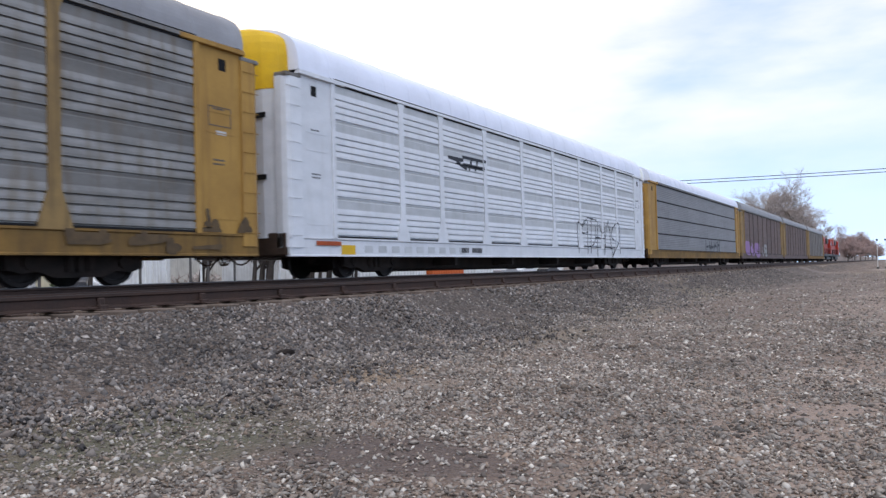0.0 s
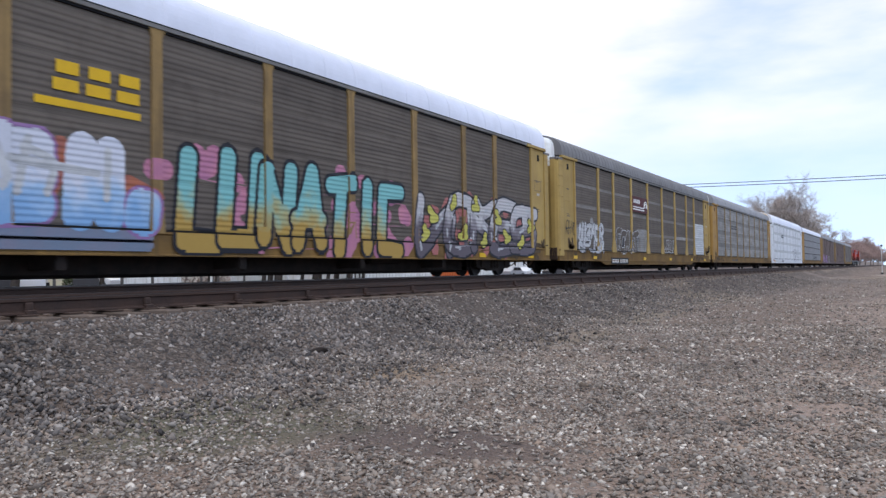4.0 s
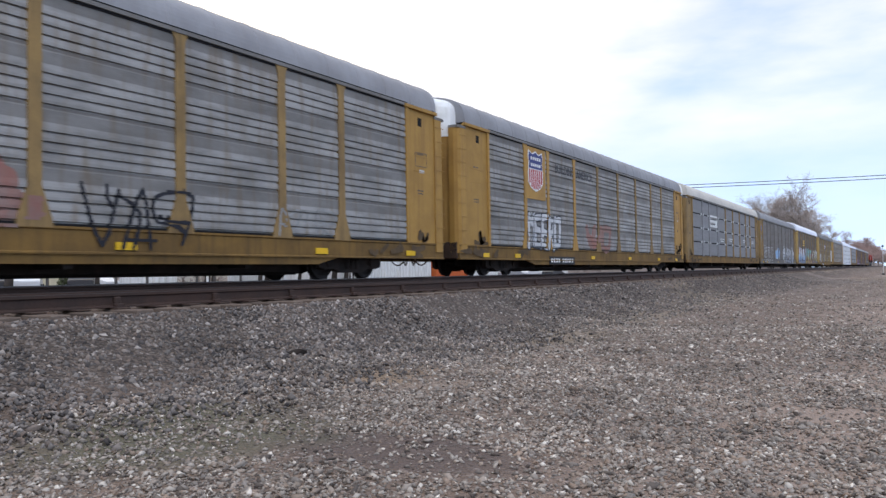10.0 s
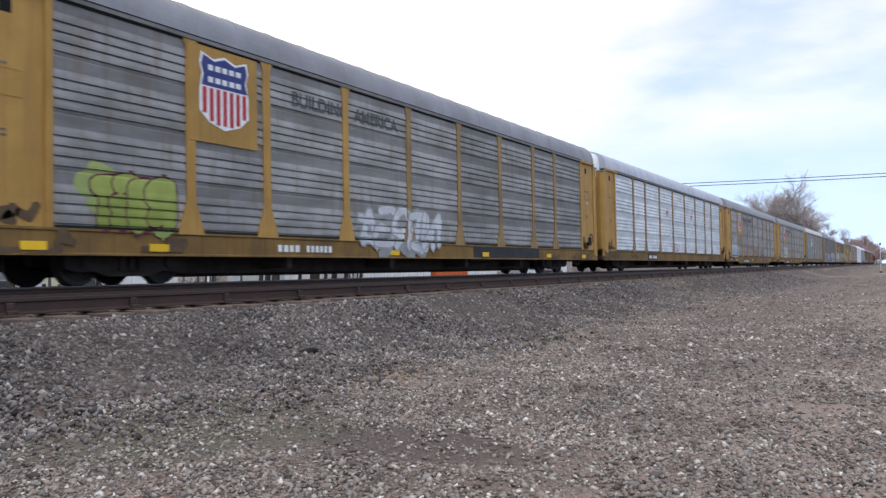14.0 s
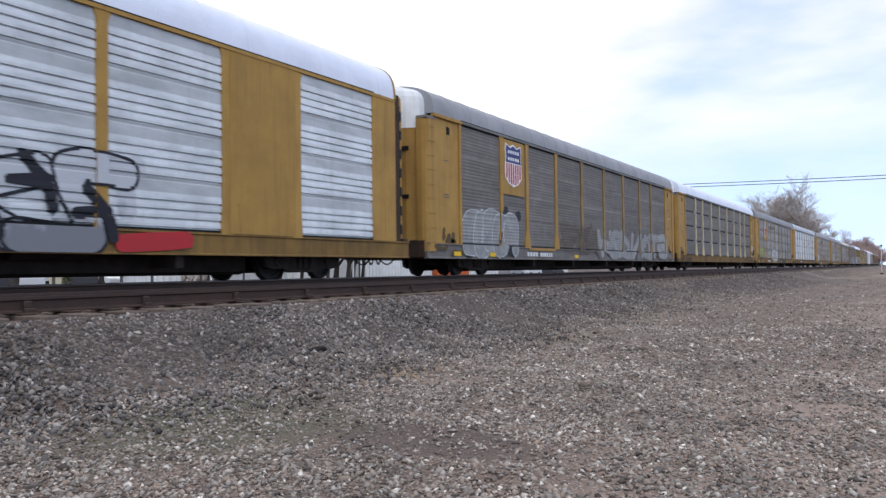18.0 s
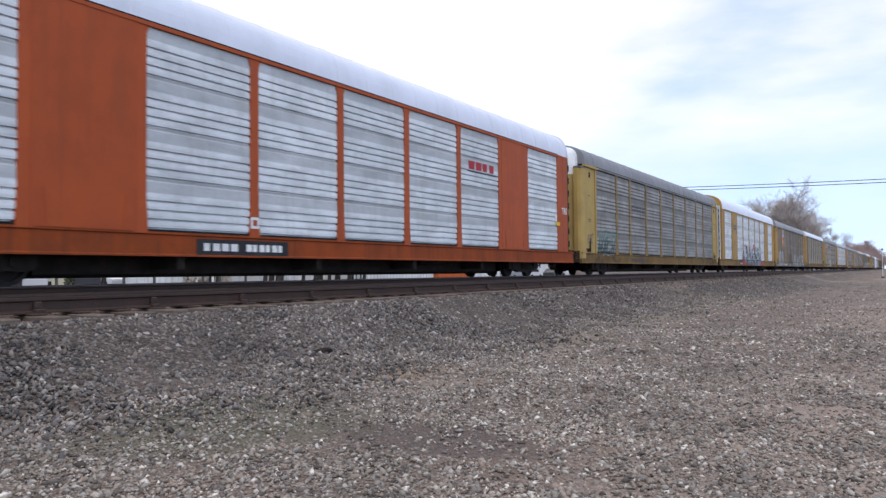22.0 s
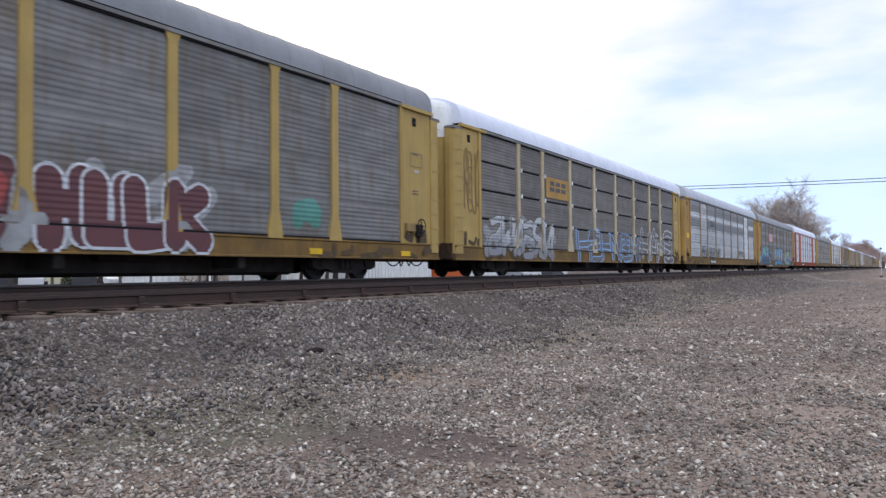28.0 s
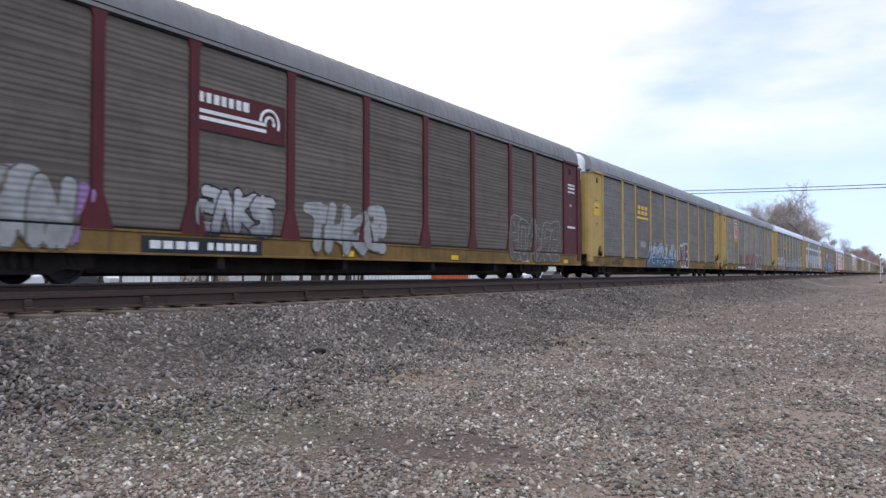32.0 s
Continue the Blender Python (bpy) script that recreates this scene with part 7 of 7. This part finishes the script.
def parked_car(label, mat, x, y, turn):
    v = thing("parked_car", label, "car", pose(x, y, 0.1, 0, 0, turn), group="cars parked behind the tracks")
    bm = extrude_profile([(-2.2, 0.3), (2.2, 0.3), (2.25, 0.7), (1.5, 0.9), (0.75, 1.42), (-1.1, 1.45), (-1.8, 0.98), (-2.25, 0.9)], -0.85, 0.85)
    bmesh.ops.bevel(bm, geom=bm.edges[:], offset=0.06, segments=2, affect="EDGES")
    part("body", bm, mat, v)
    for y_ in (-0.855, 0.855):
        g = extrude_profile([(-1.45, 1.0), (1.15, 1.0), (0.68, 1.36), (-1.05, 1.38)], y_ - 0.012, y_ + 0.012)
        part("side_window", g, glass_dark, v)
        for x_ in (-1.35, 1.4):
            part("wheel", rod(bmesh.new(), (x_, y_ - 0.1, 0.32), (x_, y_ + 0.06, 0.32), 0.32, 16), tyre, v)
    return v


car_white = surface("white_car_paint", (0.72, 0.73, 0.74), 0.3)
car_dark = surface("dark_car_paint", (0.06, 0.06, 0.065), 0.3)
car_silver = surface("silver_car_paint", (0.42, 0.43, 0.45), 0.3, 0.4)
for label, mat, x, y, turn in (("white parked car in the yard", car_white, -54, 33.2, 145), ("dark parked car in the yard", car_dark, -52, 36.2, 140), ("white parked car beside a bush", car_white, -58, 41.2, 10),
                               ("silver parked car by the shed", car_silver, -44, 92.0, 90), ("white parked car by the shed", car_white, -44, 97.5, 90), ("dark parked car by the shed", car_dark, -44, 106.0, 90), ("silver parked car in the yard", car_silver, -54, 44.5, 138), ("dark parked car in the yard", car_dark, -54, 30.6, 150)):
    parked_car(label, mat, x, y, turn)


def post_thing(x, y, h, mat, r=0.09):
    p = thing("yard_post", "slim post in the yard", "post", pose(x, y, 0.1), group="posts in the yard")
    part("shaft", rod(bmesh.new(), (0, 0, 0), (0, 0, h), r, 8, r * 0.85), mat, p)
    part("foot", rod(bmesh.new(), (0, 0, 0), (0, 0, 0.2), r * 1.8, 8), siding_gray, p)


for x, y, m_ in ((-45, 41.6, siding_white), (-45, 42.3, siding_gray), (-44, 46.3, siding_white), (-44, 49.0, siding_white), (-46, 59.5, siding_white), (-46, 60.6, siding_white), (-46, 61.6, siding_gray), (-40, 30.0, siding_gray), (-41, 33.0, siding_gray), (-43, 38.8, siding_gray), (-44, 44.0, siding_gray), (-42, 27.0, siding_gray)):
    post_thing(x, y, 3.6, m_)


def limbs(rng, start, way, length, r, depth, wood, twigs, spread):
    """Grows one limb: tapered pieces that bend and fork, with tufts of thin twigs at the ends."""
    p, d = Vector(start), Vector(way).normalized()
    for k in range(3):
        d = (d + Vector((rng.uniform(-1, 1), rng.uniform(-1, 1), rng.uniform(-0.4, 0.7))) * 0.17).normalized()
        q = p + d * (length / 3)
        rod(wood, p, q, r, 6 if r > 0.06 else 3, r * 0.82)
        r *= 0.82
        p = q
        if depth > 0:
            for _ in range(rng.choice((1, 2, 2)) if k < 2 else 3):
                side = Vector((rng.uniform(-1, 1), rng.uniform(-1, 1), rng.uniform(-0.35, 0.6)))
                limbs(rng, p, d * (1 - spread) + side * spread, length * rng.uniform(0.45, 0.66), r * 0.6, depth - 1, wood, twigs, spread)
        if depth < 2:
            for _ in range(6 if depth == 0 else 3):
                w = (d * 0.6 + Vector((rng.uniform(-1, 1), rng.uniform(-1, 1), rng.uniform(-0.5, 0.9)))).normalized()
                e = p + w * rng.uniform(0.5, 1.2)
                s = w.orthogonal().normalized() * 0.013
                twigs.append((p - s, p + s, e))


def bare_tree(x, y, h, label, seed, twig_mat, wide=0.62, depth=3, stems=6, trunk_r=0.38, base=0.1, wood_mat=bark):
    rng = random.Random(seed)
    t = thing("bare_tree", label, "tree", pose(x, y, base), group="bare trees")
    wood, twigs = bmesh.new(), []
    top = h * 0.2
    rod(wood, (0, 0, -0.1), (0.1, 0.1, top), trunk_r, 9, trunk_r * 0.75)
    for k in range(stems):
        a = k * math.tau / stems + rng.uniform(-0.4, 0.4)
        lift = 0.45 + 1.5 * ((k * 0.618) % 1.0)
        limbs(rng, (0.1, 0.1, top * rng.uniform(0.75, 1.0)), (math.cos(a) * wide, math.sin(a) * wide, lift), h * rng.uniform(0.30, 0.36), trunk_r * 0.5, depth, wood, twigs, 0.55)
    limbs(rng, (0.1, 0.1, top), (0.05, 0, 1), h * 0.38, trunk_r * 0.6, depth, wood, twigs, 0.5)
    k = h / max(max(v.co.z for v in wood.verts), max(p.z for tri in twigs for p in tri))
    for v in wood.verts:
        v.co *= k
    twigs = [[p * k for p in tri] for tri in twigs]
    part("trunk", wood, wood_mat, t)
    me = bpy.data.meshes.new("crown")
    me.from_pydata([tuple(v) for tri in twigs for v in tri], [], [(3 * k, 3 * k + 1, 3 * k + 2) for k in range(len(twigs))])
    me.materials.append(twig_mat)
    part("crown", me, None, t, "fine bare twigs")
    return t


bare_tree(-24.3, 196, 23.0, "large bare deciduous tree behind the train", 4, twig_brown, 0.72, 3, 10, 0.5)
bare_tree(-28.5, 204, 15.5, "bare deciduous tree with fine twigs", 9, twig_brown, 0.9, 3, 7)
bare_tree(-20.8, 214, 16.0, "bare deciduous tree with fine twigs", 21, twig_brown, 0.66, 3, 8)
bare_tree(-27.0, 256, 19.5, "bare deciduous tree with fine twigs", 15, twig_brown, 0.9, 3, 8)
for k, (x, y, h) in enumerate(((-24.5, 440, 20), (-18.5, 372, 10), (-18.5, 430, 14), (-20.5, 450, 15), (-18.6, 500, 18), (-20.5, 540, 19), (-19.0, 590, 18), (-19.5, 660, 17), (-19.0, 760, 16), (-19.0, 900, 16))):
    bare_tree(x, y, h, "reddish bare tree in the distance", 30 + k, twig_red, 1.1, 3, 7)
for k, (x, y) in enumerate(((-44, 47.5), (-47, 50.0), (-43, 51.2), (-46, 53.0), (-42, 54.5), (-45, 56.6), (-50, 35.8), (-41, 44.6), (-48, 28.2), (-52, 48.6), (-49, 52.2), (-55, 50.7), (-40, 49.2), (-53, 55.4), (-50, 60.2), (-43, 58.0), (-47, 61.8), (-56, 46.0), (-39, 40.8))):
    bare_tree(x, y, 8.0, "slender bare tree in the yard", 60 + k, twig_brown, 0.5, 1, 5, 0.16 + 0.05 * (k % 3), wood_mat=bark_dark)


def bush(x, y, r, h):
    b = thing("bush", "dark low evergreen bush in the yard", "bush", pose(x, y, 0.1), group="bushes in the yard")
    rng = random.Random(int(x * 7 + y))
    bm = bmesh.new()
    for _ in range(420):
        a, u, v = rng.uniform(0, math.tau), rng.random() ** 0.5, rng.random()
        c_ = Vector((math.cos(a) * r * u * (1 - 0.5 * v), math.sin(a) * r * u * (1 - 0.5 * v), 0.15 + h * v))
        s = [c_ + Vector((rng.uniform(-1, 1), rng.uniform(-1, 1), rng.uniform(-1, 1))) * 0.14 for _ in range(3)]
        bm.faces.new([bm.verts.new(p) for p in s])
    part("foliage", bm, evergreen, b)
    part("stem", rod(bmesh.new(), (0, 0, 0), (0, 0, h * 0.7), 0.06, 6), bark, b)


def scrub(label, x, y0, y1, h, count, seed):
    """A long belt of bare scrub far behind the tracks."""
    rng = random.Random(seed)
    tris = []
    for _ in range(count):
        c_ = Vector((x + rng.uniform(-4, 4), rng.uniform(y0, y1), 0.1))
        for _ in range(14):
            p = c_ + Vector((rng.uniform(-1, 1), rng.uniform(-1, 1), rng.uniform(0, h * 0.6)))
            e = p + Vector((rng.uniform(-0.8, 0.8), rng.uniform(-0.8, 0.8), rng.uniform(0.3, 0.4 * h)))
            s = Vector((0.05, 0.09, 0))
            tris.append((p - s, p + s, e))
    me = bpy.data.meshes.new("scrub")
    me.from_pydata([tuple(v) for tri in tris for v in tri], [], [(3 * k, 3 * k + 1, 3 * k + 2) for k in range(len(tris))])
    me.materials.append(twig_brown)
    tagged(new("scrub", me), label, "bushes", kind="stuff")


scrub("belt of bare brown scrub behind the tracks", -58, 118, 520, 3.4, 2600, 5)
scrub("low reddish brush along the far tracks", -24, 330, 1000, 4.5, 1500, 7)
scrub("low bare scrub at the edge of the yard", -63, 4, 66, 1.8, 260, 6)
for x, y, r, h in ((-52, 34.9, 0.9, 1.0), (-54, 58.6, 1.2, 1.6)):
    bush(x, y, r, h)

# ---- wires over the crossing, and crossing signals ----
pole_wood = surface("weathered_pole_timber", (0.13, 0.105, 0.085), 0.9, 0.0, (0.19, 0.16, 0.13), 3.0, 0.6, 0.12)
wire_mat = surface("dark_cable", (0.035, 0.035, 0.038), 0.7)
for x in (-62.0, 26.0):
    p = thing("utility_pole", "weathered wooden utility pole beside the crossing", "utility pole", pose(x, 101, lie(x)), group="utility poles")
    part("shaft", rod(bmesh.new(), (0, 0, 0), (0, 0, 13.0), 0.17, 10, 0.11), pole_wood, p)
    part("crossarm", boxed(-0.06, 0.06, -1.1, 1.1, 12.2, 12.32, bevel=0.01), pole_wood, p)
for dy, dz in ((0.0, 0.0), (0.5, 0.42)):
    line = []
    for k in range(25):
        x = -62 + 88 * k / 24
        line.append(Vector((x, 101 + dy, 11.35 + dz - 0.025 * (x + 24) + 0.7 * ((x + 18) / 44) ** 2)))
    tagged(new("overhead_wire", to_mesh("overhead_wire", tube(bmesh.new(), line, 0.045), wire_mat)), "dark overhead cable across the tracks", "cable", "overhead wires")
for x, y in ((-2.15, 104.0), (-1.3, 104.0)):
    s = thing("crossing_signal", "slim crossing signal mast with round black lamp hood", "railway signal", pose(x, y, 0.0), group="crossing signals")
    part("mast", rod(bmesh.new(), (0, 0, 0), (0, 0, 3.5), 0.03, 8), siding_white, s)
    part("lamp_hood", rod(bmesh.new(), (0, -0.12, 3.35), (0, 0.1, 3.35), 0.12, 14), black_paint, s)
    part("foot", boxed(-0.15, 0.15, -0.15, 0.15, 0.0, 0.2), siding_gray, s)

# a dark clod on the ballast shoulder, and a few large stones
def clod(x, y, r, mat, label):
    bm = bmesh.new()
    bmesh.ops.create_icosphere(bm, subdivisions=2, radius=r)
    for v in bm.verts:
        k = 1 + 0.5 * noise.noise(v.co * (2.2 / r) + Vector((x, y, 0)))
        v.co = Vector((v.co.x * k * 1.5, v.co.y * k, v.co.z * k * 0.7))
    tagged(new("clod", to_mesh("clod", bm, mat)), label, "stone").matrix_basis = pose(x, y, lie(x) + r * 0.4, 0, 0, 30)


clod(-6.1, 7.2, 0.07, under, "dark oily clod lying on the ballast")
clod(-5.9, 7.35, 0.035, under, "small dark clod lying on the ballast")

# ---- ties, plates and anchors of the near track ----
tie_me = to_mesh("tie", boxed(-1.3, 1.3, -0.115, 0.115, -0.17, 0.0, bevel=0.012), tie_wood)
plate_me = to_mesh("tie_plate", boxed(-0.18, 0.18, -0.09, 0.09, 0.0, 0.018, bevel=0.004), tie_plate_mat)


rng = random.Random(8)
for k in range(250):
    y = 1.0 + k * 0.53
    t = part("tie", tie_me, None, near_track, at=pose(TRACK_B + rng.uniform(-0.05, 0.05), y + rng.uniform(-0.03, 0.03), RAIL_B - 0.193 + rng.uniform(-0.008, 0.0), 0, 0, rng.uniform(-1, 1)))
    if k < 110:
        part("tie_plate", plate_me, None, near_track, at=pose(TRACK_B + GAUGE, y, RAIL_B - 0.193))
# rail anchors gripping the foot and web of the near rail
anchor_me = to_mesh("rail_anchor", box(boxed(-0.02, 0.055, -0.045, 0.045, -0.13, -0.045, bevel=0.012), 0.02, 0.10, -0.06, 0.06, -0.19, -0.125, 0.012), rail_steel)
for k in range(40):
    part("rail_anchor", anchor_me, None, near_track, at=pose(TRACK_B + GAUGE, 3.24 + k * 1.535, RAIL_B))
bm = bmesh.new()
for k in range(420):
    y = -6 + k * 0.55
    box(bm, TRACK_A - 1.3, TRACK_A + 1.3, y - 0.11, y + 0.11, RAIL_A - 0.36, RAIL_A - 0.19)
part("ties", bm, tie_wood, far_track)["kind"] = "stuff"


def motions():
    """The train rolls away along the track; the rows give the place of the gap behind the white car."""
    run = [
        (0, 13.20),
        (1, 31.71),
        (2, 49.65),
        (3, 68.05),
        (4, 86.31),
        (4.5, 95.27),
        (6.5, 131.50),
        (7, 140.61),
        (8, 158.65),
        (9, 176.58),
        (10, 194.56),
        (11, 212.68),
        (12, 230.56),
        (13, 248.27),
        (14, 266.05),
        (14.5, 274.88),
        (16.5, 310.64),
        (17, 319.46),
        (18, 337.37),
        (19, 354.69),
        (20, 372.26),
        (21, 389.66),
        (22, 407.67),
        (23, 425.04),
        (24, 442.63),
        (25, 460.40),
        (28, 513.05),
        (29, 530.58),
        (30, 548.10),
        (31, 565.32),
        (32, 582.82),
    ]
    for i, car in cars:
        walk(car, [(t, pose(TRACK_A, s - 29.0 * i + 14.5, RAIL_A)) for t, s in run])
    for i, engine in engines:
        walk(engine, [(t, pose(TRACK_A, s + 29.0 * 5 + 11.2 + 22.6 * i, RAIL_A)) for t, s in run])
    # every wheelset turns alike, by the way that the train has gone
    ts, ss = [r[0] for r in run], [r[1] for r in run]
    times = [k / 30 for k in range(0, 961)]
    walk(wheelsets[0], [(t, pose(0, 0, 0, -math.degrees((float(np.interp(t, ts, ss)) - ss[0]) / 0.415))) for t in times])
    keys = wheelsets[0].animation_data
    for w in wheelsets[1:]:
        w.rotation_mode = "QUATERNION"
        w.animation_data_create()
        w.animation_data.action = keys.action
        w.animation_data.action_slot = keys.action_slot


motions()
